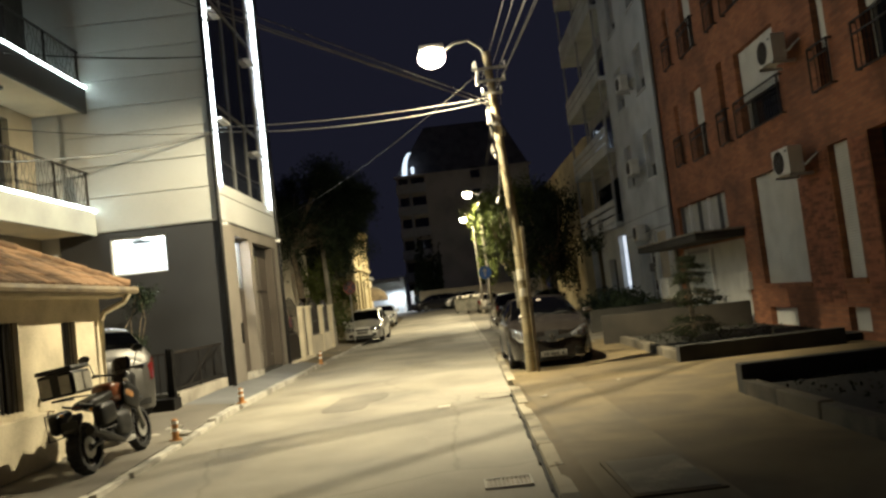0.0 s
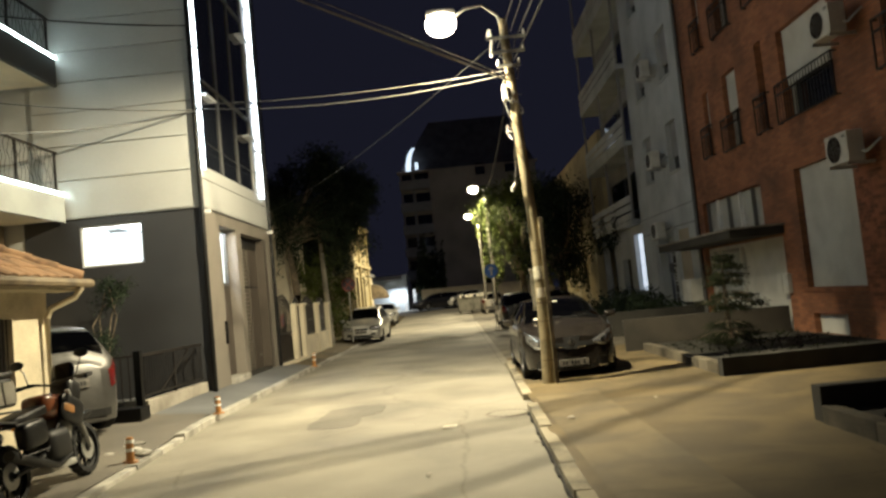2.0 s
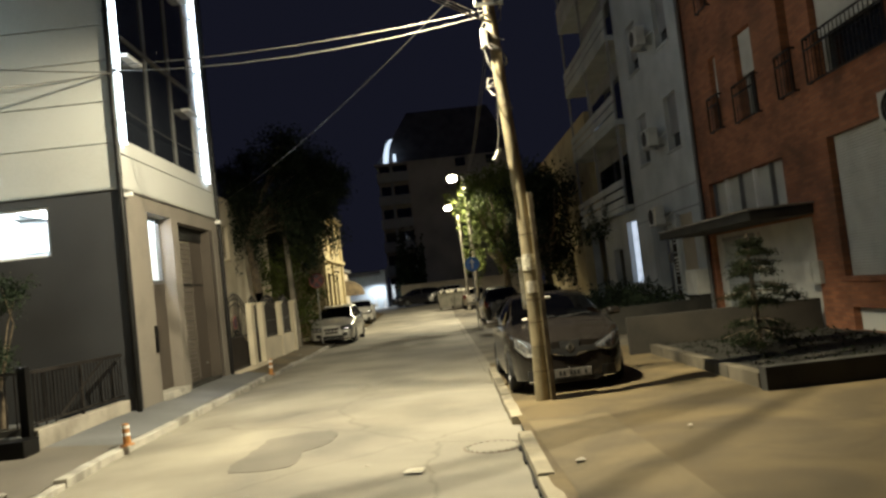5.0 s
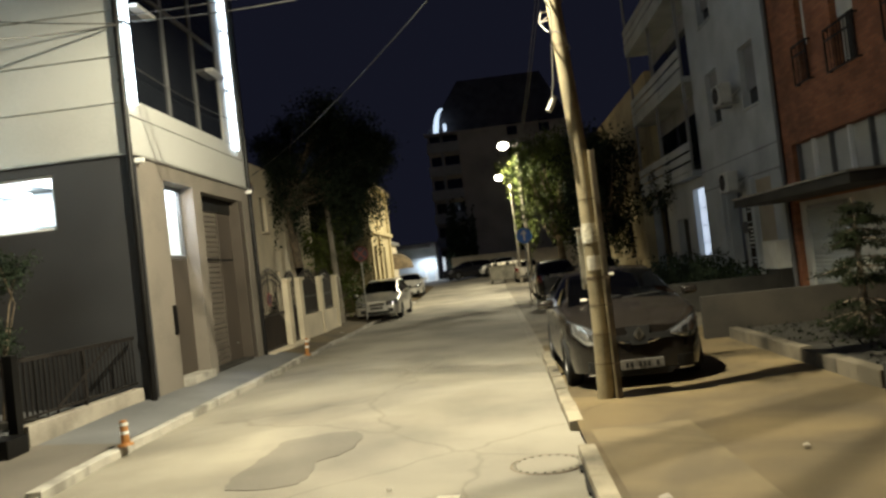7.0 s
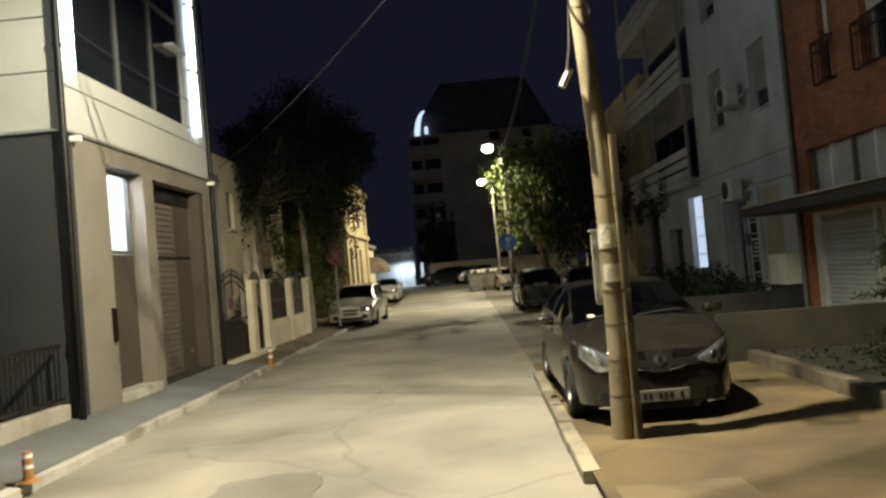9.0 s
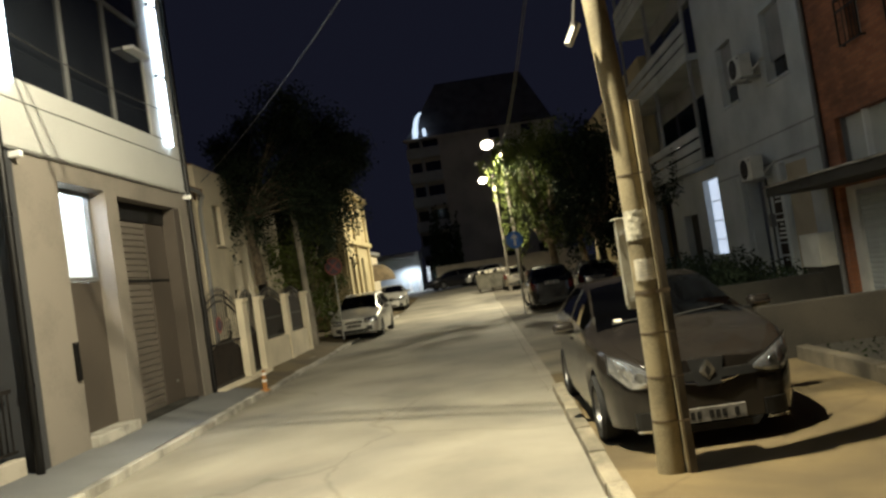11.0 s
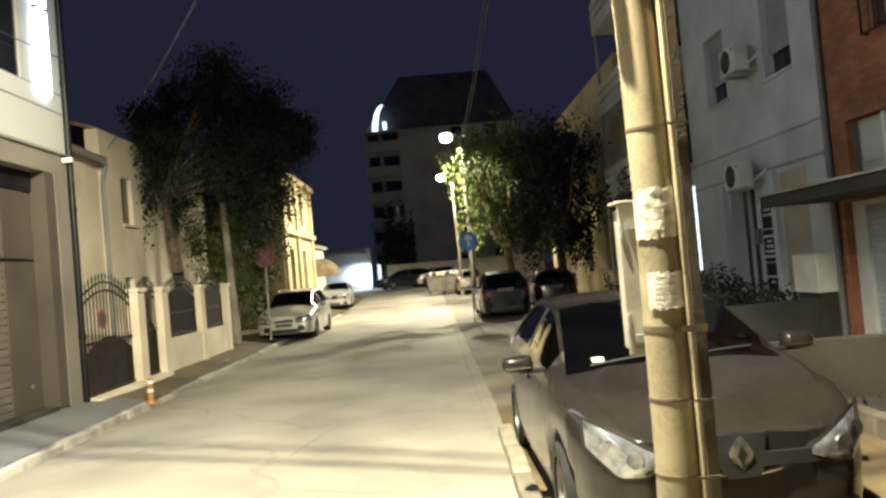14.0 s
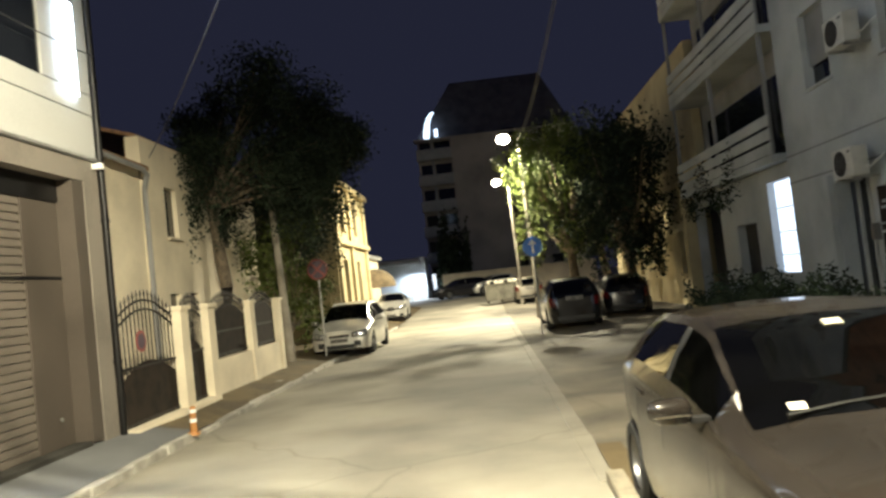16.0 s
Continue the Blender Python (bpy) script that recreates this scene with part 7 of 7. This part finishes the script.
ESTATE = dict(HATCH, L=4.29, axles=(0.85, 3.46), sticker=False, rails=True, paint="silver", plate_z=0.42, wheel=0.30,
              hw=[(0, 0.52), (0.02, 0.64), (0.06, 0.73), (0.14, 0.79), (0.3, 0.825), (0.6, 0.845), (1.0, 0.853), (3.6, 0.853), (4.0, 0.82), (4.2, 0.74), (4.26, 0.62), (4.29, 0.52)],
              shoulder=[(0, 0.66), (0.12, 0.72), (0.6, 0.84), (1.1, 0.90), (2.2, 0.93), (3.9, 0.96), (4.2, 0.94), (4.29, 0.8)],
              top=[(0, 0.70), (0.12, 0.76), (0.6, 0.88), (1.05, 0.96), (1.95, 1.39), (2.4, 1.45), (3.4, 1.46), (3.95, 1.40), (4.2, 0.98), (4.29, 0.86)],
              wt=[(0, 0.45), (0.3, 0.62), (0.9, 0.68), (1.1, 0.70), (2.0, 0.58), (3.9, 0.56), (4.2, 0.62), (4.29, 0.45)],
              cowl=1.1, roof0=2.0, roof1=3.97, tail=4.19, A=1.35, B0=2.25, B1=2.35, C=3.85, headlamp=((0.38, 0.57, 0.68), (0.52, 0.55, 0.70), (0.66, 0.55, 0.715), (0.80, 0.60, 0.74)),
              front=dict(grille=(0.30, 0.56, 0.66), lower=(0.55, 0.24, 0.36)))
SUV = dict(ESTATE, L=4.3, paint="glossy black", rails=False, top=[(a, b * 1.06) for a, b in ESTATE["top"]], shoulder=[(a, b * 1.06) for a, b in ESTATE["shoulder"]], rear_plate_z=0.86, wheel=0.33)

car("hatchback_car", "dusty charcoal hatchback parked half on the kerb behind the pole", pose(1.685, 15.50 + 2.03, 0.022, 0, 0, 0.0), HATCH, M_CARGREY)
car("estate_car", "silver estate car parked along the far kerb", pose(-4.50, 35.2 + 2.15, 0.03, 0, 0, -1.0), dict(ESTATE, top=[(a, b * 1.06) for a, b in ESTATE["top"]], hw=[(a, b * 1.05) for a, b in ESTATE["hw"]]), M_CARSILV)
car("suv_car", "glossy black car parked tail to the street", pose(2.5, 36.6 + 2.15, 0.05, 0, 0, 180), SUV, M_CARBLK)
car("hatchback_car", "dark car parked under the trees", pose(4.75, 39.6 + 2.0, 0.06, 0, 0, 176), dict(HATCH, paint="dark", sticker=False), M_CARDARK)
car("estate_car", "beige-brown car parked by the far lamp, tail to the street", pose(2.35, 58.0 + 2.1, 0.28, 0, 0, 180), dict(ESTATE, paint="beige-brown"), M_CARBEIGE)
car("hatchback_car", "silver-grey hatchback parked in the drive, tail towards the street", pose(-7.5, 13.97, 0.165, 0, 0, 234), dict(HATCH, paint="silver-grey", sticker=False, top=[(a, b * 1.16) for a, b in HATCH["top"]], shoulder=[(a, b * 1.10) for a, b in HATCH["shoulder"]]), M_CARSG)
car("estate_car", "dark saloon parked by the far wall", pose(-2.1, 71.5, 0.68, 0, 0, -62), dict(ESTATE, paint="dark", rails=False), M_CARDARK)
car("hatchback_car", "pale small car parked by the far wall", pose(0.4, 72.5, 0.70, 0, 0, -62), dict(HATCH, paint="pale", sticker=False), M_CARSILV)
car("hatchback_car", "small white car behind the estate car", pose(-5.3, 55.0, 0.2, 0, 0, 3), dict(HATCH, paint="pale", sticker=False), M_CARSILV)

# ---------- rubbish container ----------
def container(x, y, z, yaw):
    b = thing("rubbish_container", "large dented metal rubbish container heaped with bags", "bin", at=pose(x, y, z, 0, 0, yaw))
    bm = B()
    loop = [(-0.52, 0.18), (0.52, 0.18), (0.62, 1.12), (-0.62, 1.12)]
    plate(bm, [(p, -0.45, q) for p, q in loop], 0.9, (0, 1, 0))
    part("body", bm, M_BIN, b, world=False)
    part("rim", box(B(), -0.66, 0.66, -0.49, 0.49, 1.12, 1.17, 0.01), M_BIN, b, world=False)
    for k in range(5):
        part("rib", box(B(), -0.5 + 0.25 * k - 0.02, -0.5 + 0.25 * k + 0.02, -0.475, -0.452, 0.25, 1.1), M_BIN, b, world=False)
    for sx in (-0.42, 0.42):
        for sy in (-0.32, 0.32):
            part("castor", rod(B(), (sx - 0.03, sy, 0.09), (sx + 0.03, sy, 0.09), 0.09, n=14), M_RUBBER, b, world=False)
    rr = random.Random(2)
    for k in range(6):
        bm = B()
        bmesh.ops.create_icosphere(bm, subdivisions=2, radius=0.2, matrix=Matrix.Translation((-0.45 + 0.18 * k, rr.uniform(-0.2, 0.2), 1.24)) @ Matrix.Diagonal((1, 1, 0.7, 1)))
        for v in bm.verts:
            v.co += 0.05 * noise.noise_vector(v.co * 7)
        tagged(part("bag", bm, M_PAPER if k % 2 else M_BLACK, b, world=False), "stuffed rubbish bag")
    return b


container(0.35, 60.5, 0.32, 4)
container(1.25, 61.2, 0.34, -3)

# ---------- motorcycle ----------
M_MOTO = mat("worn_black_plastic", (0.005, 0.005, 0.005), 0.42, vary=0.25, scale=8, fine=60, bump=0.1, spec=0.35)
M_CASEP = mat("pale_case_panel", (0.34, 0.32, 0.27), 0.45, vary=0.15, scale=6, fine=50, bump=0.05)


def motorcycle(m):
    t = thing("motorcycle", "black touring motorcycle with a grey top case, parked on its stand", "motorcycle", at=m)

    def moto_wheel(y, r, w):
        bm = B()
        lathe(bm, [(r * 0.74, -w / 2), (r * 0.92, -w / 2), (r, -w * 0.2), (r, w * 0.2), (r * 0.92, w / 2), (r * 0.74, w / 2)], 72)
        for i_, v_ in enumerate(bm.verts):
            if 72 <= i_ < 72 * 5 and (i_ % 72) % 4 < 2:
                v_.co.y, v_.co.z = v_.co.y * 0.962, v_.co.z * 0.962
        bmesh.ops.translate(bm, verts=bm.verts, vec=(0, y, r))
        ty = part("tyre", bm, M_TYRE, t, "knobbly black tyre", world=False)
        bm = B()
        lathe(bm, [(r * 0.75, -0.04), (r * 0.75, 0.04), (r * 0.68, 0.03), (r * 0.68, -0.03), (r * 0.75, -0.04)], 36)
        for k in range(10):
            box(bm, -0.012, 0.012, -0.012, 0.012, 0.04, r * 0.70, 0, Matrix.Rotation(2 * math.pi * k / 10, 4, "X"))
        rod(bm, (-0.07, 0, 0), (0.07, 0, 0), 0.05, n=14)
        bmesh.ops.translate(bm, verts=bm.verts, vec=(0, y, r))
        part("rim", bm, M_MOTO, ty, world=False)
        bm = disc(B(), (0.065, y, r), (1, 0, 0), r * 0.42, 0.006, 24)
        part("brake_disc", bm, M_STEELG, ty, world=False)

    moto_wheel(-0.72, 0.31, 0.16)
    moto_wheel(0.74, 0.31, 0.12)

    def blobm(nm, c, s, material, rot=0.0, label_="", sub=2):
        bm = B()
        bmesh.ops.create_cube(bm, size=2.0)
        bmesh.ops.bevel(bm, geom=bm.edges[:], offset=0.55, segments=4, affect="EDGES", profile=0.5)
        bmesh.ops.transform(bm, verts=bm.verts, matrix=Matrix.Translation(c) @ Matrix.Rotation(radians(rot), 4, "X") @ Matrix.Diagonal((*s, 1)))
        return part(nm, bm, material, t, label_, smooth=True, world=False)

    blobm("tank", (0, 0.18, 0.86), (0.16, 0.28, 0.13), mat("burnt_orange_paint", (0.16, 0.045, 0.012), 0.3, vary=0.3, scale=6, fine=50, bump=0.03, coat=0.4), -8, "burnt orange fuel tank")
    blobm("seat", (0, -0.28, 0.83), (0.14, 0.36, 0.06), M_MOTO, 6, "black saddle")
    blobm("engine", (0, 0.08, 0.46), (0.18, 0.23, 0.18), M_TRIM, 0, "dark engine block")
    blobm("side_fairing", (0.17, 0.34, 0.78), (0.04, 0.22, 0.15), M_MOTO, -25)
    blobm("side_fairing", (-0.17, 0.34, 0.78), (0.04, 0.22, 0.15), M_MOTO, -25)
    blobm("accent", (0.185, 0.26, 0.80), (0.03, 0.11, 0.05), M_ORANGE, -20, "orange fairing accent")
    blobm("nose", (0, 0.60, 0.96), (0.13, 0.14, 0.15), M_MOTO, -20, "black headlamp cowl")
    blobm("headlight", (0, 0.72, 0.95), (0.09, 0.04, 0.08), M_HEADL, -15)
    blobm("front_mudguard", (0, 0.76, 0.66), (0.08, 0.24, 0.03), M_MOTO, 8)
    blobm("rear_mudguard", (0, -0.86, 0.62), (0.09, 0.16, 0.03), M_MOTO, 40)
    for sx in (-0.27, 0.27):
        blobm("saddle_bag", (sx, -0.62, 0.66), (0.075, 0.20, 0.13), M_MOTO, 4, "black soft saddle bag")
    blobm("cylinder_head", (0.0, 0.26, 0.56), (0.14, 0.12, 0.16), M_STEELG, -30)
    blobm("tail_light", (0, -0.70, 0.80), (0.07, 0.04, 0.03), M_TAIL, 0)
    blobm("windscreen", (0, 0.62, 1.18), (0.13, 0.025, 0.13), M_CARGLASS, -25)
    frame_lines = [([(0.11, 0.45, 0.92), (0.13, 0.1, 0.66), (0.12, -0.18, 0.42)], 0.022), ([(-0.11, 0.45, 0.92), (-0.13, 0.1, 0.66), (-0.12, -0.18, 0.42)], 0.022),
                   ([(0.12, -0.15, 0.70), (0.11, -0.5, 0.78), (0.09, -0.85, 0.84)], 0.016), ([(-0.12, -0.15, 0.70), (-0.11, -0.5, 0.78), (-0.09, -0.85, 0.84)], 0.016),
                   ([(0.10, -0.18, 0.40), (0.11, -0.45, 0.34), (0.10, -0.72, 0.31)], 0.028), ([(-0.10, -0.18, 0.40), (-0.11, -0.45, 0.34), (-0.10, -0.72, 0.31)], 0.028)]
    for ps, r in frame_lines:
        part("frame_tube", tube(B(), ps, r, 8), M_MOTO, t, smooth=True, world=False)
    for sx in (-0.10, 0.10):
        part("fork", tube(B(), [(sx, 0.46, 1.0), (sx, 0.60, 0.65), (sx, 0.74, 0.31)], 0.026, 10), M_STEELG, t, smooth=True, world=False)
    part("handlebar", tube(B(), [(-0.42, 0.28, 1.10), (-0.25, 0.38, 1.13), (0, 0.44, 1.07), (0.25, 0.38, 1.13), (0.42, 0.28, 1.10)], 0.014, 8), M_MOTO, t, smooth=True, world=False)
    for sx in (-1, 1):
        part("grip", rod(B(), (sx * 0.42, 0.28, 1.10), (sx * 0.31, 0.345, 1.115), 0.02, n=10), M_MOTO, t, world=False)
        part("hand_guard", tube(B(), [(sx * 0.44, 0.27, 1.10), (sx * 0.42, 0.42, 1.12), (sx * 0.25, 0.47, 1.12)], 0.022, 6), M_MOTO, t, world=False)
        part("mirror_stalk", tube(B(), [(sx * 0.27, 0.38, 1.13), (sx * 0.32, 0.42, 1.28), (sx * 0.35, 0.40, 1.34)], 0.008, 6), M_MOTO, t, world=False)
        bm = B()
        bmesh.ops.create_uvsphere(bm, u_segments=12, v_segments=8, radius=1, matrix=Matrix.Translation((sx * 0.37, 0.39, 1.37)) @ Matrix.Diagonal((0.085, 0.02, 0.05, 1)))
        part("mirror", bm, M_MOTO, t, smooth=True, world=False)
        part("indicator", box(B(), sx * 0.2 - 0.035, sx * 0.2 + 0.035, -0.76, -0.73, 0.73, 0.76, 0.01), M_ORL, t, world=False)
    part("exhaust", tube(B(), [(0.14, 0.25, 0.32), (0.18, -0.1, 0.26), (0.2, -0.45, 0.36), (0.22, -0.95, 0.52)], [0.025, 0.028, 0.05, 0.055], 12), M_MOTO, t, "black exhaust pipe", smooth=True, world=False)
    part("luggage_rack", tube(B(), [(-0.13, -0.5, 0.9), (-0.13, -0.98, 0.93), (0.13, -0.98, 0.93), (0.13, -0.5, 0.9)], 0.012, 6), M_MOTO, t, world=False)
    tc = part("top_case", box(B(), -0.21, 0.21, -1.08, -0.66, 0.96, 1.24, 0.03), M_MOTO, t, "black top case with grey panels", world=False)
    part("lid", box(B(), -0.22, 0.22, -1.09, -0.65, 1.245, 1.30, 0.025), M_MOTO, tc, world=False)
    for x in (-0.18, 0.05):
        part("side_panel", box(B(), x - 0.0, x + 0.13, -1.092, -1.082, 0.99, 1.2, 0.004), M_CASEP, tc, "grey panel", world=False)
    for sy in (-0.97, -0.76):
        part("side_panel", box(B(), 0.212, 0.222, sy - 0.09, sy + 0.09, 0.99, 1.2, 0.004), M_CASEP, tc, world=False)
    for sx in (-0.3, 0.3):
        part("pannier_frame", tube(B(), [(sx, -0.45, 0.78), (sx, -0.45, 0.48), (sx, -0.9, 0.48), (sx, -0.9, 0.78), (sx, -0.45, 0.78)], 0.010, 6), M_MOTO, t, world=False)
    part("plate_holder", box(B(), -0.1, 0.1, -0.96, -0.95, 0.5, 0.66), M_MOTO, t, world=False)
    part("stand", tube(B(), [(-0.12, 0.0, 0.3), (-0.2, -0.04, 0.14), (-0.27, -0.06, 0.035)], 0.014, 6), M_MOTO, t, world=False)
    part("bash_plate", box(B(), -0.13, 0.13, -0.15, 0.36, 0.2, 0.27, 0.02), M_STEELG, t, world=False)
    part("chain_guard", box(B(), -0.13, -0.11, -0.7, -0.1, 0.4, 0.46, 0.006), M_MOTO, t, world=False)
    return t


motorcycle(pose(-4.67, 9.85, 0.06, 0, -7, -1))
